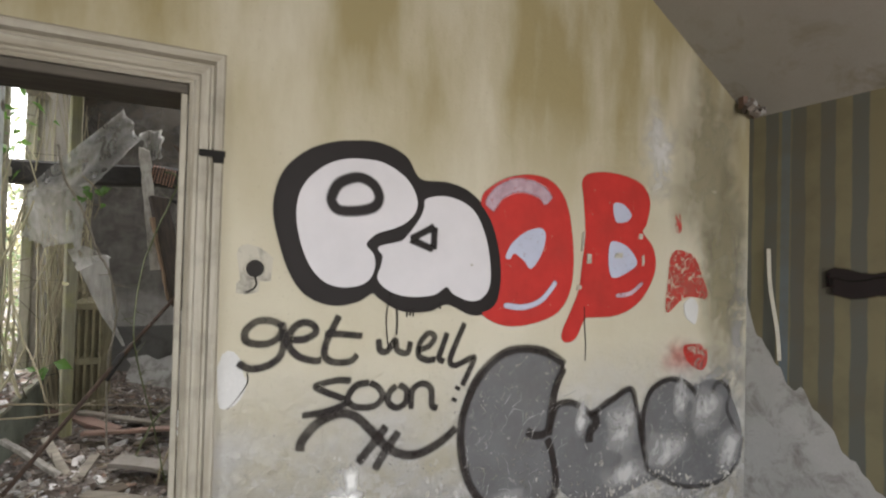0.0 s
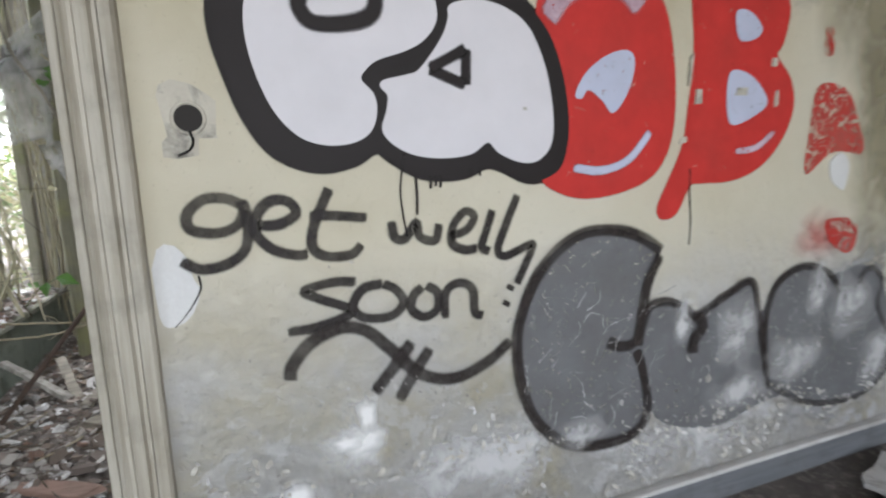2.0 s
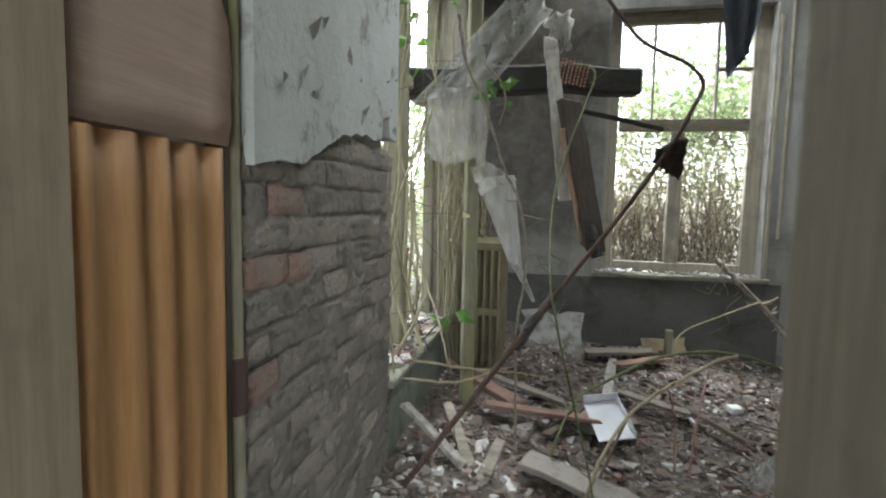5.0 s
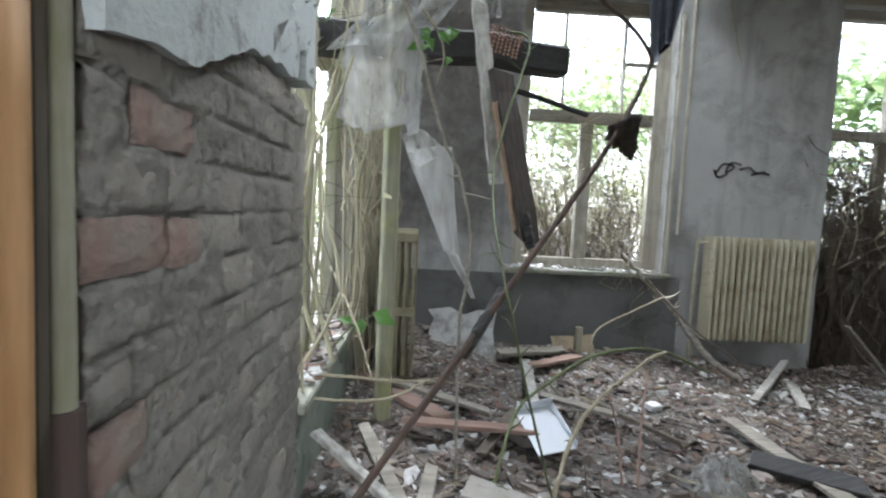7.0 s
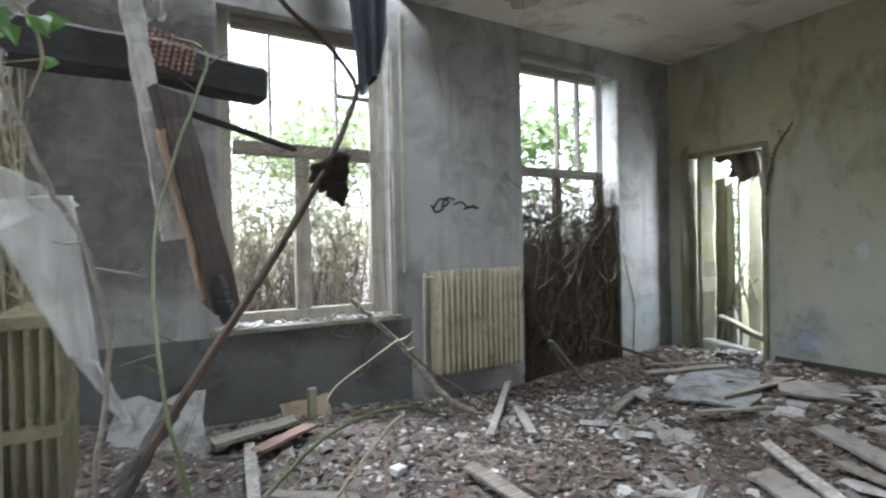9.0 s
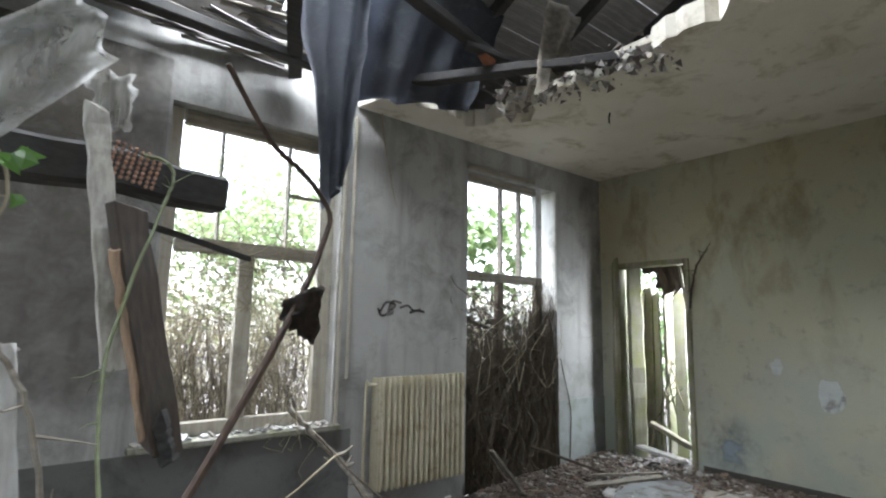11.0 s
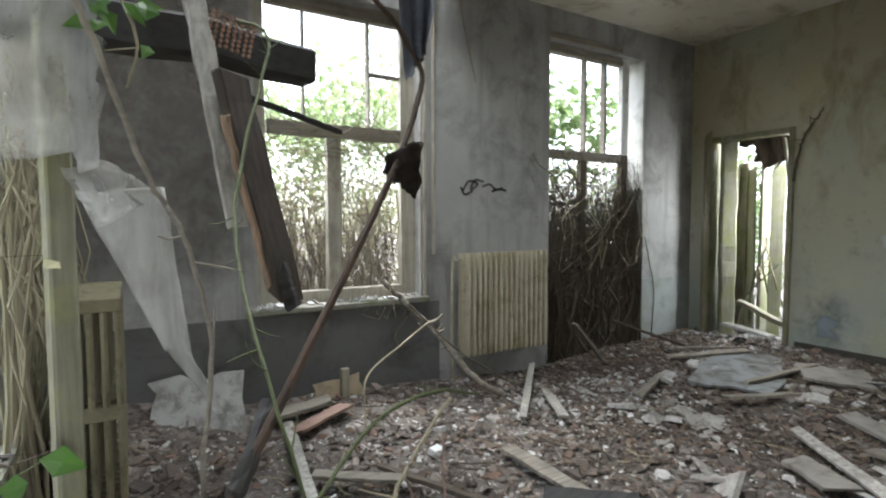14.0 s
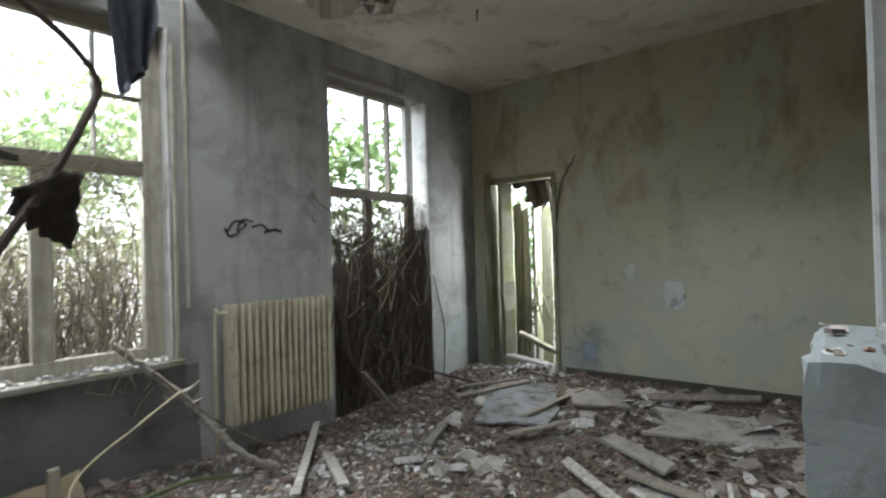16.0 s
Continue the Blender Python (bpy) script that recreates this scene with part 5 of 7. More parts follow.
# ---- radiators ----
def radiator(name, label, ribs, pitch, height, depth, mat):
    """A row of pressed ribs with collectors at top and bottom. Stands along +x, its front at y = 0."""
    ob = thing(name, label, "radiator")
    w = ribs * pitch
    for k in range(ribs):
        bm = bmesh.new()
        prof = [(-0.38, 0.02), (-0.35, -0.012), (-0.22, -0.026), (0.10, -0.026), (0.23, -0.012), (0.26, 0.02)]
        rows = []
        for z, sc, back in ((0.0, 0.8, 0.006), (0.025, 1.0, 0.0), (height - 0.03, 1.0, 0.0), (height, 0.8, 0.008)):
            rows.append([bm.verts.new((pitch * (k + 0.5 + u * sc), min(0.02, v + back), z)) for u, v in prof])
        for p, q in zip(rows, rows[1:]):
            for i in range(len(prof)):
                j = (i + 1) % len(prof)
                bm.faces.new((p[i], p[j], q[j], q[i]))
        bm.faces.new(rows[0][::-1])
        bm.faces.new(rows[-1])
        bmesh.ops.recalc_face_normals(bm, faces=bm.faces)
        part("rib", bm, mat, ob)
    for z in (0.06, height - 0.06):
        bm = bmesh.new()
        tube(bm, [Vector((0.004, depth * 0.5, z)), Vector((w - 0.004, depth * 0.5, z))], 0.022, 0.022, 10)
        part("collector", bm, mat, ob)
    for x in (0.0, w - 0.006):
        bm = bmesh.new()
        box(bm, x, 0.006, 0.0, x + 0.006, depth, height - 0.004, 0.002)
        part("side_panel", bm, mat, ob)
    bm = bmesh.new()
    box(bm, 0.008, 0.022, 0.012, w - 0.008, 0.03, height - 0.014)
    part("front_panel", bm, mat, ob)
    bm = bmesh.new()
    box(bm, 0.008, depth - 0.02, 0.01, w - 0.008, depth - 0.004, height - 0.01)
    part("rear_panel", bm, mat, ob)
    for x in (0.12, w - 0.15):
        bm = bmesh.new()
        box(bm, x, depth * 0.4, height * 0.3, x + 0.03, depth + 0.045, height * 0.3 + 0.03, 0.003)
        part("bracket", bm, mat, ob)
    bm = bmesh.new()
    tube(bm, smooth_line([(-0.002, depth * 0.5, height - 0.06), (-0.06, depth * 0.5, height - 0.06), (-0.075, depth * 0.7, height - 0.1), (-0.075, depth * 0.75, 0.0), (-0.075, depth * 0.75, -0.26)], 5), 0.011, 0.011, 8)
    part("feed_pipe", bm, mat, ob)
    return ob


RADPAINT = plaster("yellowed_radiator_enamel", (0.51, 0.475, 0.36), (0.43, 0.39, 0.27), (0.27, 0.22, 0.13), 0.5, 0.7, 0.12, 2, 0.5)
rad = radiator("radiator", "yellowed ribbed steel radiator with a dirty enamel finish", 16, 0.055, 0.86, 0.125, RADPAINT)
rad.matrix_basis = pose(1.775, 6.155, 0.25)


def column_radiator(name, label, columns, sections, height, mat):
    """An old column radiator: each section a slotted plate of columns. Runs along +y; its end faces -y."""
    ob = thing(name, label, "radiator")
    for s in range(sections):
        bm = bmesh.new()
        y = s * 0.06
        box(bm, -0.014, y - 0.016, height - 0.1, 0.05 * (columns - 1) + 0.014, y + 0.016, height - 0.04, 0.006)
        section = part("section", bm, mat, ob)
        for z in (0.10, height * 0.5):
            bm = bmesh.new()
            box(bm, -0.014, y - 0.016, z - 0.03, 0.05 * (columns - 1) + 0.014, y + 0.016, z + 0.03, 0.006)
            part("web", bm, mat, section)
        for c in range(columns):
            bm = bmesh.new()
            tube(bm, [Vector((c * 0.05, y, z)) for z in (0.08, 0.14, height - 0.12, height - 0.05)], 0.014, 0.014, 6)
            part("column", bm, mat, section)
    for x in (0.0, 0.05 * (columns - 1)):
        bm = bmesh.new()
        tube(bm, [Vector((x, 0.0, 0.1)), Vector((x, 0.0, -0.02))], 0.016, 0.02, 6)
        part("foot", bm, mat, ob)
    return ob


OLDIRON = plaster("mossy_cream_iron", (0.22, 0.195, 0.125), (0.17, 0.155, 0.095), (0.09, 0.08, 0.045), 0.48, 0.68, 0.3, 3)
rad = column_radiator("radiator", "old cream column radiator, mossy, against the vine-covered wall", 5, 12, 1.05, OLDIRON)
rad.matrix_basis = pose(-0.83, 5.15, 0.06)


# ---- roof over the ruined room ----
def roof_z(y):
    return 3.5 + (6.75 - y) * 0.5


roof = thing("roof", "old boarded roof, dark inside, with boards missing", "roof", kind="structure")
ROOFBOARD = wood("dusty_roof_boards", (0.26, 0.25, 0.245), (0.17, 0.165, 0.16), "x", 0.9, 0.4)
y = 6.95
k = 0
rng = random.Random(21)
while y > 1.8:
    runs = [(-1.6, 5.5)]
    if 4.9 < y < 6.05:
        runs = [(-1.6, 0.18 + rng.uniform(-0.25, 0.2)), (1.3 + rng.uniform(-0.25, 0.2), 5.5)]
    if 3.4 < y < 4.4:
        runs = [(-1.6, 1.7 + rng.uniform(-0.3, 0.3)), (2.6 + rng.uniform(-0.3, 0.3), 5.5)]
    for x0, x1 in runs:
        bm = bmesh.new()
        box(bm, x0, -0.062, -0.012, x1, 0.062, 0.012, 0.002)
        ob = part("roof_board", bm, ROOFBOARD, roof)
        ob.location = (0, y, roof_z(y) + rng.uniform(-0.004, 0.004))
        ob.rotation_euler = (math.atan(-0.5), 0, 0)
    y -= 0.113
    k += 1
for x in (-0.9, -0.1, 0.7, 1.5, 2.3, 3.1, 3.9, 4.7):
    bm = bmesh.new()
    a, b = Vector((x, 6.75, roof_z(6.75) - 0.075)), Vector((x, 1.95, roof_z(1.95) - 0.075))
    d = b - a
    m = Matrix.Translation(a) @ d.to_track_quat("X", "Z").to_matrix().to_4x4()
    box(bm, 0, -0.035, -0.06, d.length, 0.035, 0.06, 0.004, m)
    part("rafter", bm, CHAR, roof, "dark rafter")
for name, bm in (("gable_left", wall_mesh("x", -1.4, -1.19, 1.95, 6.9, 3.45, 6.3)), ("gable_right", wall_mesh("x", 5.3, 5.5, 1.95, 6.9, 3.45, 6.3)), ("wall_attic", wall_mesh("y", 1.85, 1.98, -1.6, 5.5, 3.46, 6.3))):
    solid(name, bm, ROOFBOARD, "dusty inner face of the roof space", "wall", kind="structure")
# ceiling joists left across the hole
for i, (a, b) in enumerate((((-1.05, 5.75, 3.33), (1.9, 6.05, 3.42)), ((0.0, 4.0, 3.6), (0.95, 6.2, 3.38)), ((0.1, 5.4, 3.62), (1.5, 5.1, 3.95)), ((-1.0, 5.1, 3.5), (0.9, 5.75, 3.75)), ((0.75, 5.05, 3.7), (2.5, 5.3, 3.5)), ((1.4, 6.1, 3.4), (2.6, 4.5, 3.42)))):
    plank("ceiling_joist", a, b, 0.10, 0.07, CHAR, "charred broken joist across the ceiling hole", "joist", seed=60 + i, group="joists of the fallen ceiling")
rng = random.Random(77)
for i in range(26):
    x0 = rng.uniform(-0.9, 0.5)
    y0 = rng.uniform(5.85, 6.25)
    z0 = 3.42 + (6.3 - y0) * 0.35
    plank("ceiling_lath", (x0, y0, z0), (x0 + rng.uniform(0.5, 1.0), y0 + rng.uniform(-0.12, 0.1), z0 + rng.uniform(-0.05, 0.08)), 0.045, 0.012, rng.choice((OLDWOOD, ROOFBOARD)), "loose grey lath under the roof edge", "lath", seed=i, group="loose ceiling laths", roll=rng.uniform(-0.4, 0.4))
# rubble caught on the rim of the hole
rng = random.Random(31)
bm = bmesh.new()
for i in range(330):
    t = rng.random()
    p = Vector((2.45 + 0.2 * t + rng.gauss(0, 0.08), 5.5 - 1.4 * t, 3.3 + rng.uniform(-0.05, 0.18)))
    s = 0.008 + 0.035 * rng.random() ** 2
    m = Matrix.Translation(p) @ Euler((rng.uniform(0, 6), rng.uniform(0, 6), rng.uniform(0, 6))).to_matrix().to_4x4()
    v = [bm.verts.new(m @ Vector((q[0] * s, q[1] * s * rng.uniform(0.4, 1.6), q[2] * s * 0.4))) for q in ((-1, -1, -1), (1.3, -0.6, -1), (0.1, 1.2, -1), (0.1, 0.1, 1.2))]
    for f in ((0, 1, 2), (0, 3, 1), (1, 3, 2), (2, 3, 0)):
        bm.faces.new([v[q] for q in f])
solid("ceiling_rubble", bm, chips("ceiling_crumbs", [(0.34, 0.33, 0.31), (0.12, 0.105, 0.095), (0.17, 0.15, 0.135), (0.08, 0.07, 0.065)]), "crumbled plaster and lath along the edge of the ceiling hole", "rubble", kind="stuff")


def sheet(name, corners, nu, nv, folds, material, label, category, ragged=0.0, thick=0.0015, seed=0, amp=0.03):
    """A hanging sheet between four corners (top left, top right, bottom right, bottom left), with folds and worn edges."""
    tl, tr, br, bl = (Vector(c) for c in corners)
    nrm = ((tr - tl).cross(bl - tl)).normalized()
    bm = bmesh.new()
    rows = []
    for j in range(nv + 1):
        v = j / nv
        row = []
        for i in range(nu + 1):
            u = i / nu
            e = ragged * noise.noise((u * 7 + seed, v * 7, 3.3)) * (1 if i in (0, nu) or j == nv else 0.2)
            p = tl.lerp(tr, u).lerp(bl.lerp(br, u), v)
            f = math.sin(u * folds * 6.28 + 2.2 * noise.noise((v * 2.2, seed, 0)) + v * 1.5) * amp
            f += 0.8 * amp * noise.noise((u * 3.1 + seed, v * 3.7, 1.1)) + 0.3 * amp * noise.noise((u * 11, v * 13, seed))
            row.append(bm.verts.new(p + nrm * f + (tr - tl).normalized() * e + Vector((0, 0, e))))
        rows.append(row)
    for a, b in zip(rows, rows[1:]):
        for p, q, r, s in zip(a, a[1:], b[1:], b):
            bm.faces.new((p, q, r, s))
    bmesh.ops.solidify(bm, geom=bm.faces[:], thickness=thick)
    return solid(name, bm, material, label, category, smooth=True)


TARP = plaster("blue_black_roofing_felt", (0.13, 0.14, 0.165), (0.09, 0.098, 0.117), (0.19, 0.20, 0.22), 0.55, 0.75, 0.5, 2)
sheet("roofing_felt", ((0.48, 5.2, 4.25), (1.14, 5.25, 4.3), (0.869, 5.209, 2.303), (0.752, 5.191, 2.144)), 16, 34, 2.5, TARP, "torn strip of blue-black roofing felt hanging from the roof", "roofing felt", 0.07, 0.004, 2, 0.035)
sheet("roofing_felt", ((0.842, 5.4, 4.189), (2.33, 5.353, 4.038), (2.171, 5.62, 3.259), (1.012, 5.816, 3.128)), 26, 18, 3.5, TARP, "dark sagging roofing felt over the ceiling hole", "roofing felt", 0.08, 0.004, 6, 0.05)
sheet("insulation_scrap", ((2.162, 4.75, 3.826), (2.512, 4.74, 3.808), (2.392, 4.844, 3.337), (2.261, 4.935, 3.194)), 8, 14, 1.5, OLDWOOD, "hanging grey scrap of ceiling lining", "lining scrap", 0.06, 0.004, 9, 0.03)
sheet("insulation_scrap", ((2.41, 5.338, 3.557), (2.681, 5.188, 3.58), (2.66, 5.388, 3.213), (2.496, 5.499, 3.274)), 8, 10, 1.5, CEIL_B, "hanging torn scrap of ceiling plaster", "lining scrap", 0.06, 0.008, 4, 0.02)
bm = bmesh.new()
box(bm, 1.95, 5.17, 3.47, 2.08, 5.25, 3.54, 0.008, Matrix.Translation((2.0, 5.2, 3.5)) @ Euler((0.3, 0.4, 0.3)).to_matrix().to_4x4() @ Matrix.Translation((-2.0, -5.2, -3.5)))
solid("roof_tile", bm, chips("orange_clay", [(0.42, 0.16, 0.09), (0.36, 0.14, 0.08)]), "broken orange clay tile lodged in the ceiling hole", "roof tile")
plank("ceiling_joist", (1.811, 5.202, 3.523), (2.275, 5.157, 3.524), 0.08, 0.04, CHAR, "charred stub of joist", "joist", seed=4, group="joists of the fallen ceiling")
branch("hanging_wire", [(1.762, 6.27, 3.394), (1.801, 6.272, 3.123), (1.884, 6.27, 2.772), (1.954, 6.275, 2.535)], 0.006, 0.004, PALEVINE, "pale bent lath strip hanging from the ceiling", category="wire", sides=5)
branch("ceiling_hook", [(3.224, 4.979, 3.414), (3.231, 4.983, 3.337), (3.213, 4.982, 3.265), (3.238, 4.989, 3.248)], 0.008, 0.005, HOLEBLACK, "small dark ceiling hook with a wire stub", category="hook", sides=6)

FRAYED = wood("frayed_pale_wood", (0.46, 0.44, 0.40), (0.24, 0.225, 0.20), "z", 0.9, 0.75)
# ---- fallen timbers in front of the far window ----
def thick_beam(name, a, b, w, h, mat, label, seed):
    return plank(name, a, b, w, h, mat, label, "beam", seed=seed, splinter=True)


thick_beam("charred_beam", (-1.23, 4.74, 2.077), (0.247, 5.264, 2.174), 0.15, 0.17, CHAR, "charred black beam end jutting into the room", 8)
plank("charred_lath", (-0.307, 5.026, 1.978), (0.411, 5.318, 1.862), 0.03, 0.025, CHAR, "thin charred lath under the beam", "lath", seed=3)
plank("charred_plank", (-0.235, 4.78, 1.98), (-0.055, 4.65, 1.10), 0.15, 0.05, wood("half_burnt_wood", (0.07, 0.052, 0.04), (0.03, 0.027, 0.024), "z", 0.9, 0.6), "half-burnt plank hanging down from the beam", "plank", roll=0.3, seed=5, wild=0.07)
plank("charred_stub", (-0.075, 4.65, 1.2), (-0.03, 4.645, 1.05), 0.10, 0.045, CHAR, "burnt rounded end of the hanging plank", "plank", roll=0.3, seed=6, wild=0.1)
plank("split_plank", (-0.25, 4.70, 1.78), (-0.11, 4.63, 1.14), 0.06, 0.025, wood("scorched_brown_wood", (0.30, 0.21, 0.14), (0.16, 0.11, 0.075), "z", 0.9, 0.5), "brown split edge of the burnt plank", "plank", roll=0.4, seed=10, wild=0.14)
plank("split_plank", (-0.345, 4.9, 2.34), (-0.225, 4.68, 1.38), 0.08, 0.03, FRAYED, "pale splintered plank hanging beside the charred one", "plank", roll=0.4, seed=9, wild=0.13)
sheet("rag", ((-0.372, 4.943, 2.501), (-0.224, 4.945, 2.529), (-0.224, 4.924, 2.289), (-0.351, 4.921, 2.255)), 8, 10, 2, FILM, "pale rag draped over the plank's end", "rag", 0.04, 0.003, 3, 0.03)


def clay_lath():
    """A scrap of wire lath with clay beads, hanging on the beam."""
    ob = thing("clay_lath_scrap", "orange scrap of clay-bead wire lath hanging on the beam", "clay lath")
    clay = chips("clay_beads", [(0.42, 0.22, 0.14), (0.36, 0.19, 0.13), (0.45, 0.27, 0.19)])
    for i in range(8):
        bm = bmesh.new()
        for j in range(7):
            x, z = -0.29 + 0.022 * i, 2.09 + 0.02 * j + 0.006 * (i % 2) - 0.006 * i
            bmesh.ops.create_icosphere(bm, subdivisions=1, radius=0.0085, matrix=Matrix.Translation((x + 0.004 * j, 4.86 + 0.005 * math.sin(i + j), z)))
        tube(bm, [Vector((-0.29 + 0.022 * i, 4.86, 2.085 - 0.006 * i)), Vector((-0.265 + 0.022 * i, 4.86, 2.225 - 0.006 * i))], 0.002, 0.002, 4)
        part("bead_strand", bm, clay, ob)
    bm = bmesh.new()
    for j in range(3):
        tube(bm, [Vector((-0.30, 4.862, 2.11 + 0.05 * j)), Vector((-0.11, 4.862, 2.06 + 0.05 * j))], 0.002, 0.002, 4)
    part("wire", bm, HOLEBLACK, ob)
    return ob


clay_lath()

# ---- poles, branches and stems in the room ----
pole = thing("bent_pole", "long bent brown branch leaning through the room", "branch")
bm = bmesh.new()
tube(bm, smooth_line([(-0.9, 3.52, 0.12), (-0.36, 3.811, 0.836), (0.007, 4.074, 1.296), (0.233, 4.228, 1.615), (0.354, 4.332, 1.822), (0.409, 4.394, 1.948), (0.328, 4.349, 2.03), (0.179, 4.173, 2.042), (0.05, 4.099, 2.093), (-0.11, 4.013, 2.25)], 8), 0.013, 0.008, 8, rough=0.1)
part("stem", bm, wood("reddish_brown_bark", (0.095, 0.062, 0.045), (0.055, 0.038, 0.03), "z", 0.85, 0.4), pole)
bm = bmesh.new()
tube(bm, smooth_line([(-0.436, 3.797, 0.705), (-0.36, 3.811, 0.836), (-0.277, 3.961, 0.918)], 6), 0.019, 0.022, 8, rough=0.25, seed=4)
part("wrapping", bm, CHAR, pole, "dark wrapped strip")
sheet("rag", ((0.168, 4.205, 1.61), (0.314, 4.2, 1.672), (0.282, 4.206, 1.461), (0.167, 4.189, 1.526)), 9, 10, 1.3, wood("dark_mouldy_cloth", (0.075, 0.06, 0.05), (0.04, 0.034, 0.03), "x", 0.95, 0.5), "dark mouldy rag snagged on the bent branch", "rag", 0.02, 0.006, 14, 0.02)
branch("branch", [(-0.189, 4.78, 2.161), (-0.108, 4.76, 2.138), (-0.086, 4.729, 2.066), (-0.132, 4.653, 1.926), (-0.272, 4.4, 1.487), (-0.305, 4.166, 1.233), (-0.288, 3.793, 0.926), (-0.171, 3.711, 0.458), (-0.082, 3.575, 0.1)], 0.0075, 0.004, GREENSTEM, "thin green thorny stem rising from the rubble", 22, 3)
branch("branch", [(-0.738, 3.873, 2.152), (-0.697, 3.9, 1.947), (-0.616, 4.002, 1.755), (-0.527, 4.06, 1.487), (-0.46, 4.036, 1.351), (-0.409, 3.977, 1.088), (-0.443, 3.934, 0.733), (-0.426, 3.899, 0.2)], 0.008, 0.006, OLDWOOD, "thin grey hanging vine stem", 3, 5)
branch("branch", [(-0.637, 4.095, 1.993), (-0.569, 4.138, 1.922), (-0.542, 4.126, 1.821), (-0.567, 4.1, 1.71)], 0.005, 0.003, PALEVINE, "short pale curled vine", 1, 6)
branch("branch", [(1.564, 5.662, 0.12), (0.926, 5.158, 0.4), (0.442, 4.864, 0.446), (0.017, 4.466, 0.372), (-0.167, 4.182, 0.324), (-0.284, 3.924, 0.12)], 0.011, 0.007, GREENSTEM, "arched greenish bramble stem over the floor", 6, 7)
branch("branch", [(0.797, 4.818, 0.483), (0.642, 4.67, 0.479), (0.308, 4.38, 0.391), (0.073, 4.074, 0.326), (-0.082, 3.783, 0.2), (-0.136, 3.684, 0.05)], 0.010, 0.009, PALEVINE, "arched pale dry stem over the floor", 2, 9)
branch("branch", [(0.595, 5.447, 0.16), (0.671, 5.609, 0.401), (1.007, 5.792, 0.53), (1.341, 6, 0.619)], 0.005, 0.009, PALEVINE, "thin pale stem leaning to the wall", 1, 10)
branch("leaning_pole", [(1.087, 6.27, 0.914), (1.235, 6.18, 0.744), (1.407, 6.077, 0.548), (1.62, 5.802, 0.2), (1.829, 5.708, 0.05)], 0.022, 0.026, OLDWOOD, "pale peeled pole leaning on the window sill", 5, 12, "pole", sides=8)
branch("branch", [(1.242, 6.145, 0.743), (1.519, 5.893, 0.406), (1.914, 5.653, 0.12)], 0.008, 0.006, BARK, "thin twig along the leaning pole", 3, 14)
branch("branch", [(-0.056, 3.892, 0.1), (0.134, 4.239, 0.33), (0.231, 4.624, 0.16)], 0.008, 0.005, BARK, "bent dark twig in the rubble", 2, 16)
for i, pts in enumerate((((-0.99, 4.014, 0.552), (-0.693, 4.244, 0.459), (-0.442, 4.64, 0.328), (-0.176, 4.877, 0.22)), ((-1.037, 3.923, 0.489), (-0.721, 3.987, 0.47), (-0.54, 4.235, 0.472)), ((-1.03, 4.517, 0.92), (-0.868, 4.193, 0.731), (-0.763, 3.985, 0.55)), ((0.39, 4.141, 0.05), (0.463, 4.319, 0.269), (0.55, 4.479, 0.486)), ((0.33, 4.166, 0.05), (0.369, 4.363, 0.225), (0.337, 4.461, 0.404)))):
    branch("branch", pts, 0.007, 0.004, PALEVINE if i < 3 else REDWOOD, "thin dry bramble stem", 4, 20 + i)
branch("branch", [(0.996, 6.3, 2.002), (1.156, 6.25, 1.757), (1.204, 6.24, 1.3), (1.117, 6.22, 0.896), (1.128, 6.154, 0.709)], 0.006, 0.004, PALEVINE, "thin dry vine hanging at the window", 8, 31)

# leaves on the stem by the film
rng = random.Random(2)
sprig = thing("leaf_sprig", "small sprig of fresh green leaves", "leaves")
for i in range(9):
    bm = bmesh.new()
    leaf_into(bm, (-0.57 + rng.uniform(-0.07, 0.06), 4.1 + rng.uniform(-0.03, 0.03), 1.87 + rng.uniform(-0.05, 0.05)), rng.uniform(0.05, 0.085), (rng.uniform(-0.5, 0.5), -1, rng.uniform(0, 0.9)), rng.uniform(0, 6.28))
    part("leaf", bm, LEAF, sprig)

# ---- translucent film ----
sheet("plastic_film", ((-0.443, 4.366, 2.536), (-0.342, 4.382, 2.329), (-0.64, 4.158, 1.874), (-1.001, 4.11, 1.831)), 12, 22, 1.6, FILM, "torn translucent plastic film drooping from above", "plastic film", 0.03, 0.001, 5, 0.03)
sheet("plastic_film", ((-0.949, 4.131, 1.879), (-0.616, 4.119, 1.927), (-0.621, 4.08, 1.532), (-0.966, 4.296, 1.539)), 14, 16, 1.4, FILM, "square of dirty translucent plastic film hanging down", "plastic film", 0.035, 0.001, 1, 0.022)
sheet("plastic_film", ((-0.706, 4.085, 1.511), (-0.612, 4.125, 1.537), (-0.48, 4.271, 1.459), (-0.63, 3.98, 1.377)), 6, 8, 1, FILM, "twisted strip of plastic film", "plastic film", 0.006, 0.001, 8, 0.006)
sheet("plastic_film", ((-0.68, 4.13, 1.455), (-0.486, 4.17, 1.48), (-0.435, 4.16, 1.01), (-0.50, 4.13, 1.05)), 14, 24, 1.2, WHITEFILM, "pointed flap of pale plastic film", "plastic film", 0.004, 0.001, 12, 0.014)
sheet("plastic_film", ((-0.50, 4.13, 1.06), (-0.44, 4.15, 1.03), (-0.36, 4.12, 0.86), (-0.38, 4.12, 0.86)), 6, 10, 1.0, WHITEFILM, "twisted tail of plastic film", "plastic film", 0.004, 0.001, 3, 0.008)

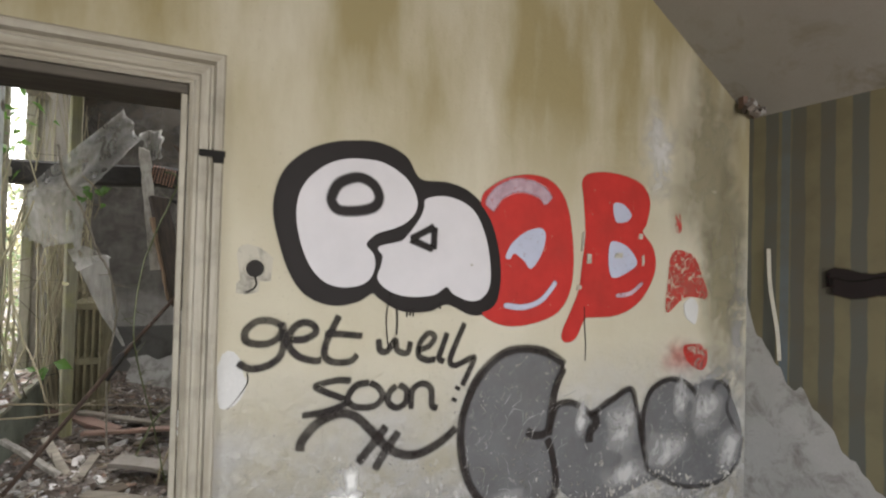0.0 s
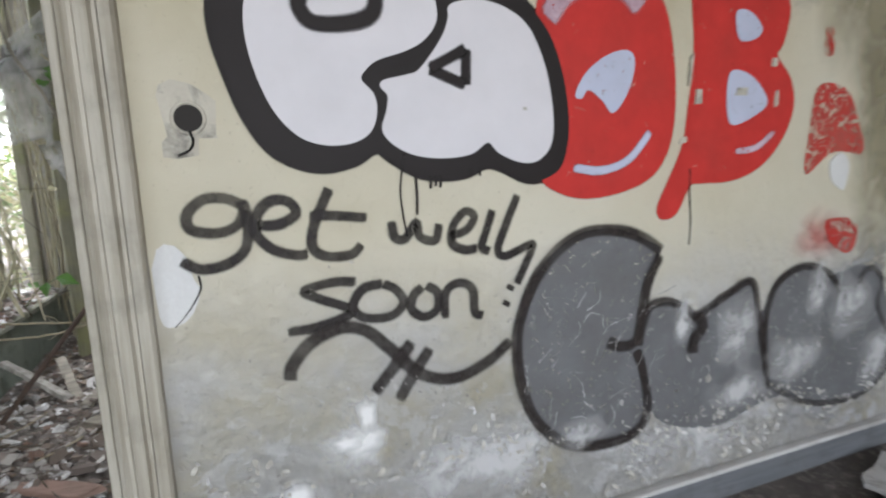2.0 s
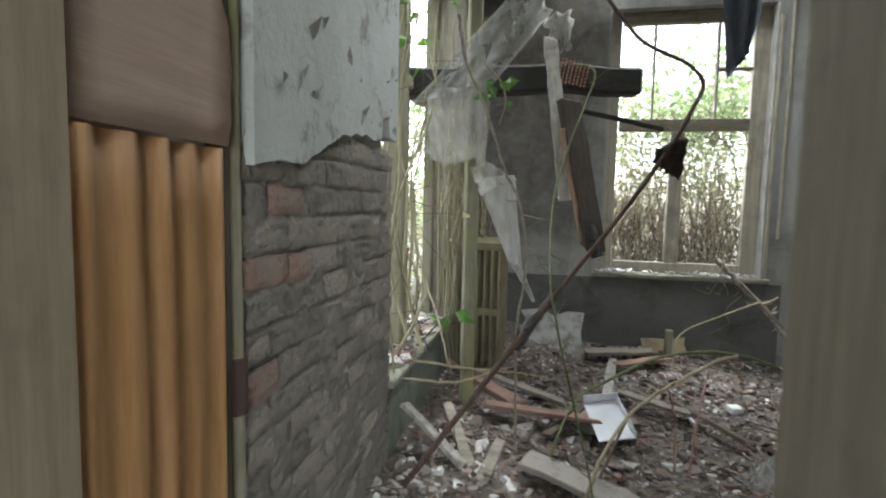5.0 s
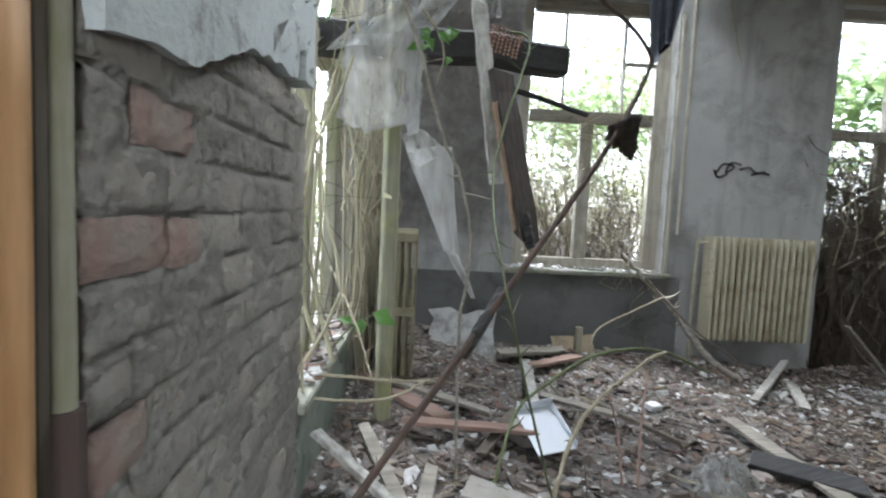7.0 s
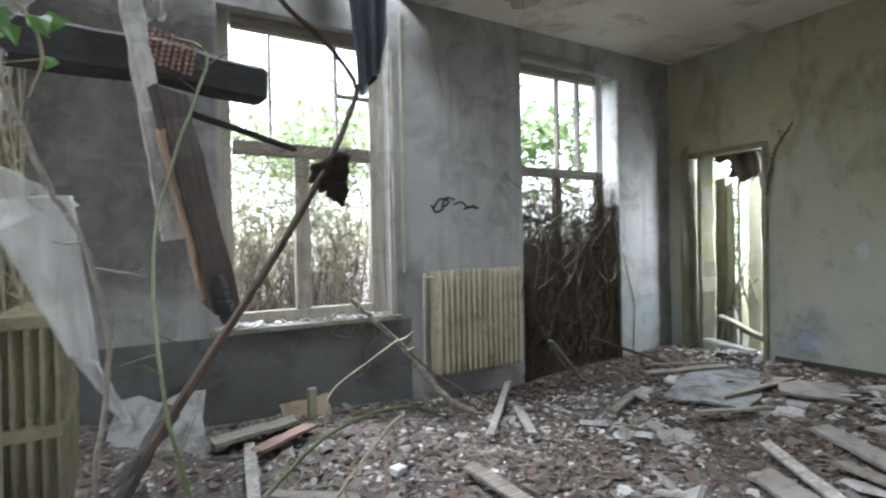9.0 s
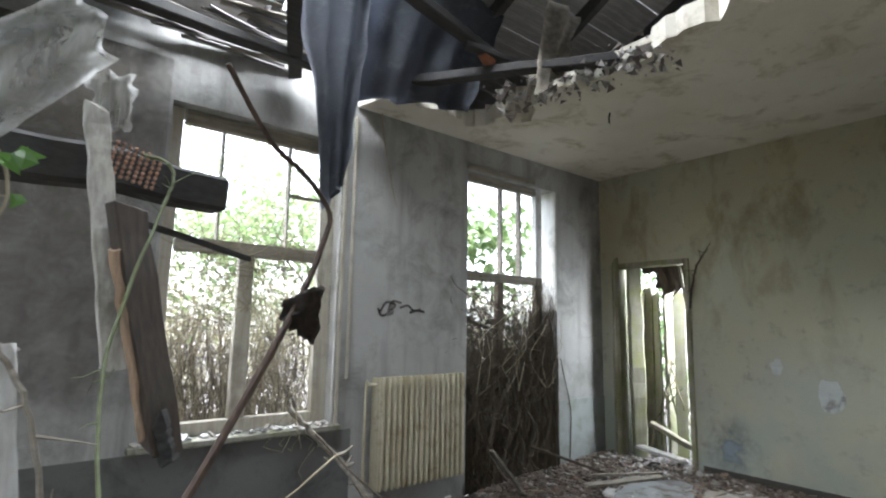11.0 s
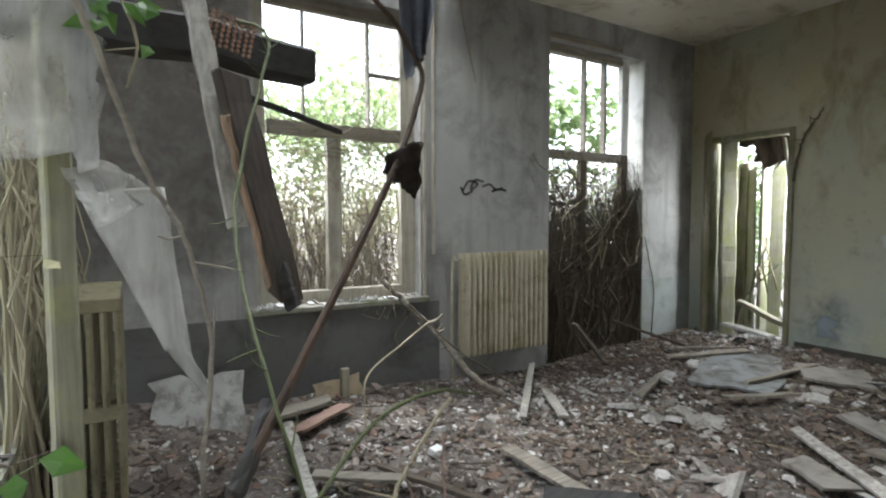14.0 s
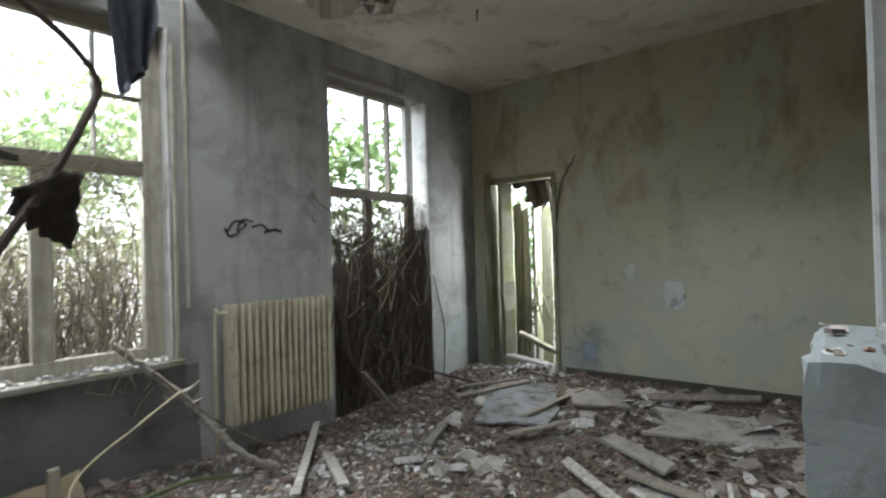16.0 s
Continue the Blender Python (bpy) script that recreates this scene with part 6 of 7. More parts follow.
# ---- low broken stub beside the way in ----
DUSTSTUB = plaster("chipped_limewash", (0.26, 0.27, 0.27), (0.20, 0.21, 0.21), (0.11, 0.11, 0.105), 0.5, 0.68, 0.7, 4)
stub = thing("masonry_stub", "broken plastered masonry stub, pale blue-grey", "masonry", kind="structure")


def worn_block(x0, y0, z0, x1, y1, z1, cut, wear, seed):
    """A block of masonry with chipped edges and an uneven face."""
    bm = bmesh.new()
    box(bm, x0, y0, z0, x1, y1, z1)
    bmesh.ops.subdivide_edges(bm, edges=bm.edges[:], cuts=cut, use_grid_fill=True)
    for v in bm.verts:
        on = sum((min(abs(v.co.x - x0), abs(v.co.x - x1)) < 0.03, min(abs(v.co.y - y0), abs(v.co.y - y1)) < 0.03, abs(v.co.z - z1) < 0.03))
        q = Vector((noise.noise(v.co * 9 + Vector((seed, 0, 0))), noise.noise(v.co * 9 + Vector((0, seed, 3))), noise.noise(v.co * 11 + Vector((5, 0, seed)))))
        v.co += q * wear * (0.25 if on < 2 else 1.0)
        if on >= 2:
            v.co.z -= wear * (0.4 + 0.8 * abs(q.x)) if abs(v.co.z - z1) < 0.05 else 0.0
    return bm


bm = worn_block(1.32, 2.224, -0.1, 2.0, 2.80, 1.16, 18, 0.022, 2.0)
part("body", bm, plaster("pale_blue_limewash", (0.20, 0.22, 0.225), (0.16, 0.18, 0.185), (0.10, 0.10, 0.095), 0.55, 0.72, 0.4, 2), stub)
bm = bmesh.new()
rng = random.Random(12)
for i in range(34):
    p = Vector((rng.uniform(1.33, 1.95), rng.uniform(2.3, 2.79), 1.155 + rng.uniform(0, 0.02)))
    s = rng.uniform(0.008, 0.024)
    m = Matrix.Translation(p) @ Euler((rng.uniform(-0.5, 0.5), rng.uniform(-0.5, 0.5), rng.uniform(0, 6))).to_matrix().to_4x4()
    box(bm, -s, -s * 0.7, -s * 0.35, s, s * 0.7, s * 0.35, 0, m)
part("broken_top", bm, DEBRIS, stub, "crumbled top")
bm = worn_block(1.47, 2.46, 1.08, 1.67, 2.66, 1.21, 9, 0.03, 7.0)
part("broken_rim", bm, DUSTSTUB, stub, "jagged leftover of the wall above")
bm = bmesh.new()
box(bm, 1.68, 2.26, 1.14, 1.98, 2.655, 3.33, 0.01)
solid("chimney_breast", bm, plaster("grey_white_limewash", (0.25, 0.255, 0.255), (0.21, 0.215, 0.21), (0.13, 0.13, 0.12), 0.55, 0.72, 0.4, 2), "white plastered chimney breast edge", "chimney breast", kind="structure")


# ---- doorway in the right wall and what lies behind it ----
PALEMOSS = wood("pale_mossy_board", (0.42, 0.41, 0.32), (0.30, 0.29, 0.21), "z", 0.9, 0.3, (0.26, 0.28, 0.10))
door = thing("door_2", "doorway with a rotten frame, overgrown beyond", "doorway", kind="structure")
for name, y0, y1, z0, z1, mat in (("jamb", 5.215, 5.27, -0.05, 2.28, OLDPOST), ("jamb", 6.05, 6.12, -0.05, 2.28, OLDPOST), ("head", 5.27, 6.05, 2.22, 2.28, OLDPOST)):
    bm = bmesh.new()
    box(bm, RIGHT - 0.02, y0, z0, RIGHT + 0.12, y1, z1, 0.008)
    part(name, bm, mat, door)
leaf = plank("door_leaf", (5.5, 6.35, 0.05), (5.42, 6.12, 1.98), 0.5, 0.045, OLDPOST, "rotten mossy plank door leaf leaning outside", "door", roll=1.25, seed=2, splinter=False)
DARKMOSS = wood("dark_mossy_board", (0.24, 0.235, 0.17), (0.14, 0.135, 0.095), "z", 0.9, 0.4, (0.17, 0.20, 0.06))
for i, (y, w, top) in enumerate(((5.55, 0.128, 1.94), (5.675, 0.124, 1.99), (5.80, 0.13, 1.93), (5.93, 0.13, 1.97), (6.06, 0.13, 1.9), (6.4, 0.14, 2.1))):
    plank("fence_plank", (5.33 + 0.015 * (i % 2), y, -0.2), (5.34, y + 0.02 * (i % 3 - 1), top), w, 0.03, (PALEMOSS, OLDPOST, PALEMOSS, OLDPOST, DARKMOSS, PALEMOSS)[i], "mossy upright board behind the doorway", "plank", roll=1.57, group="upright boards behind the doorway", seed=300 + i, wild=0.12)
for i, (y, top) in enumerate(((5.72, 1.86), (5.94, 1.95), (6.17, 1.9))):
    plank("fence_plank", (5.47 + 0.01 * i, y, -0.2), (5.47, y, top), 0.235, 0.03, (DARKMOSS, OLDPOST, DARKMOSS)[i], "wide rotten board behind the upright boards", "plank", roll=1.57, group="upright boards behind the doorway", seed=340 + i, wild=0.1)
plank("rotten_post", (5.06, 5.90, -0.05), (5.05, 5.91, 2.22), 0.15, 0.12, PALEMOSS, "crumbling pale post inside the doorway", "post", roll=1.57, seed=320, wild=0.14)
plank("door_stud", (4.945, 6.10, 0.0), (4.95, 6.105, 2.32), 0.13, 0.05, OLDPOST, "dark rotten door stud against the wall", "post", roll=1.57, seed=321, wild=0.06)
plank("broken_plank", (5.06, 5.36, 2.2), (5.08, 5.24, 1.25), 0.05, 0.025, OLDPOST, "loose slat leaning inside the door frame", "slat", seed=311)
plank("fallen_plank", (5.05, 5.78, 0.5), (5.12, 5.26, 0.28), 0.10, 0.05, OLDPOST, "mossy plank fallen across the doorway", "plank", seed=81)
plank("fallen_plank", (5.0, 5.9, 0.24), (4.95, 5.35, 0.2), 0.12, 0.03, WHITEWOOD, "pale plank on the threshold", "plank", seed=82)
sheet("hanging_board", ((5.12, 5.80, 2.27), (5.12, 5.33, 2.27), (5.2, 5.36, 1.98), (5.15, 5.62, 1.9)), 14, 12, 2, wood("rotten_brown_board", (0.085, 0.068, 0.05), (0.05, 0.042, 0.033), "z", 0.95, 0.5), "torn brown board hanging in the door head", "board", 0.12, 0.012, 3, 0.03)
for i in range(6):
    branch("branch", [(5.15 + 0.1 * i, 6.0 - 0.1 * i, 0.1), (5.2, 5.8 - 0.05 * i, 0.5 + 0.1 * i), (5.3 + 0.08 * i, 5.5 + 0.06 * i, 0.9 + 0.2 * (i % 3))], 0.012, 0.006, PALEVINE if i % 2 else GREENSTEM, "mossy stem in the doorway", 3, 90 + i)

# ---- debris on the floor ----
def flat_piece(name, x, y, w, d, t, rz, mat, label, category, tilt=(0.0, 0.0), seed=0, z=None, rough=0.06):
    rng = random.Random(seed)
    bm = bmesh.new()
    n = 4
    low, high = [], []
    pts = []
    for side in range(4):
        a = ((-1, -1), (1, -1), (1, 1), (-1, 1))[side]
        b = ((1, -1), (1, 1), (-1, 1), (-1, -1))[side]
        for k in range(n):
            u = k / n
            pts.append(((a[0] + (b[0] - a[0]) * u) * w / 2 + rng.uniform(-rough, rough) * w, (a[1] + (b[1] - a[1]) * u) * d / 2 + rng.uniform(-rough, rough) * d))
    top = [bm.verts.new((px, py, t)) for px, py in pts]
    bot = [bm.verts.new((px, py, 0)) for px, py in pts]
    bm.faces.new(top)
    bm.faces.new(bot[::-1])
    for i in range(len(pts)):
        j = (i + 1) % len(pts)
        bm.faces.new((bot[i], bot[j], top[j], top[i]))
    zz = ground_height(x, y) + 0.004 if z is None else z
    ob = solid(name, bm, mat, label, category)
    ob.matrix_basis = pose(x, y, zz, tilt[0], tilt[1], rz)
    return ob


GREYBOARD = plaster("wet_grey_board", (0.25, 0.265, 0.27), (0.19, 0.195, 0.195), (0.10, 0.088, 0.075), 0.48, 0.62, 0.2, 2)
DUSTBOARD = plaster("dusty_board", (0.30, 0.28, 0.25), (0.22, 0.20, 0.18), (0.12, 0.10, 0.085), 0.52, 0.7, 0.4, 3)
PALEDUST = plaster("pale_dusty_board", (0.36, 0.345, 0.32), (0.28, 0.265, 0.24), (0.14, 0.12, 0.10), 0.52, 0.68, 0.4, 3)
CARD = plaster("damp_cardboard", (0.30, 0.24, 0.16), (0.24, 0.19, 0.13), (0.15, 0.12, 0.08), 0.5, 0.7, 0.3, 2)
PLAINWHITE = plaster("white_sheet_metal", (0.72, 0.74, 0.78), (0.66, 0.68, 0.71), (0.45, 0.44, 0.42), 0.62, 0.8, 0.1)
flat_piece("fallen_sheet", 3.86, 5.06, 1.0, 0.62, 0.02, 22, GREYBOARD, "wet grey panel lying flat near the doorway", "panel", seed=1, z=ground_height(3.86, 5.06) + 0.012, tilt=(0, -2), rough=0.1)
flat_piece("fallen_sheet", 4.03, 3.5, 0.52, 0.92, 0.02, 14, PALEDUST, "dusty grey panel lying on the rubble", "panel", seed=2, z=ground_height(4.03, 3.5) + 0.012, tilt=(1, -3), rough=0.1)
flat_piece("fallen_sheet", 4.2, 4.5, 0.4, 0.5, 0.02, 30, DUSTBOARD, "small dusty panel lying on the rubble", "panel", seed=5, z=ground_height(4.2, 4.5) + 0.03, tilt=(4, -3))
for i, (a, b, w, mat) in enumerate((((3.657, 5.608, 0.06), (4.346, 5.273, 0.06), 0.07, OLDWOOD), ((3.878, 5.73, 0.07), (4.461, 5.328, 0.06), 0.08, OLDWOOD), ((2.916, 4.19, 0.07), (2.418, 3.484, 0.06), 0.07, FRAYED), ((3.105, 4.754, 0.06), (3.513, 4.448, 0.08), 0.08, OLDWOOD), ((2.986, 3.812, 0.06), (2.807, 3.221, 0.07), 0.11, OLDWOOD),
                                    ((2.565, 4.048, 0.05), (2.383, 3.709, 0.06), 0.16, DUSTBOARD), ((3.432, 4.132, 0.06), (3.123, 3.618, 0.07), 0.13, DUSTBOARD), ((1.646, 5.264, 0.06), (2.465, 6.128, 0.1), 0.055, FRAYED), ((2.153, 5.615, 0.07), (1.878, 5.114, 0.07), 0.07, FRAYED), ((1.274, 4.95, 0.06), (1.266, 4.045, 0.07), 0.10, OLDWOOD),
                                    ((0.041, 5.867, 0.16), (0.557, 6.027, 0.15), 0.13, OLDWOOD), ((0.239, 5.684, 0.12), (0.644, 5.898, 0.14), 0.10, REDWOOD), ((0.248, 5.914, 0.1), (0.073, 4.784, 0.15), 0.065, FRAYED), ((-0.62, 4.44, 0.2), (0.018, 4.476, 0.15), 0.11, REDWOOD), ((-0.962, 3.915, 0.366), (-0.661, 3.8, 0.16), 0.06, FRAYED),
                                    ((-0.82, 4.3, 0.228), (-0.619, 3.817, 0.13), 0.055, OLDWOOD), ((-0.936, 5.155, 0.2), (-0.437, 4.613, 0.14), 0.12, REDWOOD), ((-0.366, 3.926, 0.15), (0.172, 3.704, 0.08), 0.15, DUSTBOARD), ((-0.513, 4.1, 0.14), (-0.566, 3.718, 0.12), 0.06, OLDWOOD), ((-0.73, 4.95, 0.22), (-0.175, 4.787, 0.12), 0.06, OLDWOOD),
                                    ((1.102, 4.428, 0.06), (1.398, 4.099, 0.09), 0.13, CHAR), ((3.526, 4.821, 0.06), (4.321, 4.692, 0.07), 0.07, OLDWOOD), ((4.4, 4.121, 0.06), (4.75, 3.357, 0.06), 0.09, OLDWOOD), ((-0.903, 3.46, 0.12), (-0.6, 3.2, 0.09), 0.08, OLDWOOD), ((-0.8, 3.3, 0.1), (-0.3, 3.55, 0.12), 0.09, BARK), ((-0.7, 3.1, 0.08), (-0.35, 2.9, 0.07), 0.10, REDWOOD), ((-0.489, 3.502, 0.13), (-0.05, 3.35, 0.07), 0.07, OLDWOOD),
                                    ((-0.287, 4.269, 0.12), (-0.027, 4.805, 0.13), 0.05, BARK), ((0.541, 5.13, 0.06), (0.793, 4.529, 0.08), 0.05, BARK), ((0.183, 5.192, 0.08), (0.587, 4.92, 0.07), 0.07, OLDWOOD), ((2.685, 5.154, 0.05), (3.179, 5.344, 0.06), 0.06, OLDWOOD), ((2.9, 6.078, 0.432), (3.135, 5.901, 0.04), 0.10, OLDWOOD), ((3.472, 6.1, 0.342), (4.091, 5.703, 0.05), 0.05, BARK))):
    a, b = [(p[0], p[1], p[2] + 0.12 * max(0.0, min(1.0, (p[0] - 2.6) / 2.2))) for p in (a, b)]
    plank("broken_plank", a, b, w, 0.022 if w < 0.12 else 0.03, mat, "broken dirty plank among the rubble" if mat is not FRAYED else "pale splintered plank among the rubble", "plank", roll=random.Random(i).uniform(-0.25, 0.25), seed=200 + i, group="planks in the rubble")
ob = flat_piece("gypsum_board", -0.28, 6.0, 0.5, 0.42, 0.02, -12, plaster("cracked_gypsum", (0.40, 0.40, 0.39), (0.31, 0.305, 0.295), (0.16, 0.155, 0.14), 0.47, 0.64, 0.8, 3), "cracked pale gypsum board leaning on the wall", "board", tilt=(62, 5), seed=3, z=0.24, rough=0.11)
ob = flat_piece("cardboard_scrap", 0.70, 6.18, 0.36, 0.2, 0.01, 8, CARD, "damp brown cardboard scrap against the wall", "cardboard", tilt=(58, 0), seed=7, z=0.14)
bm = bmesh.new()
box(bm, 0.69, 6.12, 0.1, 0.75, 6.16, 0.32, 0.006)
solid("wood_block", bm, OLDPOST, "short wooden stub standing before the cardboard", "wood block")
can = thing("white_sheet_tray", "bent white sheet-metal tray on the rubble", "tray")
for args in ((-0.10, -0.14, 0, 0.10, 0.14, 0.006), (-0.10, 0.134, 0.006, 0.10, 0.14, 0.06), (0.094, -0.14, 0.006, 0.10, 0.134, 0.04)):
    bm = bmesh.new()
    box(bm, *args, 0.002)
    part("tray_side" if args[2] else "tray_base", bm, PLAINWHITE, can)
can.matrix_basis = pose(0.05, 4.46, 0.165, 24, -6, 14)
flat_piece("fallen_board", 0.05, 4.60, 0.3, 0.22, 0.05, 20, DUSTBOARD, "chunk of board under the tray", "board", seed=33, z=0.075)
bm = bmesh.new()
box(bm, -0.045, -0.035, 0, 0.045, 0.035, 0.045, 0.006)
ob = solid("white_tile_chunk", bm, BAREWHITE, "small white block of plaster on the floor", "plaster chunk")
ob.matrix_basis = pose(0.935, 5.2, ground_height(0.935, 5.2) + 0.003, 8, 4, 25)


def crumpled(name, x, y, w, d, h, mat, label, category, seed):
    bm = bmesh.new()
    nu, nv = 26, 20
    rows = []
    for j in range(nv + 1):
        row = []
        for i in range(nu + 1):
            u, v = i / nu * 2 - 1, j / nv * 2 - 1
            r = math.sqrt(u * u + v * v)
            e = 1 + 0.35 * noise.noise((math.atan2(v, u) * 1.5, seed, 0))
            z = max(0.0, 1 - r) ** 0.5 * h * (0.6 + 0.9 * abs(noise.noise((u * 3.2 + seed, v * 3.2, 0))) + 0.5 * noise.noise((u * 8, v * 8, seed)))
            row.append(bm.verts.new((u * w * e, v * d * e, z)))
        rows.append(row)
    for a, b in zip(rows, rows[1:]):
        for p, q, r, s in zip(a, a[1:], b[1:], b):
            bm.faces.new((p, q, r, s))
    ob = solid(name, bm, mat, label, category)
    ob.matrix_basis = pose(x, y, ground_height(x, y) + 0.01, 0, 0, seed * 20)
    return ob


crumpled("plastic_bag", 0.85, 4.28, 0.2, 0.13, 0.12, FILM, "crumpled grey plastic bag in the rubble", "plastic bag", 2)
crumpled("rag_heap", 0.05, 5.95, 0.09, 0.07, 0.1, DUSTBOARD, "crumpled dirty rag by the gypsum board", "rag", 4)


def scatter(name, count, spread, size, mat, label, seed, flat=0.3, category="rubble", lift=0.0):
    rng = random.Random(seed)
    verts, faces = [], []
    for i in range(count):
        x, y = spread(rng)
        s = size(rng)
        z = ground_height(x, y) + lift + s * flat * 0.4
        rot = Euler((rng.gauss(0, 0.35), rng.gauss(0, 0.35), rng.uniform(0, 6.3))).to_matrix()
        asp = rng.uniform(0.35, 1.0)
        base = len(verts)
        k = rng.choice((4, 5, 5, 6))
        ring = [(math.cos(6.283 * a / k + rng.uniform(-0.3, 0.3)) * s * rng.uniform(0.75, 1.2), math.sin(6.283 * a / k + rng.uniform(-0.3, 0.3)) * s * asp * rng.uniform(0.75, 1.2)) for a in range(k)]
        t = s * flat * rng.uniform(0.4, 1.2)
        for zz, sc in ((-t, 1.0), (t, 0.86)):
            for px, py in ring:
                verts.append(tuple(rot @ Vector((px * sc, py * sc, zz)) + Vector((x, y, z))))
        faces.append(tuple(base + k + a for a in range(k)))
        for a in range(k):
            b = (a + 1) % k
            faces.append((base + a, base + b, base + k + b, base + k + a))
    me = bpy.data.meshes.new(name)
    me.from_pydata(verts, [], faces)
    me.materials.append(mat)
    return tagged(new(name, me), label, category, kind="stuff")


def over_room(rng):
    while True:
        x, y = rng.uniform(-0.98, RIGHT - 0.02), rng.uniform(2.3, FAR - 0.05)
        if rng.random() < 0.35 + 0.65 * max(0, min(1, 0.5 + noise.noise((x * 1.2, y * 1.2, 9)))):
            return x, y


def near_band(rng):
    return rng.gauss(1.1, 1.0) if rng.random() < 0.7 else rng.uniform(-0.9, 4.8), rng.uniform(3.6, 6.2)


scatter("rubble", 13000, over_room, lambda r: 0.009 + 0.032 * r.random() ** 2.4, DEBRIS, "dark leaves, splinters and crumbled plaster over the floor", 1, 0.22)
def back_right(rng):
    while True:
        x, y = rng.uniform(0.2, RIGHT - 0.02), rng.uniform(2.4, FAR - 0.05)
        if rng.random() < min(1.0, 0.12 + 0.3 * max(0.0, x - 0.6)) * (0.5 + noise.noise((x * 1.6, y * 1.6, 4))):
            return x, y


scatter("leaf_litter", 7500, back_right, lambda r: 0.012 + 0.03 * r.random() ** 1.8, LITTER, "dark rotting leaves over the floor", 12, 0.12, "leaf litter", 0.012)
scatter("leaf_litter", 2600, over_room, lambda r: 0.012 + 0.026 * r.random() ** 1.8, LITTER, "brown rotting leaves over the rubble", 13, 0.12, "leaf litter", 0.012)
scatter("rubble_coarse", 1900, over_room, lambda r: 0.02 + 0.05 * r.random() ** 2, DEBRIS, "lumps of broken plaster and wood on the floor", 2, 0.22)
scatter("plaster_crumbs", 1700, lambda r: (max(-0.97, min(4.9, near_band(r)[0])), r.uniform(3.2, 6.2)), lambda r: 0.006 + 0.02 * r.random() ** 2.5, WHITES, "white crumbs of plaster over the floor", 3, 0.3)
scatter("plaster_crumbs", 260, lambda r: (r.uniform(-0.95, -0.25), r.uniform(2.7, 3.9)), lambda r: 0.012 + 0.03 * r.random() ** 1.6, WHITES, "white plaster pieces below the bare bricks", 4, 0.3)
scatter("plaster_crumbs", 220, lambda r: (r.uniform(4.3, 5.4), r.uniform(5.2, 6.2)), lambda r: 0.015 + 0.035 * r.random() ** 1.6, WHITES, "white plaster pieces on the threshold", 5, 0.3)


def slab_field(rng):
    while True:
        x, y = rng.uniform(1.9, 4.8), rng.uniform(2.9, 5.6)
        if noise.noise((x * 1.1 + 3.0, y * 1.1, 2.0)) > -0.1:
            return x, y


scatter("plaster_slabs", 210, slab_field, lambda r: 0.04 + 0.1 * r.random() ** 2, chips("fallen_plaster", [(0.40, 0.385, 0.36), (0.30, 0.285, 0.26), (0.46, 0.45, 0.43), (0.22, 0.20, 0.18)]), "pale flat pieces of fallen plaster among dark leaves", 21, 0.1, lift=0.016)
scatter("plaster_crumbs", 420, lambda r: (r.gauss(2.55, 0.4), r.uniform(4.9, 5.8)), lambda r: 0.012 + 0.03 * r.random() ** 1.8, WHITES, "white plaster crumbs heaped on the floor", 22, 0.3)


def splinters(name, count, seed, mat, label):
    """Thin sticks and slivers lying in all directions."""
    rng = random.Random(seed)
    bm = bmesh.new()
    for i in range(count):
        x, y = over_room(rng)
        a = rng.uniform(0, 6.28)
        L = rng.uniform(0.05, 0.3)
        r = rng.uniform(0.002, 0.006)
        z = ground_height(x, y) + 0.012
        d = Vector((math.cos(a), math.sin(a), 0)) * L / 2
        tube(bm, [Vector((x, y, z)) - d + Vector((0, 0, rng.uniform(0, 0.02))), Vector((x, y, z + 0.008)), Vector((x, y, z)) + d + Vector((0, 0, rng.uniform(0, 0.035)))], r, r * 0.6, 4, cap=False)
    return solid(name, bm, mat, label, "twigs", kind="stuff")


splinters("twig_litter", 620, 6, BARK, "thin dark twigs over the rubble")
splinters("twig_litter", 200, 7, PALEVINE, "thin pale twigs and slivers over the rubble")


def sill_litter(name, n, x0, x1, y0, y1, z, seed, mat):
    rng = random.Random(seed)
    bm = bmesh.new()
    for i in range(n):
        p = Vector((rng.uniform(x0, x1), rng.uniform(y0, y1), z + rng.uniform(0, 0.012)))
        s = rng.uniform(0.008, 0.035)
        m = Matrix.Translation(p) @ Euler((rng.gauss(0, 0.3), rng.gauss(0, 0.3), rng.uniform(0, 6))).to_matrix().to_4x4()
        box(bm, -s, -s * 0.7, -s * 0.2, s, s * 0.7, s * 0.2, 0, m)
    return solid(name, bm, mat, "leaves and plaster crumbs on the window sill", "litter", kind="stuff")


sill_litter("sill_litter", 190, -1.22, -0.98, 3.8, 5.0, 0.54, 3, DEBRIS)
sill_litter("sill_litter", 30, -1.22, -0.99, 3.8, 5.0, 0.545, 4, WHITES)
sill_litter("sill_litter", 70, 0.12, 1.46, FAR - 0.03, FAR + 0.09, 0.772, 5, WHITES)


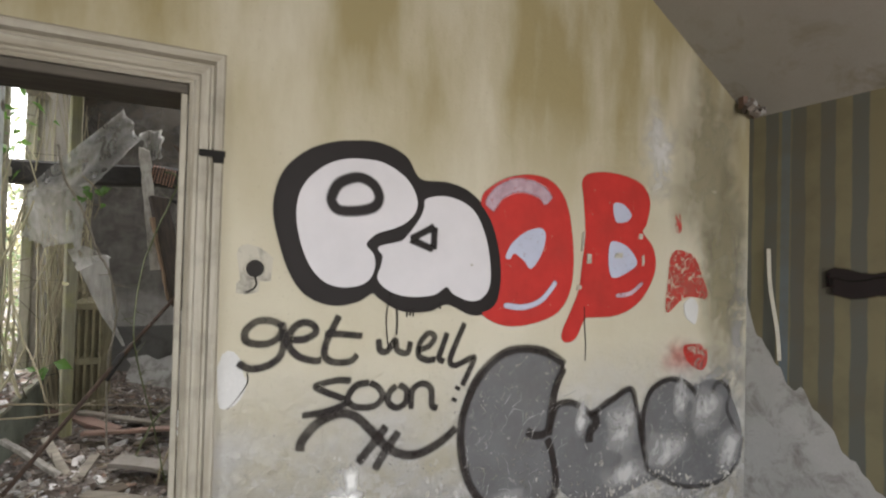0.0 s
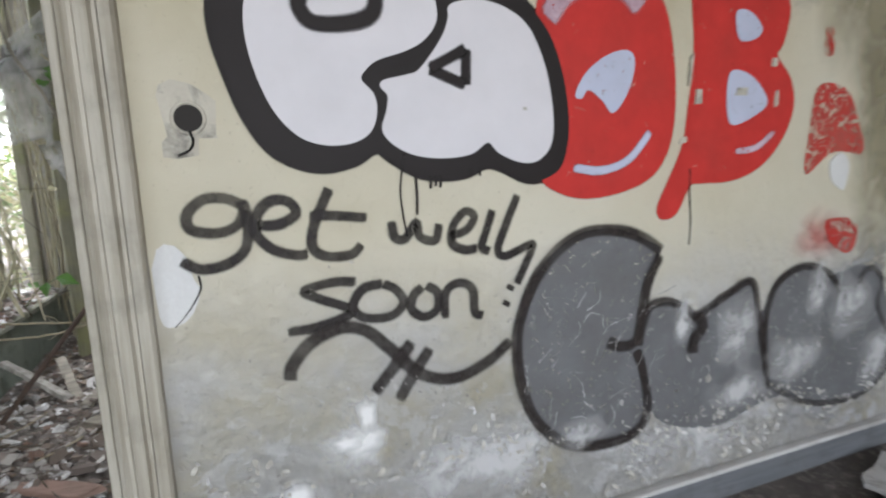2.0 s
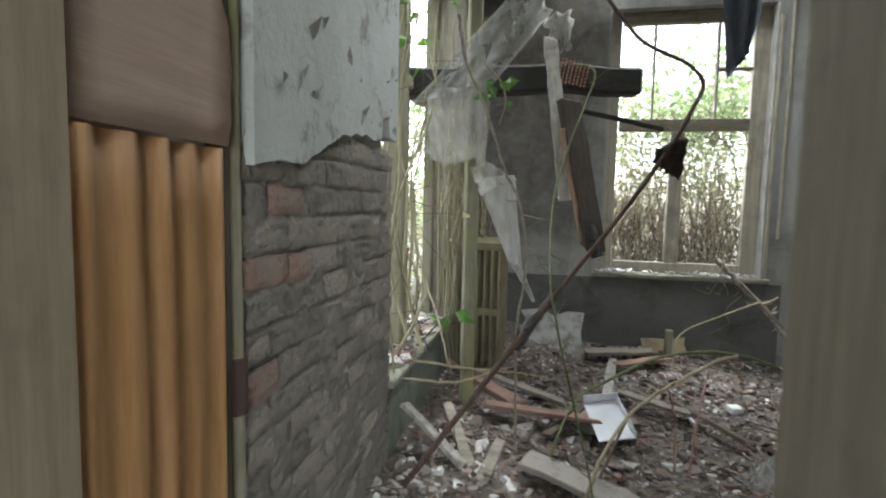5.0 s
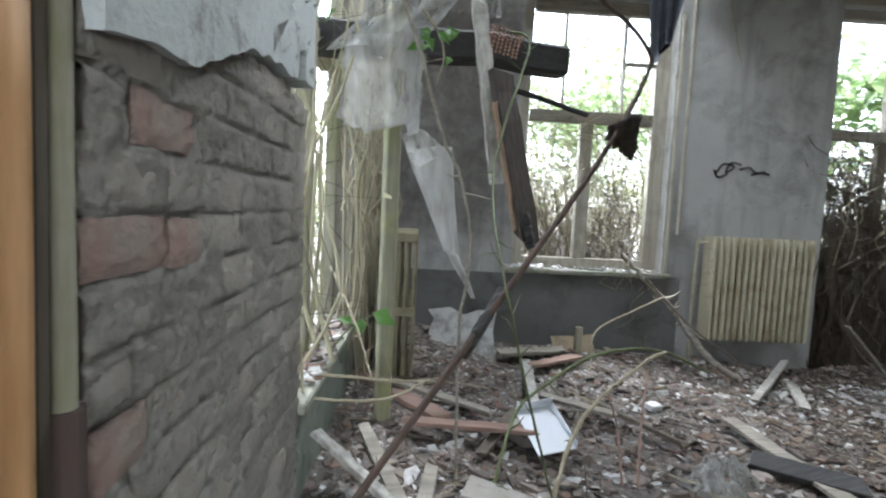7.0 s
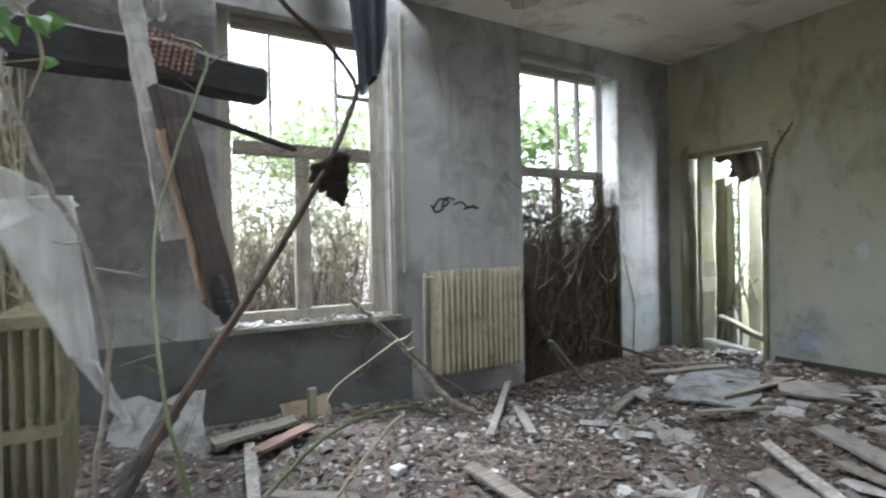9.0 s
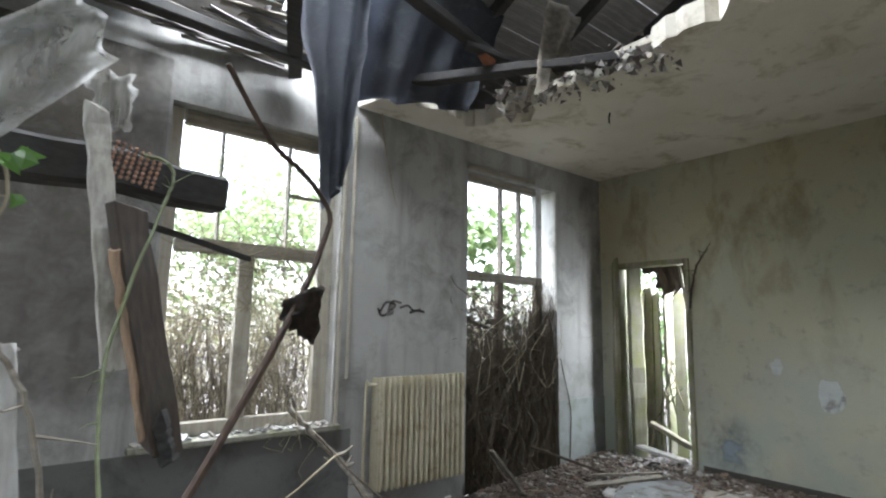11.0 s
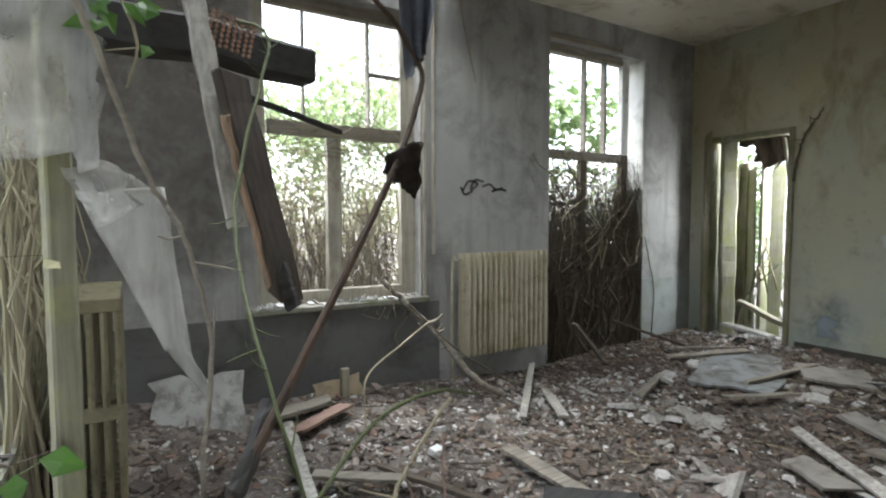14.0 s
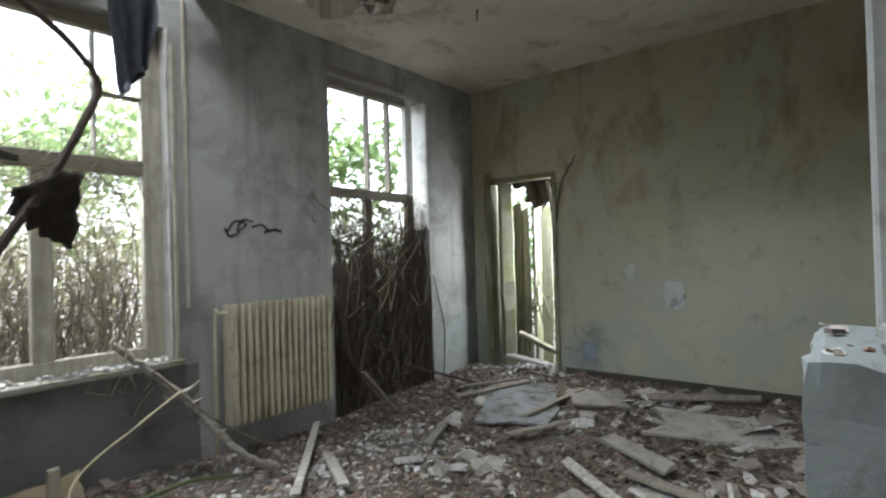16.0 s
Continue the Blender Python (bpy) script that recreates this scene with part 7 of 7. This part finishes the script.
# ---- growth at the windows and outside ----
def thicket(name, count, region, z0, z1, r0, r1, mat, label, seed, lean=0.25, sides=4, cross=0.0, wild=0.06):
    """Many thin wandering stems. region: x0, x1, y0, y1."""
    rng = random.Random(seed)
    bm = bmesh.new()
    x0, x1, y0, y1 = region
    for i in range(count):
        x, y = rng.uniform(x0, x1), rng.uniform(y0, y1)
        if rng.random() < cross:
            L = rng.uniform(0.3, 0.9)
            z = rng.uniform(z0, z1)
            a = Vector((x, y, z))
            b = Vector((min(x1, x + rng.uniform(-L, L)), min(y1, max(y0, y + rng.uniform(-L, L))), z + rng.uniform(-0.4, 0.4)))
        else:
            lo = z0 if rng.random() < 0.6 else rng.uniform(z0, z1 * 0.6)
            a = Vector((x, y, lo))
            b = Vector((max(x0, min(x1, x + rng.gauss(0, lean))), max(y0, min(y1, y + rng.gauss(0, lean))), rng.uniform(z0 + (z1 - z0) * 0.45, z1)))
        pts = [a.lerp(b, t) + Vector((rng.gauss(0, wild), rng.gauss(0, wild * 0.4), 0)) for t in (0, 0.25, 0.5, 0.75, 1)]
        tube(bm, smooth_line(pts, 2), rng.uniform(r0, r1), r0 * 0.6, sides, cap=False)
    return solid(name, bm, mat, label, "dead vines", kind="stuff")


thicket("dead_vines", 300, (0.28, 1.31, FAR + 0.2, FAR + 0.75), 0.6, 2.1, 0.0018, 0.004, PALEVINE, "curtain of dry vines behind the window", 1, lean=0.1, cross=0.08, wild=0.03)
thicket("dead_vines", 230, (0.1, 1.6, FAR + 0.5, FAR + 1.3), 0.3, 1.6, 0.003, 0.007, BARK, "brown bramble tangle behind the window", 2, cross=0.5, wild=0.1)
thicket("dead_vines", 40, (0.3, 1.3, FAR + 0.02, FAR + 0.1), 1.6, 2.12, 0.002, 0.004, PALEVINE, "dry tendrils hanging from the transom", 3, cross=0.1)
thicket("dead_vines", 560, (2.82, 4.05, FAR + 0.02, FAR + 0.33), 0.0, 2.05, 0.003, 0.008, BARK, "dense dark curtain of dead vines in the window", 4, cross=0.2)
thicket("dead_vines", 600, (2.84, 4.0, FAR - 0.02, FAR + 0.25), 0.0, 1.6, 0.004, 0.015, BARK, "dense dark dead vines at the window's foot", 5, cross=0.25)
thicket("dead_vines", 40, (2.84, 4.0, FAR + 0.0, FAR + 0.2), 1.7, 2.1, 0.002, 0.004, PALEVINE, "dry tendrils over the window's transom", 6, cross=0.4)
thicket("dead_vines", 26, (2.86, 3.9, FAR + 0.1, FAR + 0.3), 1.9, 3.0, 0.002, 0.004, BARK, "thin vines in the upper window", 7, cross=0.2)
thicket("dead_vines", 24, (0.3, 1.3, FAR + 0.2, FAR + 0.4), 1.9, 3.0, 0.002, 0.004, BARK, "thin vines in the upper window", 8, cross=0.2)
thicket("dead_vines", 22, (-1.32, -1.02, 3.78, 4.75), 0.52, 2.8, 0.004, 0.012, LITVINE, "dry vine stems growing through the side window", 9, lean=0.12)
thicket("dead_vines", 40, (-2.0, -1.35, 3.4, 6.2), -0.3, 3.0, 0.003, 0.009, LITVINE, "pale bramble thicket outside the side window", 10, cross=0.25)
thicket("dead_vines", 55, (-1.04, -0.9, 5.05, 6.2), 0.0, 2.9, 0.005, 0.016, PALEVINE, "mossy vine stems covering the wall by the window", 11, lean=0.15)
thicket("dead_vines", 65, (-1.04, -0.86, 4.98, 6.2), 0.0, 2.9, 0.004, 0.012, LITVINE, "dry vine stems covering the wall by the window", 12, lean=0.15)
thicket("dead_vines", 90, (-3.4, -2.0, 2.8, 7.5), -0.3, 2.4, 0.003, 0.009, LITVINE, "bramble thicket outside the side window", 13, cross=0.3)
thicket("dead_vines", 340, (-1.2, 5.5, FAR + 1.6, FAR + 3.2), -0.3, 1.9, 0.005, 0.013, PALEVINE, "bramble thicket beyond the far wall", 14, cross=0.35)
thicket("dead_vines", 90, (5.4, 6.9, 5.0, 7.2), -0.3, 2.2, 0.006, 0.016, GREENSTEM, "mossy thicket beyond the doorway", 15, cross=0.25)


def foliage(name, count, centre, spread, size, mat, label, seed):
    rng = random.Random(seed)
    verts, faces = [], []
    for i in range(count):
        p = Vector(centre) + Vector((rng.gauss(0, spread[0]), rng.gauss(0, spread[1]), rng.gauss(0, spread[2])))
        if noise.noise((p.x * 1.1, p.y * 1.1, p.z * 1.3)) < -0.12:
            continue
        s = rng.uniform(0.6, 1.3) * size
        rot = Euler((rng.uniform(-0.9, 0.9), rng.uniform(-0.9, 0.9), rng.uniform(0, 6.3))).to_matrix()
        b = len(verts)
        for q in ((0, 0, 0), (s * 0.4, s * 0.33, s * 0.08), (s, 0, -s * 0.12), (s * 0.4, -s * 0.33, s * 0.08)):
            verts.append(tuple(p + rot @ Vector(q)))
        faces += [(b, b + 2, b + 1), (b, b + 3, b + 2)]
    me = bpy.data.meshes.new(name)
    me.from_pydata(verts, [], faces)
    me.materials.append(mat)
    return tagged(new(name, me), label, "foliage", kind="stuff")


foliage("foliage", 900, (1.5, 8.6, 2.35), (0.45, 0.4, 0.35), 0.10, FARLEAF, "leafy green shrub tips beyond the window", 1)
foliage("foliage", 1100, (4.3, 7.9, 2.85), (0.6, 0.35, 0.4), 0.17, FARLEAF, "large green leaves beyond the far window", 2)
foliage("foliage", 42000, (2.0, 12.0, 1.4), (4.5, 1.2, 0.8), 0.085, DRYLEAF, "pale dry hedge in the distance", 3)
# paler leaf for distant growth: the haze is put into its colour
HAZYLEAF = leafy("hazed_far_leaf", (0.30, 0.36, 0.18), (0.42, 0.46, 0.28))
foliage("foliage", 9000, (2.6, 11.0, 3.1), (1.6, 0.7, 0.55), 0.12, HAZYLEAF, "tree tips beyond the far windows, haze put into their pale green", 14)
foliage("foliage", 9000, (2.0, 10.6, 1.9), (2.2, 0.6, 0.5), 0.06, HAZYLEAF, "hedge top beyond the far windows, haze put into its light yellow-green", 15)
foliage("foliage", 7000, (-5.0, 6.5, 1.2), (0.8, 3.0, 1.1), 0.13, DRYLEAF, "pale dry hedge beyond the side window", 4)
foliage("foliage", 5500, (7.4, 8.0, 1.3), (0.6, 1.1, 1.0), 0.12, FARLEAF, "green shrubs beyond the doorway", 5)
foliage("foliage", 70, (-1.1, 4.0, 2.45), (0.1, 0.25, 0.25), 0.09, LEAF, "green climbing leaves at the top of the side window", 6)
thicket("dead_vines", 60, (-1.5, -1.05, 3.8, 5.05), 0.5, 2.7, 0.0018, 0.004, BARK, "fine brown twigs in the side window", 16, cross=0.5, wild=0.1)

foliage("foliage", 1300, (-2.4, 6.0, 1.9), (0.45, 0.9, 0.7), 0.075, FARLEAF, "light green shrub leaves outside the side window", 7)
foliage("foliage", 1500, (-2.1, 6.2, 0.9), (0.4, 0.9, 0.5), 0.06, DRYLEAF, "pale dry leaves outside the side window", 8)
thicket("dead_vines", 260, (2.84, 4.02, FAR + 0.05, FAR + 0.3), 1.0, 2.04, 0.003, 0.008, BARK, "dark dead vines under the window's transom", 21, cross=0.45, wild=0.05)

foliage("foliage", 1700, (-1.8, 4.9, 1.2), (0.22, 0.6, 0.7), 0.04, DRYLEAF, "small pale leaves caught in the side window's thicket", 9)
foliage("foliage", 500, (-1.7, 4.7, 1.9), (0.22, 0.5, 0.5), 0.045, FARLEAF, "small fresh leaves in the side window's thicket", 10)
thicket("dead_vines", 130, (-2.0, -1.3, 3.7, 6.0), 0.1, 2.8, 0.002, 0.005, PALEVINE, "fine dry stems outside the side window", 22, cross=0.45, wild=0.08)

foliage("foliage", 9000, (-4.2, 11.5, 1.2), (1.9, 1.4, 1.1), 0.12, DRYLEAF, "pale dry hedge past the side window", 11)
foliage("foliage", 3500, (-3.8, 10.5, 2.0), (1.9, 1.2, 0.9), 0.11, FARLEAF, "green shrubs past the side window", 12)

foliage("foliage", 5000, (-3.2, 7.8, 1.2), (0.8, 1.2, 1.0), 0.09, FARLEAF, "green shrubs close outside the side window", 13)
thicket("dead_vines", 60, (-1.9, -1.3, 3.7, 4.9), 0.1, 2.6, 0.004, 0.011, GREENSTEM, "mossy stems close outside the side window", 23, cross=0.3)

# ---- marks on the right wall and in the hall corner ----
def wall_scab(name, y, z, w, h, mat, label, seed):
    """A lifted scab of plaster on the right wall, curling off at its lower rim."""
    bm = bmesh.new()
    n = 18
    c = bm.verts.new((RIGHT - 0.006, y, z))
    ring = []
    for i in range(n):
        a = 6.2832 * i / n
        r = 1 + 0.45 * noise.noise((math.cos(a) * 1.6, math.sin(a) * 1.6, seed))
        ring.append(bm.verts.new((RIGHT - 0.004 - 0.03 * max(0, -math.sin(a)) * (0.5 + 0.5 * math.cos(a * 2)), y + w * math.cos(a) * r, z + h * math.sin(a) * r)))
    for i in range(n):
        bm.faces.new((c, ring[(i + 1) % n], ring[i]))
    return solid(name, bm, mat, label, "wall patch", kind="structure")


wall_scab("plaster_scab", 4.05, 0.98, 0.10, 0.14, FLAKED, "pale lifted scab of plaster on the mouldy wall", 1)
wall_scab("plaster_scab", 4.45, 1.2, 0.05, 0.07, FLAKED, "small lifted scab of plaster on the mouldy wall", 2)
branch("dead_vine_stem", [(4.955, 5.22, 1.75), (4.95, 5.18, 2.0), (4.955, 5.12, 2.2), (4.95, 4.98, 2.4)], 0.014, 0.006, BARK, "dark dead stem clinging beside the doorway", 14, 41)
branch("dead_vine_stem", [(4.3, 6.285, 0.1), (4.32, 6.28, 0.6), (4.25, 6.285, 0.9), (4.15, 6.28, 1.2)], 0.006, 0.004, BARK, "thin dead stem on the corner wall", 6, 42)
bm = bmesh.new()
rng = random.Random(14)
for i in range(26):
    p = Vector((3.0 + rng.uniform(-0.1, 0.05), 1.95 + rng.uniform(-0.1, 0.03), 2.47 + rng.uniform(-0.04, 0.04)))
    s2 = rng.uniform(0.01, 0.035)
    m = Matrix.Translation(p) @ Euler((rng.uniform(0, 6), rng.uniform(0, 6), rng.uniform(0, 6))).to_matrix().to_4x4()
    box(bm, -s2, -s2 * 0.7, -s2 * 0.4, s2, s2 * 0.7, s2 * 0.4, 0, m)
solid("corner_rubble", bm, DEBRIS, "broken plaster in the ceiling corner", "rubble", kind="stuff")
thicket("dead_vines", 170, (0.2, 1.4, FAR + 0.22, FAR + 0.6), 0.78, 1.95, 0.0018, 0.004, BARK, "brown upright bramble stems across the lower panes", 17, lean=0.12, cross=0.15, wild=0.035)
thicket("dead_vines", 120, (0.2, 1.4, FAR + 0.2, FAR + 0.5), 0.78, 1.4, 0.002, 0.0045, BARK, "dry bramble stems across the lower panes", 18, lean=0.14, cross=0.35, wild=0.05)
thicket("dead_vines", 60, (0.3, 1.3, FAR + 0.04, FAR + 0.14), 1.85, 2.14, 0.002, 0.0045, PALEVINE, "dry tendrils lying over the transom", 19, cross=0.9, wild=0.03)
thicket("dead_vines", 14, (1.0, 1.3, FAR - 0.06, FAR + 0.04), 0.62, 1.0, 0.002, 0.004, PALEVINE, "dry tendrils hanging over the sill", 20, cross=0.1)

for i, (x, y, w, d, rz) in enumerate(((2.72, 1.72, 0.34, 0.26, 20), (2.35, 1.55, 0.42, 0.3, -12), (2.86, 1.38, 0.3, 0.4, 35), (1.9, 1.5, 0.3, 0.22, 8))):
    flat_piece("plaster_slab", x, y, w, d, 0.02, rz, plaster("dusty_pale_plaster", (0.58, 0.575, 0.565), (0.46, 0.45, 0.44), (0.22, 0.21, 0.19), 0.52, 0.7, 0.4, 3) if i == 0 else bpy.data.materials["dusty_pale_plaster"], "pale dusty slab of fallen plaster on the floor", "plaster slab", seed=40 + i, z=0.004)

thicket("dead_vines", 170, (3.84, 4.11, FAR - 0.03, FAR + 0.2), 0.0, 2.02, 0.004, 0.012, BARK, "dark dead stems crowding the window's side", 24, lean=0.06, cross=0.1, wild=0.03)
thicket("dead_vines", 16, (2.95, 4.05, FAR - 0.06, FAR + 0.04), 0.9, 2.1, 0.004, 0.007, PALEVINE, "grey stems arching over the window's transom", 25, lean=0.3, cross=0.2, wild=0.08)

# chipped paint on the letters, a run of cracked paint below them
for x, z, w, h in ((1.80, 1.535, 0.016, 0.028), (1.745, 1.39, 0.014, 0.012), (1.765, 1.62, 0.008, 0.05), (2.155, 1.655, 0.014, 0.016), (2.175, 1.53, 0.008, 0.03), (2.0, 1.55, 0.03, 0.016), (1.12, 1.49, 0.006, 0.005)):
    flake([(x - w, z - h), (x + w * 0.8, z - h * 0.7), (x + w, z + h), (x - w * 0.6, z + h * 0.8)], 0.0125, GREYPATCH, "paint_chip", "chipped spot baring pale plaster in the red paint", 1)
bm = bmesh.new()
tube(bm, [Vector((x, WALL_Y - 0.003, z)) for x, z in ((1.785, 1.29), (1.79, 1.20), (1.80, 1.10), (1.798, 1.02))], 0.004, 0.002, 5)
solid("wall_crack", bm, HOLEBLACK, "thin dark crack in the cream plaster", "crack", kind="structure")
rng = random.Random(71)
bm = bmesh.new()
rim = bm.verts.layers.float.new("rim")
for k in range(95):
    x = rng.uniform(1.1, 1.68) if k < 50 else rng.uniform(1.7, 2.85)
    z = 0.36 + 0.5 * rng.random() ** 1.3
    a = rng.choice((0.5, 0.7, 1.5, 1.7, 1.0)) + rng.uniform(-0.3, 0.3)
    wide = rng.uniform(0.0006, 0.0016)
    p = Vector((x, WALL_Y - 0.0105, z))
    rows = []
    for t in range(rng.randint(4, 11)):
        d = Vector((math.cos(a), 0, math.sin(a)))
        side = Vector((-d.z, 0, d.x)) * wide * rng.uniform(0.4, 1.6)
        row = [bm.verts.new(p - side), bm.verts.new(p + side)]
        for v in row:
            v[rim] = rng.uniform(0.5, 1.0)
        rows.append(row)
        p = p + d * rng.uniform(0.006, 0.013)
        a += rng.uniform(-0.45, 0.45)
    for p, q in zip(rows, rows[1:]):
        bm.faces.new((p[0], p[1], q[1], q[0]))
solid("paint_scratches", bm, SMEARWHITE, "fine pale scratches and cracks across the grey letters", "scratches", kind="stuff")

# a broad leaf on a bramble beside the post
bramble = thing("bramble_sprig", "bramble shoot with broad fresh green leaves by the sill", "bramble")
bm = bmesh.new()
tube(bm, smooth_line([(-1.0, 4.40, 0.54), (-0.9, 4.40, 0.66), (-0.80, 4.40, 0.72)], 5), 0.005, 0.003, 5)
part("stem", bm, GREENSTEM, bramble)
for at, size, nrm, spin in (((-0.81, 4.395, 0.725), 0.13, (0.35, -0.8, 0.5), -0.5), ((-0.86, 4.39, 0.70), 0.10, (-0.2, -0.8, 0.6), -1.4), ((-0.90, 4.40, 0.67), 0.08, (0.1, -0.7, 0.7), 2.6)):
    bm = bmesh.new()
    leaf_into(bm, at, size, nrm, spin)
    part("leaf", bm, LEAF, bramble)
